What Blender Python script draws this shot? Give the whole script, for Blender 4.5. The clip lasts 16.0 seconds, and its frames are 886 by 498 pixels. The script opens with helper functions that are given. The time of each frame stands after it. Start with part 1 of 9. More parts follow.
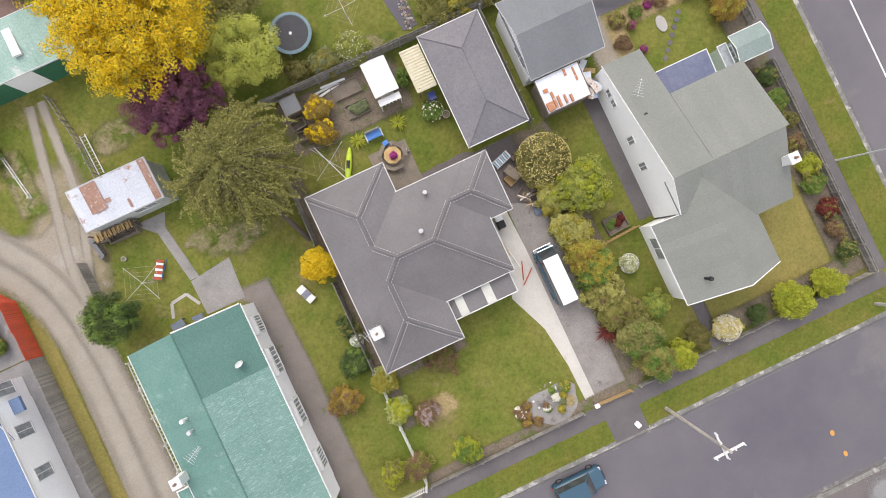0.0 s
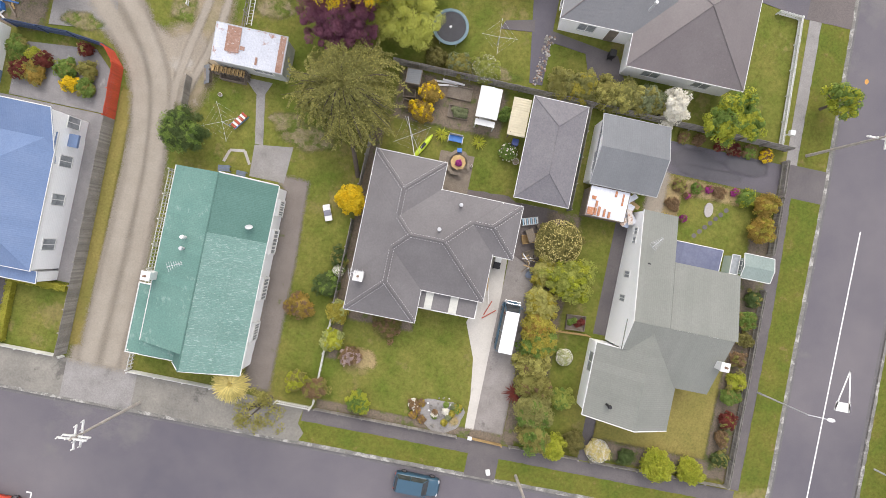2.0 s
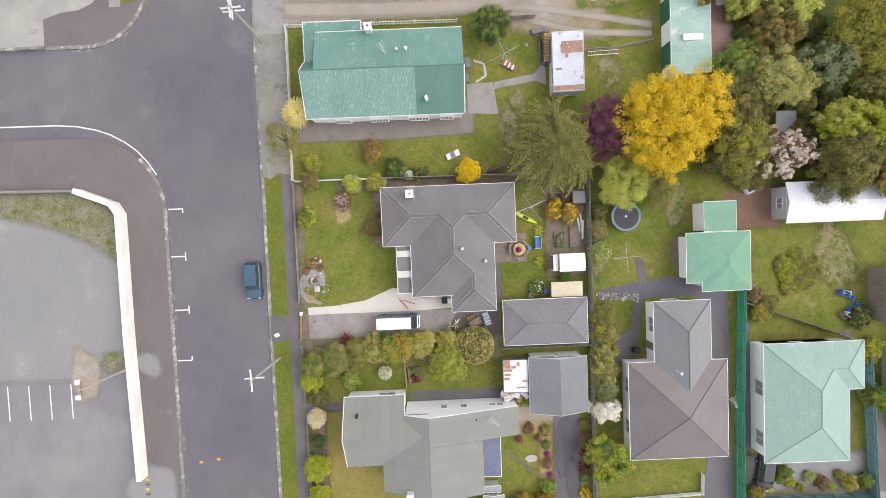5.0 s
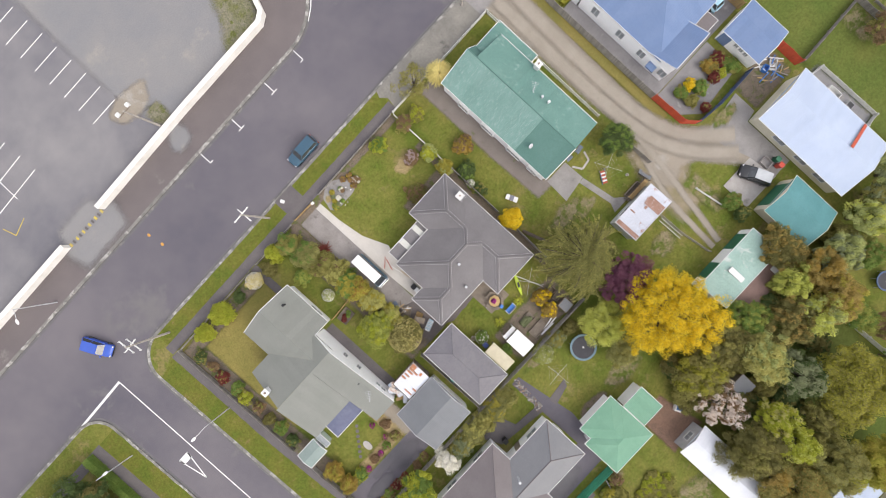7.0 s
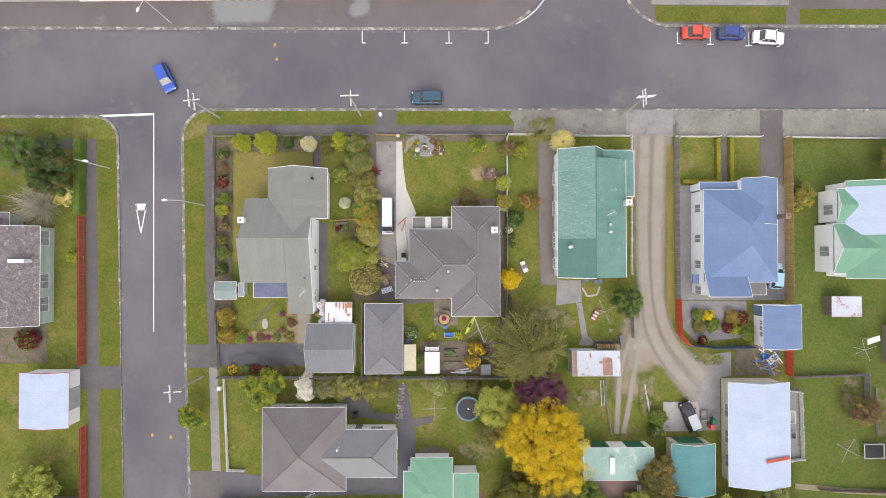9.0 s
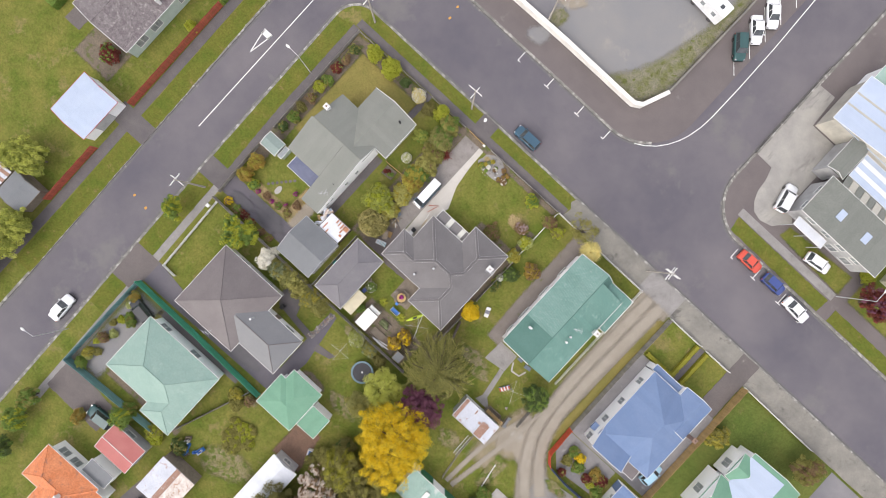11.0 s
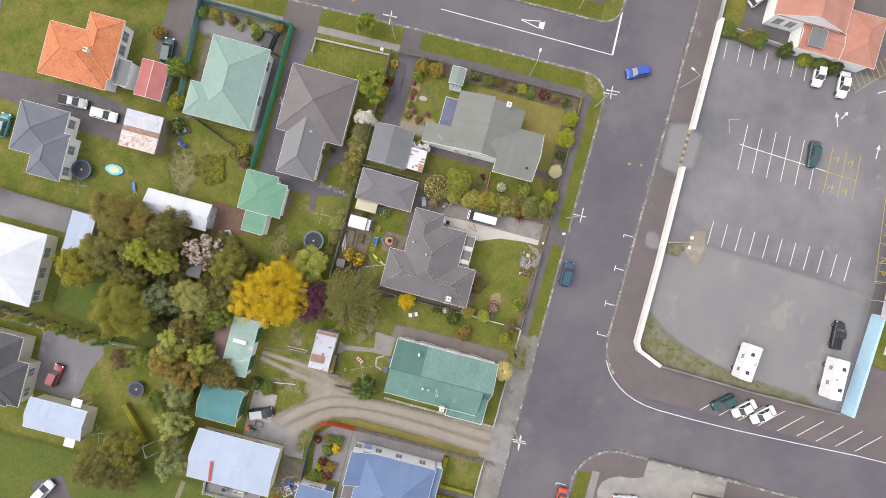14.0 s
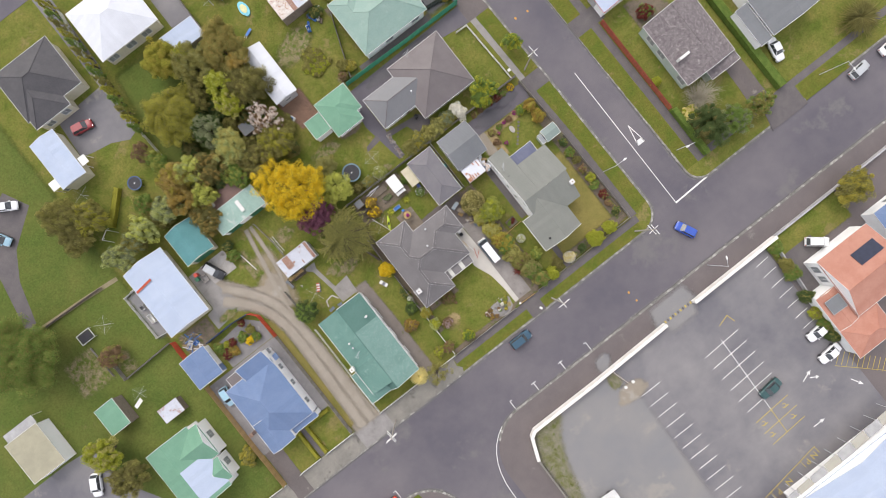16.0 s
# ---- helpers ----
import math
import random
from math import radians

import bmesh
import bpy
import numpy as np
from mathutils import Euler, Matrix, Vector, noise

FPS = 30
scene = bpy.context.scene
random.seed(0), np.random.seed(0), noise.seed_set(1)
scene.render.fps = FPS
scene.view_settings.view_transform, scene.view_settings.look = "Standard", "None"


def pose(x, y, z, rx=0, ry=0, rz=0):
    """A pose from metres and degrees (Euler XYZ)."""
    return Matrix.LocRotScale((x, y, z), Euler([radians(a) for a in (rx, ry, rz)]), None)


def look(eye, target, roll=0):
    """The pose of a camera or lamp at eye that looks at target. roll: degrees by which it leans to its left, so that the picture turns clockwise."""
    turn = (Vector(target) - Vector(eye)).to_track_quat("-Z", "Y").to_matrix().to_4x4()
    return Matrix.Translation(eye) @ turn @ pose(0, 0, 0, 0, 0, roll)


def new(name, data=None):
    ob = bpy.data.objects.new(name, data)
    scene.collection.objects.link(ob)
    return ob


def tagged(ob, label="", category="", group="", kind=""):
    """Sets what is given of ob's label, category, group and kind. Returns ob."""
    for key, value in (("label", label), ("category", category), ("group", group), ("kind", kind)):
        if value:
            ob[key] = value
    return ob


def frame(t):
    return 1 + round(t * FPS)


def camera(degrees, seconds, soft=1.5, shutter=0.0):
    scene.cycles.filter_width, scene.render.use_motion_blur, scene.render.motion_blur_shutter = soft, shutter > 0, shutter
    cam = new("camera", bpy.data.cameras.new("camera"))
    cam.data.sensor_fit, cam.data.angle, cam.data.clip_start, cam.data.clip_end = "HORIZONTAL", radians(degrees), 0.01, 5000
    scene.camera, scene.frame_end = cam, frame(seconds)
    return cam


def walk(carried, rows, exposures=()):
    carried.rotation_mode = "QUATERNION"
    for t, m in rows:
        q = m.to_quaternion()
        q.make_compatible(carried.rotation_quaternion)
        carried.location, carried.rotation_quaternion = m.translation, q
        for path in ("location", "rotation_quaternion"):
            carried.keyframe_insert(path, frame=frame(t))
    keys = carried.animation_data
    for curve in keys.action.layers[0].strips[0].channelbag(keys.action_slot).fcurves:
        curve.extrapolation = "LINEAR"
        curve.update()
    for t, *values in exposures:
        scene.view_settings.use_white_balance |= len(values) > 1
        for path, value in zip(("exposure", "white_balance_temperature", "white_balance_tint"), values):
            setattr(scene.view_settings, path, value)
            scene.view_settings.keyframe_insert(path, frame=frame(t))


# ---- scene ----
PATH = (
    (0.0, 0.59, 0.05, 37.05, 0.40, -0.98, 154.87),
    (0.5, 0.97, 0.28, 38.58, 0.79, -1.39, 164.89),
    (1.0, 1.34, 0.27, 40.15, 0.67, -1.84, 173.23),
    (1.5, 1.68, 0.05, 41.74, 0.14, -2.28, 182.09),
    (2.0, 1.32, -0.12, 43.23, -0.24, -1.59, 191.74),
    (2.5, 1.34, -0.47, 44.74, -0.82, -1.20, 202.66),
    (3.0, 1.61, -0.63, 46.21, -1.29, -0.94, 215.68),
    (3.5, 1.97, -0.41, 47.70, -1.58, -0.88, 230.86),
    (4.0, 2.22, -0.51, 49.04, -1.89, -0.38, 243.22),
    (4.2, 2.31, -0.63, 49.70, -2.04, -0.03, 248.82),
    (6.3, 3.56, 2.90, 55.88, -3.23, -1.07, 294.30),
    (6.5, 3.16, 2.55, 56.40, -2.74, -0.60, 299.20),
    (7.0, 1.95, 1.70, 57.63, -1.40, 0.06, 312.41),
    (7.5, 1.06, 0.60, 58.85, 0.03, 0.37, 326.85),
    (8.0, 0.60, 0.65, 60.09, 0.33, 0.14, 340.62),
    (8.5, 0.33, 0.54, 61.35, 0.59, -0.01, 351.81),
    (9.0, -0.21, 0.54, 62.82, 0.61, -0.41, 359.91),
    (9.2, -0.43, 0.57, 63.30, 0.62, -0.62, 363.63),
    (11.3, -0.60, 1.41, 69.49, -0.48, -0.21, 409.25),
    (11.5, -0.68, 0.88, 70.01, -0.15, -0.46, 413.66),
    (12.0, -0.54, 0.21, 71.55, 0.07, -0.66, 425.28),
    (12.5, -0.69, 0.07, 72.94, -0.07, -0.74, 436.82),
    (13.0, -0.88, -0.06, 74.23, -0.34, -0.76, 448.13),
    (13.5, -1.10, -0.17, 75.72, -0.53, -0.66, 457.74),
    (14.0, -1.53, -0.14, 76.97, -0.80, -0.45, 464.99),
    (14.5, -2.09, -0.33, 78.33, -1.21, -0.28, 473.19),
    (15.0, -2.47, -0.47, 79.54, -1.39, -0.09, 481.92),
    (15.5, -1.99, -0.47, 80.96, -0.99, -0.07, 492.08),
    (16.0, -0.60, -0.24, 82.62, -0.19, -0.46, 502.04),
)

cam = camera(90.65, 16.0, soft=0.55)
walk(cam, [(t, pose(x, y, z, rx, ry, rz)) for t, x, y, z, rx, ry, rz in PATH],
     exposures=[(0.0, 0.92), (4.0, 0.95), (7.0, 0.84), (9.0, 0.81), (11.5, 0.83), (14.0, 0.75), (16.0, 0.72)])

# ---- light: bright overcast ----
SUN_ELEV, SUN_AZ = 46.0, 178.0
world = bpy.data.worlds.new("overcast_sky")
scene.world = world
world.use_nodes = True
wn = world.node_tree
sky = wn.nodes.new("ShaderNodeTexSky")
sky.sky_type = 'NISHITA'
sky.sun_disc = False
sky.sun_elevation, sky.sun_rotation = radians(SUN_ELEV), radians(SUN_AZ)
sky.dust_density, sky.air_density = 5.0, 1.0
bg = wn.nodes["Background"]
bg.inputs["Strength"].default_value = 0.15
cloud = wn.nodes.new("ShaderNodeMix")
cloud.data_type = 'RGBA'
cloud.inputs[0].default_value = 0.7
wn.links.new(sky.outputs["Color"], cloud.inputs[6])
cloud.inputs[7].default_value = (5.32, 5.16, 5.42, 1.0)
wn.links.new(cloud.outputs[2], bg.inputs["Color"])
sun = new("sun", bpy.data.lights.new("sun", 'SUN'))
sun.data.energy, sun.data.angle, sun.data.color = 0.95, radians(45), (1.0, 0.98, 0.96)
az, el = radians(SUN_AZ), radians(SUN_ELEV)
sun.matrix_world = look((math.sin(az) * math.cos(el) * 200, math.cos(az) * math.cos(el) * 200, math.sin(el) * 200), (0, 0, 0))

# ---- materials ----
MATS = {}


def eave_coordinate(N, K, pos):
    """The distance along a slope's eave, from the slope's own normal."""
    turn, unit, dot = (N.new("ShaderNodeVectorMath") for _ in range(3))
    turn.operation, unit.operation, dot.operation = 'CROSS_PRODUCT', 'NORMALIZE', 'DOT_PRODUCT'
    K.new(pos.outputs["True Normal"], turn.inputs[0])
    turn.inputs[1].default_value = (0, 0, 1)
    K.new(turn.outputs[0], unit.inputs[0])
    K.new(unit.outputs[0], dot.inputs[0])
    K.new(pos.outputs["Position"], dot.inputs[1])
    return dot.outputs["Value"]


def softened(mat, grain=2.2):
    """The same surface, thinning out over the edge of its sheet in uneven tongues."""
    name = mat.name + "_thinning"
    if name in MATS:
        return MATS[name]
    m = mat.copy()
    m.name = name
    N, K = m.node_tree.nodes, m.node_tree.links
    out = N["Material Output"]
    src = out.inputs["Surface"].links[0].from_socket
    edge, pos, noise, add, fade, clear, mx = (N.new("ShaderNode" + k) for k in ("Attribute", "NewGeometry", "TexNoise", "Math", "MapRange", "BsdfTransparent", "MixShader"))
    edge.attribute_name = "edge"
    noise.inputs["Scale"].default_value, noise.inputs["Detail"].default_value, noise.inputs["Roughness"].default_value = grain, 6.0, 0.62
    K.new(pos.outputs["Position"], noise.inputs["Vector"])
    add.operation = 'MULTIPLY_ADD'
    K.new(noise.outputs["Fac"], add.inputs[0])
    add.inputs[1].default_value = 0.55
    K.new(edge.outputs["Fac"], add.inputs[2])
    fade.inputs["From Min"].default_value, fade.inputs["From Max"].default_value = 0.34, 1.02
    K.new(add.outputs[0], fade.inputs["Value"])
    # the thinning rim breaks up into single crumbs
    cell, crumb, keep = (N.new("ShaderNode" + k) for k in ("VectorMath", "TexWhiteNoise", "Math"))
    cell.operation, keep.operation = 'SNAP', 'GREATER_THAN'
    cell.inputs[1].default_value = (0.013, 0.013, 1.0)
    K.new(pos.outputs["Position"], cell.inputs[0])
    K.new(cell.outputs[0], crumb.inputs["Vector"])
    K.new(fade.outputs[0], keep.inputs[0])
    K.new(crumb.outputs["Value"], keep.inputs[1])
    K.new(keep.outputs[0], mx.inputs[0])
    K.new(clear.outputs[0], mx.inputs[1])
    K.new(src, mx.inputs[2])
    K.new(mx.outputs[0], out.inputs["Surface"])
    MATS[name] = m
    return m


def material(name, c1, c2=None, rough=0.8, big=0.6, fine=9.0, vary=0.25, bump=0.2, metal=0.0, island=0.0, obj=0.0,
             thin=0.0, ribs=None, rib_size=0.2, spots=None, spot_scale=0.25, spot_at=0.58, spec=0.5, streak=0.0):
    """A worn surface: two colours mixed by broad stains, fine grain, optional ribs and spots of a third colour."""
    if name in MATS:
        return MATS[name]
    m = bpy.data.materials.new(name)
    m.use_nodes = True
    nt = m.node_tree
    N, K = nt.nodes, nt.links
    b = N["Principled BSDF"]
    b.inputs["Roughness"].default_value, b.inputs["Metallic"].default_value = rough, metal
    b.inputs["Specular IOR Level"].default_value = spec
    pos = N.new("ShaderNodeNewGeometry")
    c2 = c2 or tuple(v * 0.75 for v in c1)

    def noise_node(scale, detail=4.0, rough_=0.6):
        n = N.new("ShaderNodeTexNoise")
        n.inputs["Scale"].default_value, n.inputs["Detail"].default_value, n.inputs["Roughness"].default_value = scale, detail, rough_
        K.new(pos.outputs["Position"], n.inputs["Vector"])
        return n

    def mix(fac, a, bb, kind='MIX'):
        x = N.new("ShaderNodeMix")
        x.data_type, x.blend_type = 'RGBA', kind
        for sock, v in ((x.inputs[0], fac), (x.inputs[6], a), (x.inputs[7], bb)):
            if isinstance(v, bpy.types.NodeSocket):
                K.new(v, sock)
            else:
                sock.default_value = v if isinstance(v, float) else (*v, 1.0)
        return x.outputs[2]

    def ramp(value, lo, hi):
        r = N.new("ShaderNodeMapRange")
        r.inputs["From Min"].default_value, r.inputs["From Max"].default_value = lo, hi
        K.new(value, r.inputs["Value"])
        return r.outputs[0]

    nb, nf = noise_node(big, 5.0, 0.65), noise_node(fine, 6.0, 0.7)
    col = mix(ramp(nb.outputs["Fac"], 0.36, 0.66), c1, c2)
    if spots:
        ns = noise_node(spot_scale, 6.0, 0.7)
        if streak:
            long_way = N.new("ShaderNodeMapping")
            long_way.inputs["Scale"].default_value = (1.0, streak, 1.0)
            K.new(pos.outputs["Position"], long_way.inputs["Vector"])
            K.new(long_way.outputs[0], ns.inputs["Vector"])
        col = mix(ramp(ns.outputs["Fac"], spot_at, spot_at + 0.08), col, spots)
    lo, hi = 1.0 - vary, 1.0 + vary
    grain = mix(ramp(nf.outputs["Fac"], 0.3, 0.7), (lo, lo, lo), (hi, hi, hi))
    col = mix(1.0, col, grain, 'MULTIPLY')
    if island or obj:
        src = pos.outputs["Random Per Island"] if island else N.new("ShaderNodeObjectInfo").outputs["Random"]
        a = island or obj
        col = mix(1.0, col, mix(src, (1 - a, 1 - a, 1 - a), (1 + a, 1 + a, 1 + a)), 'MULTIPLY')
    height = nf.outputs["Fac"]
    if ribs:
        wv = N.new("ShaderNodeTexWave")
        wv.bands_direction = 'Z' if ribs == 'Z' else 'X'
        wv.inputs["Scale"].default_value = 0.314 / rib_size
        if ribs == 'Z':
            K.new(pos.outputs["Position"], wv.inputs["Vector"])
        else:
            along = eave_coordinate(N, K, pos)
            line_up = N.new("ShaderNodeCombineXYZ")
            K.new(along, line_up.inputs[0])
            K.new(line_up.outputs[0], wv.inputs["Vector"])
            sheet = N.new("ShaderNodeMath")
            sheet.operation = 'SNAP'
            K.new(along, sheet.inputs[0])
            sheet.inputs[1].default_value = 0.78
            tone = N.new("ShaderNodeTexWhiteNoise")
            tone.noise_dimensions = '1D'
            K.new(sheet.outputs[0], tone.inputs["W"])
            col = mix(1.0, col, mix(tone.outputs["Value"], (0.965, 0.965, 0.965), (1.035, 1.035, 1.035)), 'MULTIPLY')
        add = N.new("ShaderNodeMath")
        add.operation = 'MULTIPLY_ADD'
        K.new(nf.outputs["Fac"], add.inputs[0])
        add.inputs[1].default_value = 0.3
        K.new(wv.outputs["Fac"], add.inputs[2])
        height = add.outputs[0]
        col = mix(1.0, col, mix(wv.outputs["Fac"], (0.98, 0.98, 0.98), (1.01, 1.01, 1.01)), 'MULTIPLY')
    K.new(col, b.inputs["Base Color"])
    if thin:
        tl, mx = N.new("ShaderNodeBsdfTranslucent"), N.new("ShaderNodeMixShader")
        K.new(col, tl.inputs["Color"])
        mx.inputs[0].default_value = thin
        K.new(b.outputs[0], mx.inputs[1])
        K.new(tl.outputs[0], mx.inputs[2])
        K.new(mx.outputs[0], N["Material Output"].inputs["Surface"])
    if bump:
        bp = N.new("ShaderNodeBump")
        bp.inputs["Strength"].default_value, bp.inputs["Distance"].default_value = bump, 0.03
        K.new(height, bp.inputs["Height"])
        K.new(bp.outputs["Normal"], b.inputs["Normal"])
    MATS[name] = m
    return m


GRASS = material("lawn_grass", (0.096, 0.124, 0.021), (0.168, 0.158, 0.040), 0.95, 0.26, 3.4, 0.27, 0.7, spots=(0.185, 0.160, 0.060), spot_scale=0.24, spot_at=0.56, spec=0.1)
VERGE = material("verge_grass", (0.090, 0.116, 0.019), (0.132, 0.128, 0.027), 0.95, 0.30, 4.0, 0.26, 0.7, spots=(0.17, 0.135, 0.05), spot_scale=0.6, spot_at=0.60, spec=0.1)
DRYGRASS = material("dry_grass", (0.222, 0.183, 0.060), (0.160, 0.150, 0.042), 0.95, 0.22, 5.0, 0.24, 0.5, spec=0.1)
ASPHALT = material("asphalt", (0.091, 0.084, 0.101), (0.141, 0.128, 0.137), 0.85, 0.055, 9.0, 0.11, 0.25, spots=(0.140, 0.131, 0.132), spot_scale=0.07, spot_at=0.57)
LOT = material("car_park_asphalt", (0.122, 0.119, 0.134), (0.220, 0.211, 0.210), 0.9, 0.055, 7.0, 0.12, 0.3, spots=(0.262, 0.246, 0.222), spot_scale=0.10, spot_at=0.60)
GRAVELLOT = material("gravel_lot", (0.223, 0.215, 0.207), (0.180, 0.181, 0.190), 0.95, 0.07, 6.0, 0.12, 0.3, spots=(0.255, 0.242, 0.220), spot_scale=0.11, spot_at=0.56)
PATH_ASPHALT = material("path_asphalt", (0.095, 0.085, 0.088), (0.125, 0.112, 0.110), 0.9, 0.4, 12.0, 0.2, 0.3)
BROWN_SEAL = material("old_brown_seal", (0.135, 0.115, 0.110), (0.108, 0.094, 0.090), 0.92, 0.18, 9.0, 0.22, 0.3, spots=(0.22, 0.20, 0.18), spot_scale=0.25, spot_at=0.62)
MOSSY = material("mossy_seal", (0.235, 0.222, 0.192), (0.165, 0.156, 0.138), 0.95, 0.25, 5.0, 0.16, 0.3, spots=(0.120, 0.112, 0.100), spot_scale=0.35, spot_at=0.58)
CONCRETE = material("concrete", (0.38, 0.36, 0.335), (0.31, 0.29, 0.27), 0.9, 0.5, 9.0, 0.14, 0.2, spots=(0.23, 0.215, 0.19), spot_scale=0.6, spot_at=0.6)
KERB = material("kerb_concrete", (0.205, 0.197, 0.178), (0.125, 0.122, 0.110), 0.9, 1.2, 9.0, 0.3, 0.2, spots=(0.36, 0.35, 0.32), spot_scale=0.9, spot_at=0.52)
GRAVEL = material("gravel", (0.272, 0.236, 0.188), (0.238, 0.208, 0.164), 0.95, 0.35, 6.0, 0.18, 0.3, spots=(0.30, 0.275, 0.235), spot_scale=0.3, spot_at=0.56)
DIRT = material("bare_earth", (0.165, 0.130, 0.095), (0.115, 0.095, 0.068), 0.95, 0.9, 6.0, 0.35, 0.6, spots=(0.095, 0.110, 0.030), spot_scale=0.9, spot_at=0.54)
BARK = material("tree_bark", (0.105, 0.085, 0.065), None, 0.95, 2.0, 14.0, 0.3, 0.6)
WHITE = material("white_paint", (0.68, 0.68, 0.66), (0.60, 0.60, 0.58), 0.6, 0.8, 9.0, 0.06, 0.05)
LINE = material("road_line_paint", (0.72, 0.72, 0.70), (0.55, 0.55, 0.53), 0.8, 2.5, 14.0, 0.15, 0.05)
YLINE = material("yellow_line_paint", (0.52, 0.40, 0.07), (0.36, 0.29, 0.10), 0.8, 2.5, 14.0, 0.2, 0.05)
CREAM = material("cream_weatherboard", (0.62, 0.59, 0.46), (0.54, 0.51, 0.40), 0.7, 0.6, 9.0, 0.08, 0.3, ribs='Z', rib_size=0.18)
BOARD = material("white_weatherboard", (0.88, 0.88, 0.87), (0.84, 0.85, 0.84), 0.65, 0.6, 9.0, 0.05, 0.12, ribs='Z', rib_size=0.18)
PALEGREEN = material("pale_green_weatherboard", (0.42, 0.50, 0.45), (0.36, 0.43, 0.39), 0.7, 0.6, 9.0, 0.08, 0.3, ribs='Z', rib_size=0.18)
BRICK = material("brown_brick", (0.26, 0.17, 0.12), (0.20, 0.13, 0.10), 0.9, 1.0, 12.0, 0.25, 0.3, ribs='Z', rib_size=0.086)
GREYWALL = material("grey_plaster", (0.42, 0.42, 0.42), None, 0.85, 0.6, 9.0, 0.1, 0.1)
WOOD = material("weathered_wood", (0.205, 0.170, 0.130), (0.15, 0.125, 0.10), 0.9, 1.5, 14.0, 0.3, 0.3, obj=0.15)
NEWWOOD = material("new_pine", (0.42, 0.29, 0.13), (0.34, 0.23, 0.10), 0.8, 1.5, 14.0, 0.2, 0.2, obj=0.12)
POLEWOOD = material("pole_timber", (0.38, 0.35, 0.31), None, 0.9, 2.0, 14.0, 0.2, 0.2)
RED = material("red_paint", (0.42, 0.075, 0.035), (0.34, 0.06, 0.035), 0.8, 0.8, 8.0, 0.15, 0.2)
GREENPAINT = material("green_paint", (0.035, 0.16, 0.085), (0.03, 0.12, 0.07), 0.6, 0.8, 8.0, 0.15, 0.1)
DARK = material("dark_rubber", (0.018, 0.018, 0.02), None, 0.7, 2.0, 9.0, 0.2, 0.0)
METAL = material("galvanised_steel", (0.52, 0.53, 0.54), (0.42, 0.43, 0.44), 0.5, 1.0, 9.0, 0.1, 0.05, metal=0.2)
CHROME = material("bright_metal", (0.7, 0.7, 0.7), None, 0.25, 1.0, 9.0, 0.05, 0.0, metal=1.0)
# window glass: the mirrored sky is put into the base colour as pale grey
GLASS = material("window_glass", (0.19, 0.21, 0.22), (0.33, 0.35, 0.36), 0.05, 1.6, 3.0, 0.15, 0.0, spec=0.9)
CARGLASS = material("tinted_car_glass", (0.035, 0.040, 0.045), (0.06, 0.066, 0.07), 0.04, 1.6, 3.0, 0.15, 0.0, spec=0.8)
WORN = material("worn_grass", (0.232, 0.192, 0.122), (0.135, 0.135, 0.042), 0.95, 0.9, 4.0, 0.35, 0.5, spots=(0.098, 0.125, 0.026), spot_scale=0.8, spot_at=0.485, spec=0.1)
CHANNEL = material("gutter_grit", (0.130, 0.123, 0.124), (0.108, 0.102, 0.107), 0.9, 0.8, 9.0, 0.25, 0.3, spots=(0.22, 0.21, 0.19), spot_scale=0.6, spot_at=0.58)
DRIVE = material("worn_drive_concrete", (0.255, 0.235, 0.220), (0.20, 0.180, 0.165), 0.92, 0.5, 9.0, 0.2, 0.3, spots=(0.145, 0.13, 0.12), spot_scale=0.9, spot_at=0.60)
PALEYARD = material("pale_yard_concrete", (0.225, 0.215, 0.215), (0.172, 0.165, 0.166), 0.9, 0.4, 9.0, 0.15, 0.2, spots=(0.28, 0.27, 0.265), spot_scale=0.4, spot_at=0.6)
WEEDS = material("weedy_gravel", (0.195, 0.180, 0.135), (0.125, 0.130, 0.05), 0.95, 0.6, 5.0, 0.4, 0.6, spots=(0.105, 0.118, 0.035), spot_scale=0.8, spot_at=0.55, spec=0.1)
REDSOIL = material("reddish_soil", (0.185, 0.110, 0.075), (0.14, 0.088, 0.06), 0.95, 0.7, 6.0, 0.35, 0.6)
PAVE = material("grey_footpath_concrete", (0.255, 0.243, 0.232), (0.21, 0.198, 0.188), 0.9, 0.5, 9.0, 0.2, 0.2, spots=(0.17, 0.16, 0.15), spot_scale=0.5, spot_at=0.6)
PALECONC = material("pale_drive_concrete", (0.50, 0.475, 0.430), (0.43, 0.405, 0.365), 0.9, 0.4, 9.0, 0.10, 0.2, spots=(0.36, 0.33, 0.29), spot_scale=0.5, spot_at=0.6)
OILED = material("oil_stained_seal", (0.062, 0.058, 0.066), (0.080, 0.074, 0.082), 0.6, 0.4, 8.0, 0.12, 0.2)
TANSOIL = material("tan_worn_soil", (0.330, 0.245, 0.125), (0.250, 0.205, 0.100), 0.95, 0.8, 5.0, 0.3, 0.4, spots=(0.150, 0.145, 0.040), spot_scale=1.6, spot_at=0.58, spec=0.1)
LUSH = material("lush_grass", (0.082, 0.114, 0.025), (0.114, 0.128, 0.032), 0.95, 0.13, 3.4, 0.25, 0.7, spots=(0.130, 0.125, 0.045), spot_scale=0.3, spot_at=0.62, spec=0.1)
NORTHSEAL = material("worn_mauve_seal", (0.142, 0.121, 0.118), (0.118, 0.101, 0.100), 0.92, 0.18, 8.0, 0.15, 0.3, spots=(0.18, 0.165, 0.155), spot_scale=0.3, spot_at=0.62)
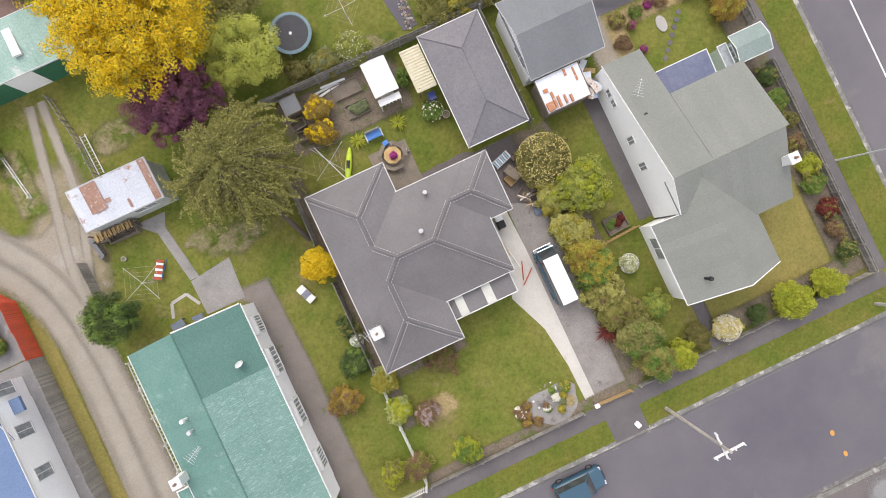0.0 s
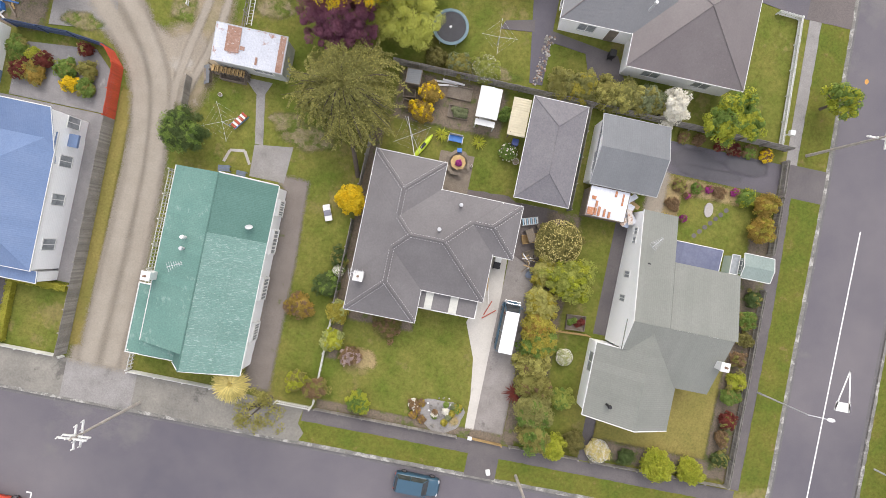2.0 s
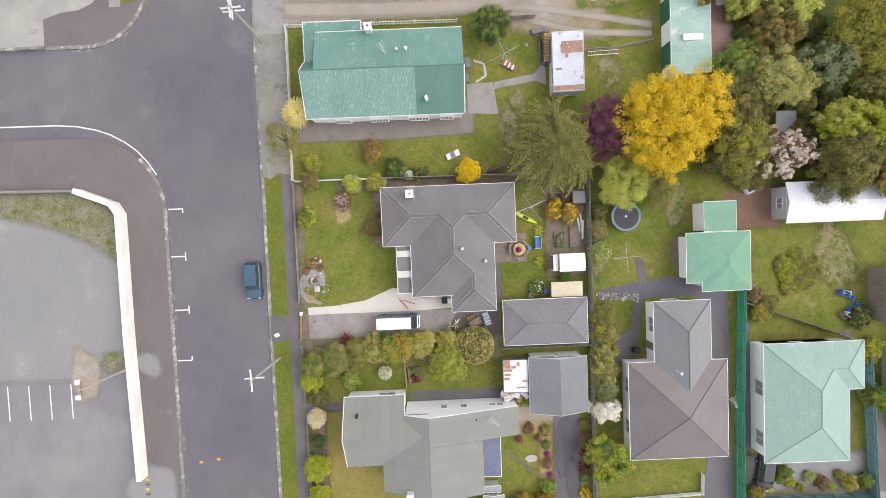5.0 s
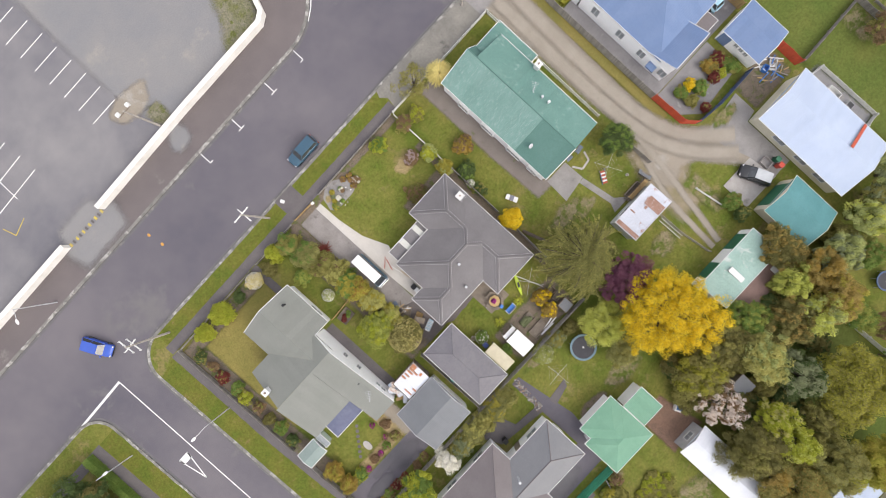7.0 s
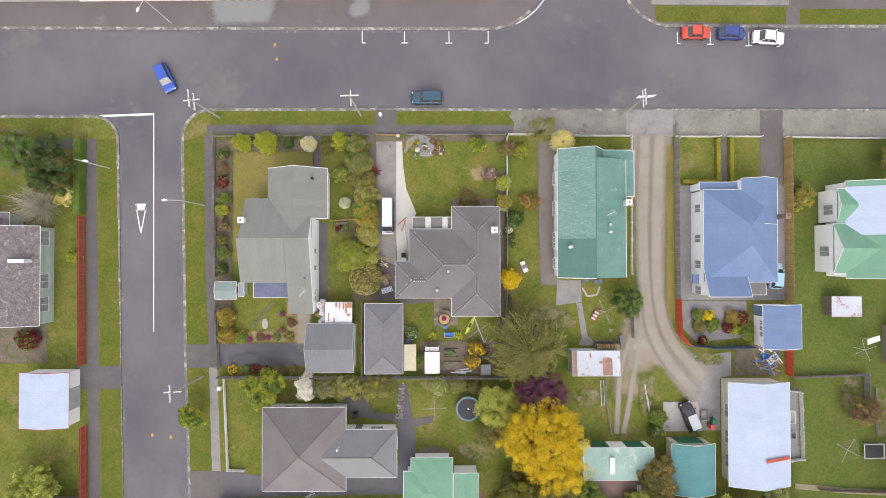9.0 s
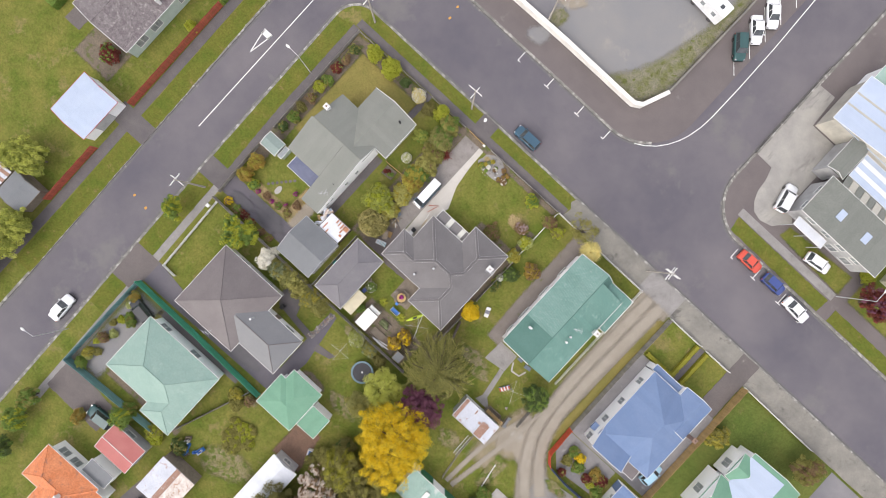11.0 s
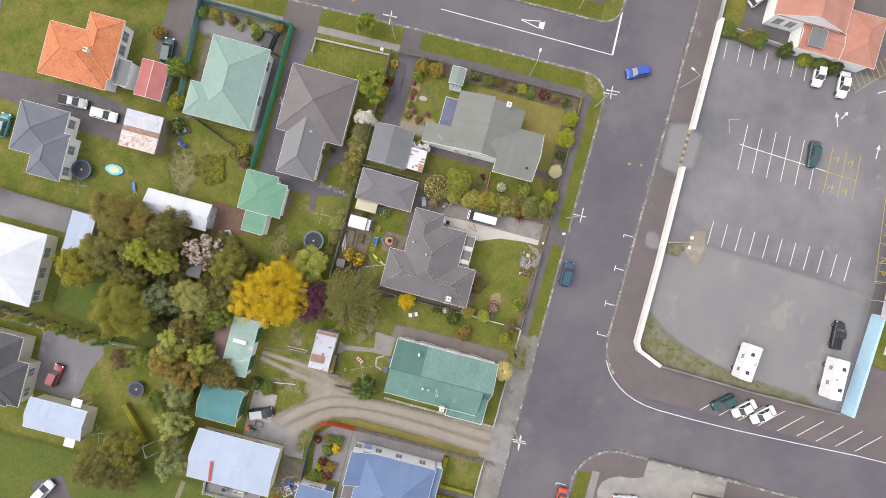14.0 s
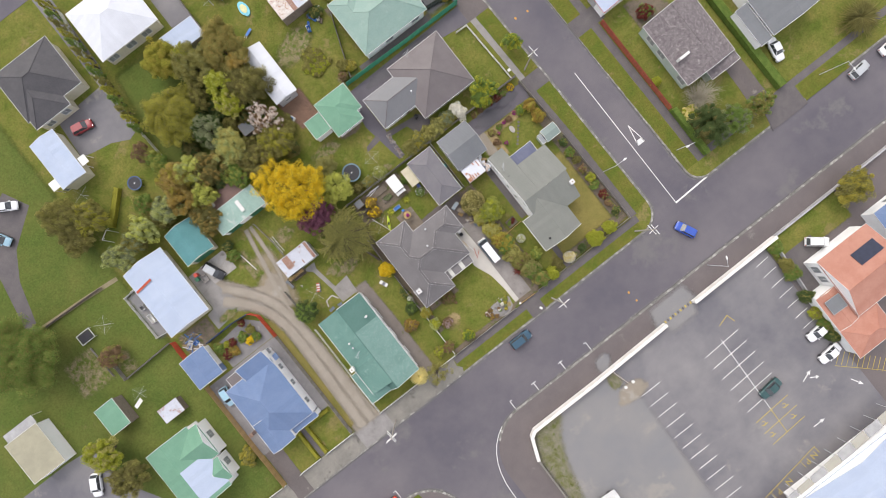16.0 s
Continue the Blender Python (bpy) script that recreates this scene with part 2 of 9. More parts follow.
FORECOURT = material("stained_forecourt_concrete", (0.33, 0.315, 0.285), (0.25, 0.24, 0.225), 0.9, 0.3, 8.0, 0.14, 0.2, spots=(0.20, 0.19, 0.18), spot_scale=0.35, spot_at=0.58, streak=0.25)
DRYTRACK = material("dry_grass_track", (0.262, 0.216, 0.148), (0.190, 0.165, 0.088), 0.95, 0.5, 6.0, 0.2, 0.3, spots=(0.28, 0.24, 0.185), spot_scale=0.6)
TANPATH = material("worn_tan_path", (0.196, 0.170, 0.150), (0.160, 0.139, 0.122), 0.95, 0.4, 7.0, 0.14, 0.3, spots=(0.12, 0.13, 0.05), spot_scale=0.8, spot_at=0.64)
TRACK = material("gravel_track", (0.290, 0.258, 0.212), (0.255, 0.225, 0.182), 0.95, 0.5, 6.0, 0.12, 0.25)

# ---- builders ----
LOTZ = 0.12


def mesh_of(name, verts, faces):
    me = bpy.data.meshes.new(name)
    me.from_pydata([tuple(v) for v in verts], [], faces)
    me.update()
    return me


def part(name, data, mat, parent, label=""):
    """One mesh object under a thing; data is a bmesh, a mesh or (verts, faces)."""
    if isinstance(data, bmesh.types.BMesh):
        me = bpy.data.meshes.new(name)
        bmesh.ops.recalc_face_normals(data, faces=data.faces)
        data.to_mesh(me)
        data.free()
    elif isinstance(data, tuple):
        me = mesh_of(name, *data)
    else:
        me = data
    if mat and not me.materials:
        me.materials.append(mat)
    ob = new(name, me)
    ob.parent = parent
    if label:
        ob["label"] = label
    return ob


def thing(name, label, category, x=0.0, y=0.0, z=LOTZ, rz=0.0, group="", kind=""):
    ob = new(name)
    ob.matrix_world = pose(x, y, z, 0, 0, rz)
    ob.empty_display_size = 0.2
    return tagged(ob, label, category, group, kind)


def solid(name, data, mat, label, category="", group="", kind="", m=None):
    ob = part(name, data, mat, None)
    if m:
        ob.matrix_world = m
    return tagged(ob, label, category, group, kind)


def box(bm, x0, x1, y0, y1, z0, z1, bevel=0.0):
    r = bmesh.ops.create_cube(bm, size=1.0, matrix=Matrix.Translation(((x0 + x1) / 2, (y0 + y1) / 2, (z0 + z1) / 2)) @ Matrix.Diagonal((abs(x1 - x0), abs(y1 - y0), abs(z1 - z0), 1)))
    if bevel:
        edges = list({e for v in r["verts"] for e in v.link_edges})
        bmesh.ops.bevel(bm, geom=edges, offset=bevel, segments=2, affect='EDGES', clamp_overlap=True)
    return bm


def boxes(*rows, bevel=0.0):
    bm = bmesh.new()
    for r in rows:
        box(bm, *r, bevel=bevel)
    return bm


def rod(bm, a, b, r0, r1=None, seg=6):
    """A tapered round bar from a to b."""
    a, b = Vector(a), Vector(b)
    d = b - a
    if d.length < 1e-6:
        return bm
    bmesh.ops.create_cone(bm, cap_ends=True, segments=seg, radius1=r0, radius2=r0 if r1 is None else r1, depth=d.length,
                          matrix=Matrix.Translation((a + b) / 2) @ d.to_track_quat('Z', 'Y').to_matrix().to_4x4())
    return bm


def rods(*rows, seg=6):
    bm = bmesh.new()
    for r in rows:
        rod(bm, *r, seg=seg)
    return bm


def prism(pts, z0, z1):
    """Verts and faces of a slab with the outline pts."""
    n = len(pts)
    v = [(x, y, z0) for x, y in pts] + [(x, y, z1) for x, y in pts]
    f = [tuple(range(n, 2 * n)), tuple(reversed(range(n)))] + [(i, (i + 1) % n, n + (i + 1) % n, n + i) for i in range(n)]
    return v, f


def slab(name, pts, z0, z1, mat, label, category="ground"):
    """A slab with the outline pts."""
    bm = bmesh.new()
    v, f = prism(pts, z0, z1)
    vs = [bm.verts.new(p) for p in v]
    for q in f:
        bm.faces.new([vs[i] for i in q])
    bm.normal_update()
    bmesh.ops.triangulate(bm, faces=[x for x in bm.faces if len(x.verts) > 4])
    return solid(name, bm, mat, label, category, kind="structure")


LAID = []


def lay(pts):
    """The height of a covering that lies over all earlier ones that it may touch."""
    xs, ys = [p[0] for p in pts], [p[1] for p in pts]
    b = (min(xs), max(xs), min(ys), max(ys))
    k = 1 + max([q[4] for q in LAID if q[0] <= b[1] and q[1] >= b[0] and q[2] <= b[3] and q[3] >= b[2]], default=0)
    LAID.append((*b, k))
    return LOTZ + 0.012 + 0.006 * k


def patch(name, pts, mat, label, category="ground", z=None):
    """A thin covering laid on a lot."""
    top = lay(pts) if z is None else z
    if mat in (GRASS, OILED, DRYGRASS, DIRT, GRAVEL, WORN, TANSOIL, DRYTRACK, REDSOIL, LUSH, TANPATH, WEEDS, GRAVELLOT):
        small = min(max(q[k] for q in pts) - min(q[k] for q in pts) for k in (0, 1))
        return soft_sheet(name, pts, top, mat, label, category, min(0.32 * small, {OILED: 0.9, WORN: 1.3, DRYTRACK: 1.6, GRAVEL: 0.9, WEEDS: 1.6, GRAVELLOT: 1.5, LUSH: 1.6}.get(mat, 0.55)))
    if mat in (VERGE, MOSSY, BROWN_SEAL):
        pts = ragged(pts, 0.06, 0.6)
    return slab(name, pts, top - 0.1, top, mat, label, category)


def soft_sheet(name, pts, z, mat, label, category, w):
    """A covering whose rim, w wide, thins out unevenly into the ground round it."""
    A = np.array(pts, float)
    B = np.roll(A, -1, 0)
    lo, hi = A.min(0) - w * 0.6, A.max(0) + w * 0.6
    step = max(0.22, min(0.4 * w, 1.2), math.sqrt((hi[0] - lo[0]) * (hi[1] - lo[1]) / 6000))
    nx, ny = (int(v / step) + 2 for v in hi - lo)
    gx, gy = np.meshgrid(lo[0] + step * np.arange(nx), lo[1] + step * np.arange(ny), indexing='ij')
    G = np.stack([gx.ravel(), gy.ravel()], 1)
    far, inside = np.full(len(G), 1e9), np.zeros(len(G), bool)
    for a, b in zip(A, B):
        d = b - a
        t = np.clip(((G - a) @ d) / max(d @ d, 1e-9), 0, 1)
        far = np.minimum(far, np.linalg.norm(G - a - t[:, None] * d, axis=1))
        if a[1] != b[1]:
            inside ^= ((a[1] > G[:, 1]) != (b[1] > G[:, 1])) & (G[:, 0] < a[0] + (G[:, 1] - a[1]) * d[0] / d[1])
    edge = np.clip(0.5 + np.where(inside, far, -far) / w, 0, 1)
    idx = np.arange(nx * ny).reshape(nx, ny)
    F = np.stack([idx[:-1, :-1], idx[1:, :-1], idx[1:, 1:], idx[:-1, 1:]], -1).reshape(-1, 4)
    F = F[edge[F].max(1) > 0]
    used, F = np.unique(F, return_inverse=True)
    me = mesh_of(name, [(x, y, z) for x, y in G[used]], F.reshape(-1, 4).tolist())
    me.attributes.new("edge", 'FLOAT', 'POINT').data.foreach_set("value", edge[used].astype(np.float32))
    return solid(name, me, softened(mat), label, category, kind="structure")


def ragged(pts, amount=0.16, step=0.45):
    """The same outline with an uneven edge, as grass and gravel have."""
    rnd = random.Random(int(abs(pts[0][0] * 131 + pts[0][1] * 71)))
    out = []
    for (xa, ya), (xb, yb) in zip(pts, pts[1:] + pts[:1]):
        L = math.hypot(xb - xa, yb - ya)
        k = min(70, max(1, int(L / step)))
        for i in range(k):
            s = i / k
            j = amount * min(1.0, L) * rnd.uniform(-1, 1)
            out.append((xa + (xb - xa) * s - (yb - ya) / max(L, 1e-6) * j, ya + (yb - ya) * s + (xb - xa) / max(L, 1e-6) * j))
    return out


def rect(x0, x1, y0, y1):
    return [(x0, y0), (x1, y0), (x1, y1), (x0, y1)]


def arc(cx, cy, r, a0, a1, n=10):
    return [(cx + r * math.cos(radians(a0 + (a1 - a0) * i / n)), cy + r * math.sin(radians(a0 + (a1 - a0) * i / n))) for i in range(n + 1)]


def wobbly(cx, cy, rx, ry, n=22, amount=0.12, seed=1):
    """An uneven round outline."""
    rnd = random.Random(seed)
    k = [1 + amount * rnd.uniform(-1, 1) for _ in range(n)]
    k = [(k[i - 1] + k[i] * 2 + k[(i + 1) % n]) / 4 for i in range(n)]
    return [(cx + rx * k[i] * math.cos(2 * math.pi * i / n), cy + ry * k[i] * math.sin(2 * math.pi * i / n)) for i in range(n)]


def ribbon(pts, width, z0, z1):
    """A strip of constant width along a line of points, as a closed solid."""
    P = [Vector((x, y)) for x, y in pts]
    left, right = [], []
    for i, p in enumerate(P):
        a = (P[i] - P[i - 1]).normalized() if i else None
        b = (P[i + 1] - P[i]).normalized() if i + 1 < len(P) else None
        d = ((a or b) + (b or a)).normalized()
        n = Vector((-d.y, d.x))
        s = width / 2 / max(0.3, abs(n.dot(Vector((-(a or b).y, (a or b).x)))))
        left.append(p + n * s)
        right.append(p - n * s)
    v, f = [], []
    for l, r in zip(left, right):
        v += [(r.x, r.y, z0), (l.x, l.y, z0), (l.x, l.y, z1), (r.x, r.y, z1)]
    for i in range(len(P) - 1):
        o, q = 4 * i, 4 * i + 4
        f += [(o + 3, q + 3, q + 2, o + 2), (o + 1, q + 1, q, o), (o, q, q + 3, o + 3), (o + 2, q + 2, q + 1, o + 1)]
    f += [(0, 3, 2, 1), (len(v) - 4, len(v) - 3, len(v) - 2, len(v) - 1)]
    return v, f


def strip(name, pts, width, z0, z1, mat, label, category="ground"):
    return solid(name, ribbon(pts, width, z0, z1), mat, label, category, kind="structure")


# ---- ground ----
solid("ground", mesh_of("ground", [(-900, -900, -0.03), (900, -900, -0.03), (900, 900, -0.03), (-900, 900, -0.03)], [(0, 1, 2, 3)]), GRASS,
      "grassy suburban ground reaching the horizon", "ground", kind="structure")
slab("road", [(-190, 19.6), (-190, 33.6), (9, 33.6), (14.6, 42), (14.6, 190), (27.4, 190), (27.4, 42), (34.2, 34), (190, 34), (190, 20.4), (-34, 20.4), (-33.4, -84),
              (190, -84), (190, -93), (-190, -93), (-190, -84), (-46.0, -84), (-47.6, 19.6)], -0.3, 0.0, ASPHALT, "grey worn asphalt of the street junction", "road")
blockA = [(190, 21.2)] + [(-32.9, 21.2)] + arc(-32.9, 17.1, 4.1, 90, 180)[1:] + [(-36.4, -14), (-35.3, -45), (-34.4, -81)] + [(-32.5, -83.5), (190, -83.5)]
blockB = [(-190, 20.2), (-49.5, 20.2)] + arc(-49.5, 16.9, 3.3, 90, 0)[1:] + [(-45.7, -14), (-45.0, -45), (-44.6, -81), (-46, -83.5), (-190, -83.5)]
blockC = [(-190, 32.9), (6.5, 32.9)] + arc(6.5, 41.9, 9.0, -90, 0)[1:] + [(15.5, 190), (-190, 190)]
blockD = [(190, 33.4), (33.5, 33.4)] + arc(33.5, 40.9, 7.5, 270, 180)[1:] + [(26.0, 190), (190, 190)]
for nm, bl, ma, la in (("ground_south", blockA, GRASS, "mown and patchy grass of the house lots"), ("ground_west", blockB, GRASS, "grass of the western house lots"),
                       ("ground_car_park", blockC, NORTHSEAL, "brown worn seal round the car park"), ("ground_east", blockD, NORTHSEAL, "worn seal round the corner shop")):
    slab(nm, bl, -0.3, LOTZ, ma, la)
slab("ground_far_south", [(-190, -92.5), (190, -92.5), (190, -190), (-190, -190)], -0.3, LOTZ, GRASS, "grass beyond the far street")
for nm, ln in (("kerb_south", blockA[:-2]), ("kerb_west", blockB[:-2]), ("kerb_north", blockC[:7]), ("kerb_east", blockD[:-1])):
    strip(nm.replace("kerb", "channel"), ln if nm != "kerb_north" else blockC[:7], 1.1, -0.1, 0.004, CHANNEL, "gritty pale channel along the kerb", "road")
    strip(nm, ln, 0.40, -0.2, LOTZ + 0.015, KERB, "weathered concrete kerb and channel", "kerb")

strip("road_edge", [(9.5, 33.4), (12.6, 35.2), (14.8, 38.4), (15.5, 42), (15.5, 190)], 1.8, -0.1, 0.003, ASPHALT, "worn asphalt beside the angle bays", "road")
# front footpath, verges and crossings
patch("pavement_front", rect(-33.5, 10.3, 17.7, 19.05), PATH_ASPHALT, "dark asphalt footpath along the front fences", "footpath")
patch("verge_a", rect(-33.0, -9.5, 19.05, 20.98), VERGE, "mown grass verge beside the kerb", "verge")
patch("verge_b", rect(-6.4, 10.2, 19.05, 20.98), VERGE, "mown grass verge beside the kerb", "verge")
patch("crossing_main", rect(-9.5, -6.4, 17.7, 21.2), PATH_ASPHALT, "sealed vehicle crossing over the verge", "driveway")
patch("apron_east", [(10.2, 17.6), (60, 17.2), (130, 17.2), (130, 21.1), (10.2, 21.1), (9.8, 20.2), (10.5, 19.4)], MOSSY, "stained mossy seal between fence and kerb", "footpath")
patch("crossing_gravel", rect(26.6, 33.4, 17.4, 21.15), PAVE, "dusty concrete crossing at the gravel drive", "driveway")
patch("crossing_east", rect(46.0, 49.3, 10.0, 21.15), BROWN_SEAL, "sealed drive beside the blue house", "driveway")
# side street
patch("pavement_side", [(-33.9, 17.6), (-32.6, 17.6), (-32.3, 0), (-31.9, -12.4), (-33.15, -12.4), (-33.7, 0)], PATH_ASPHALT, "dark worn footpath beside the side street", "footpath")
patch("pavement_side_south", [(-31.9, -15.6), (-31.2, -34), (-30.5, -60), (-31.8, -60), (-32.5, -34), (-33.05, -15.6)], PAVE, "pale concrete footpath beside the side street", "footpath")
patch("verge_c", [(-36.75, 16.8), (-33.9, 17.4), (-33.7, 0), (-33.15, -12.3), (-36.2, -12.3)], VERGE, "mown grass verge of the side street", "verge")
patch("verge_d", [(-36.1, -15.6), (-33.06, -15.6), (-32.6, -30.2), (-35.6, -30.2)], VERGE, "mown grass verge of the side street", "verge")
patch("verge_e", [(-35.4, -36.4), (-32.45, -36.4), (-32.3, -42.0), (-35.2, -42.0)], VERGE, "mown grass verge of the side street", "verge")
patch("crossing_side", [(-36.3, -12.3), (-32, -12.3), (-32, -15.6), (-36.2, -15.6)], PATH_ASPHALT, "sealed crossing to the side drive", "driveway")
patch("crossing_side_b", [(-35.7, -30.2), (-31, -30.2), (-31, -36.4), (-35.4, -36.4)], BROWN_SEAL, "sealed crossing to the long drive", "driveway")
patch("pavement_west", [(-50.8, 17.0), (-49.2, 17.0), (-48.3, -34), (-48.2, -60), (-49.7, -60), (-49.9, -34)], PATH_ASPHALT, "dark asphalt footpath by the red fence", "footpath")
patch("pavement_west_front", rect(-130, -49.2, 15.6, 17.0), PATH_ASPHALT, "dark asphalt footpath of the western lots", "footpath")
patch("verge_f", [(-49.1, 16.9), (-46.4, 17.0), (-45.6, -15.3), (-48.5, -15.3)], VERGE, "mown grass verge of the side street", "verge")
patch("verge_g", [(-48.4, -18.6), (-45.5, -18.6), (-44.9, -45), (-47.9, -45)], VERGE, "mown grass verge of the side street", "verge")
patch("crossing_west", [(-52.0, -15.3), (-45.5, -15.3), (-45.4, -18.6), (-52, -18.6)], PATH_ASPHALT, "sealed crossing to the white garage", "driveway")

patch("far_lawn", rect(50.4, 130, -83, 16.9), LUSH, "deep green lawn of the eastern lots", "lawn")
patch("grove_lawn", [(9.4, -62.5), (27.5, -62.5), (29.4, -45), (29.4, -33), (9.4, -33)], LUSH, "deep green grass under the grove", "lawn")
# main lot
patch("driveway", rect(-9.4, -6.45, -6.2, 17.5), DRIVE, "worn sealed driveway beside the hedge", "driveway")
patch("driveway_concrete", [(-6.45, 17.4), (-5.6, 17.4), (-5.5, 13.5), (-5.0, 9.8), (-3.6, 6.4), (-4.2, 4.4), (-4.6, -0.6), (-6.3, -0.8), (-6.45, 3)], PALECONC, "pale concrete drive curving to the porch", "driveway")
patch("yard_dirt", [(-10.3, -6.2), (-6.0, -6.2), (-5.2, -6.6), (1.6, -6.4), (1.6, -5.0), (-9.9, 0.4)], BROWN_SEAL, "dirty seal between house and garage", "yard")
patch("patio", rect(-1.1, 2.3, -9.7, -4.4), WOOD, "weathered timber patio behind the house", "patio")
patch("garden_soil_bed", rect(-3.0, 7.6, -16.6, -12.0), DIRT, "dark soil of the vegetable garden", "garden")
patch("soil_strip", rect(8.2, 9.2, -10.5, 12.5), DIRT, "dark soil under the side fence", "garden")
patch("front_bed", rect(-10.6, 9.2, 16.7, 17.5), DIRT, "dark soil along the front fence", "garden")
patch("rock_bed", wobbly(-2.9, 15.95, 2.5, 1.55, 26, 0.2, seed=4), PAVE, "grey gravel rock garden in the front lawn", "garden")
patch("bare_patch", wobbly(5.5, 11.9, 1.15, 0.95, amount=0.3, seed=5), TANSOIL, "worn dry patch in the lawn", "lawn")
patch("bare_patch", wobbly(-4.3, 16.2, 0.5, 0.45, amount=0.3, seed=6), TANSOIL, "worn dry patch in the lawn", "lawn")
patch("shade_bed", rect(1.6, 7.8, 6.7, 8.3), DIRT, "soil bed along the house front", "garden")
patch("hedge_soil", rect(-12.6, -9.45, -6.0, 17.0), DIRT, "dark soil under the long hedge", "garden")
# corner lot
patch("front_lawn_corner", rect(-29.8, -18.4, -0.5, 15.2), DRYGRASS, "yellowing mown lawn of the corner house", "lawn")
patch("border_corner", rect(-32.2, -29.9, -9.0, 16.9), DIRT, "planted soil border along the side fence", "garden")
patch("border_front", rect(-30.5, -18.4, 15.3, 17.0), DIRT, "planted soil border along the front fence", "garden")
patch("corner_path", rect(-18.3, -17.2, 11.5, 17.6), PATH_ASPHALT, "dark path to the corner house", "path")
patch("side_strip", rect(-17.5, -16.2, -8.4, 5.0), PATH_ASPHALT, "dark sealed strip beside the house wall", "path")
patch("side_drive", rect(-31.6, -18.6, -15.4, -12.2), ASPHALT, "dark sealed side driveway with stains", "driveway")
patch("flower_bed", [(-28.7, -11.9), (-19.2, -11.9), (-19.2, -6.3), (-22.0, -6.3), (-22.0, -10.5), (-28.7, -10.5)], TANSOIL, "flower bed round the back lawn", "garden")
patch("garage_path", rect(-20.5, -18.7, -12.2, -6.2), GRAVEL, "gravel path to the grey garage", "path")
# green-roofed house and gravel drive
patch("side_path_green", [(14.0, 16.8), (16.5, 16.8), (16.5, -3.0), (17.0, -3.2), (17.0, -4.0), (14.3, -3.9), (14.0, 4)], TANPATH, "brown path beside the green-roofed house", "path")
patch("back_pad", [(16.6, -3.3), (20.0, -3.3), (20.1, -6.4), (16.4, -6.9)], PAVE, "stained concrete pad at the back door", "patio")
patch("garden_path", [(19.3, -6.5), (20.1, -6.5), (20.9, -11.2), (22.4, -12.6), (19.6, -12.6), (20.1, -11.4)], PAVE, "narrow concrete garden path", "path")
patch("gravel_drive", [(27.6, 17.5), (33.2, 17.5), (32.3, 6), (31.9, -6), (33.4, -12.2), (36.5, -14.2), (38.8, -17), (38.8, -24.6), (35.6, -20.8), (33.0, -17.6), (30.6, -13.6), (28.8, -9.5), (28.0, -1), (27.9, 8)], GRAVEL, "dusty rutted gravel driveway", "driveway")
patch("drive_verge", rect(32.3, 33.5, -9, 16), DRYGRASS, "dry grass strip beside the gravel drive", "verge")
patch("parking_pad", rect(31.7, 37.2, -24.9, -20.7), CONCRETE, "cracked concrete parking pad", "driveway")
patch("farm_yard", [(35.0, -14.4), (41.5, -13.6), (41.5, -17.0), (39.9, -17.3), (39.9, -24.8), (37.1, -24.8), (36.7, -20.6), (35.6, -17.4)], PAVE, "stained concrete yard", "yard")
patch("blue_yard", rect(33.9, 50.2, -6.2, 10.3), PALEYARD, "grey seal round the blue-roofed house", "yard")
patch("blue_garden", [(34.4, -6.3), (43.8, -6.3), (43.8, -11.5), (36.6, -12.2), (34.4, -10)], PALEYARD, "paved garden with shrub beds", "garden")
patch("blue_front_path", rect(40.1, 41.2, 10.2, 17.2), PATH_ASPHALT, "dark path to the blue-roofed house", "path")
patch("junk_yard", rect(42.0, 48.5, -16.9, -12.8), DIRT, "overgrown earth behind the blue shed", "yard")
patch("back_deck_pad", rect(47.7, 51.2, -28.6, -19.2), GRAVELLOT, "sealed pad beside the pale blue roof", "patio")
# brown-roofed house
patch("long_drive", [(-31, -30.2), (-31, -34), (-4.4, -33.6), (-3.6, -26.5), (-4.9, -18.0), (-6.2, -18.0), (-6.1, -29.8), (-12, -29.8), (-24, -31.2)], ASPHALT, "dark sealed long driveway", "driveway")
patch("clothesline_path", [(-1.0, -22.6), (-1.4, -23.5), (-4.2, -24.2), (-4.4, -23.0)], PATH_ASPHALT, "short dark strip under the clothesline", "path")
patch("side_dirt", wobbly(-1.0, -27.9, 2.2, 0.9, 20, 0.3, 8), DIRT, "bare soil beside the sea-green shed", "garden")
patch("back_strip", [(-14.5, -19.4), (-10.6, -19.6), (-9.8, -22.0), (-6.0, -22.4), (-6.0, -23.5), (-13.0, -22.5)], PATH_ASPHALT, "dark sealed strip by the back door", "yard")
patch("brown_yard", [(1.8, -33.5), (5.8, -33.5), (7.0, -40), (1.8, -40)], REDSOIL, "bare reddish brown yard", "yard")
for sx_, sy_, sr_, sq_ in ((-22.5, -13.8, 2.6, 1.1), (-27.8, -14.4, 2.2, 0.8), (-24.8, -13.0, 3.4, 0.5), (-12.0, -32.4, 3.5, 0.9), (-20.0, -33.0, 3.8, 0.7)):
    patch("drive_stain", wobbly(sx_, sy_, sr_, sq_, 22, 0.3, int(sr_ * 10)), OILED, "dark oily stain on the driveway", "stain")
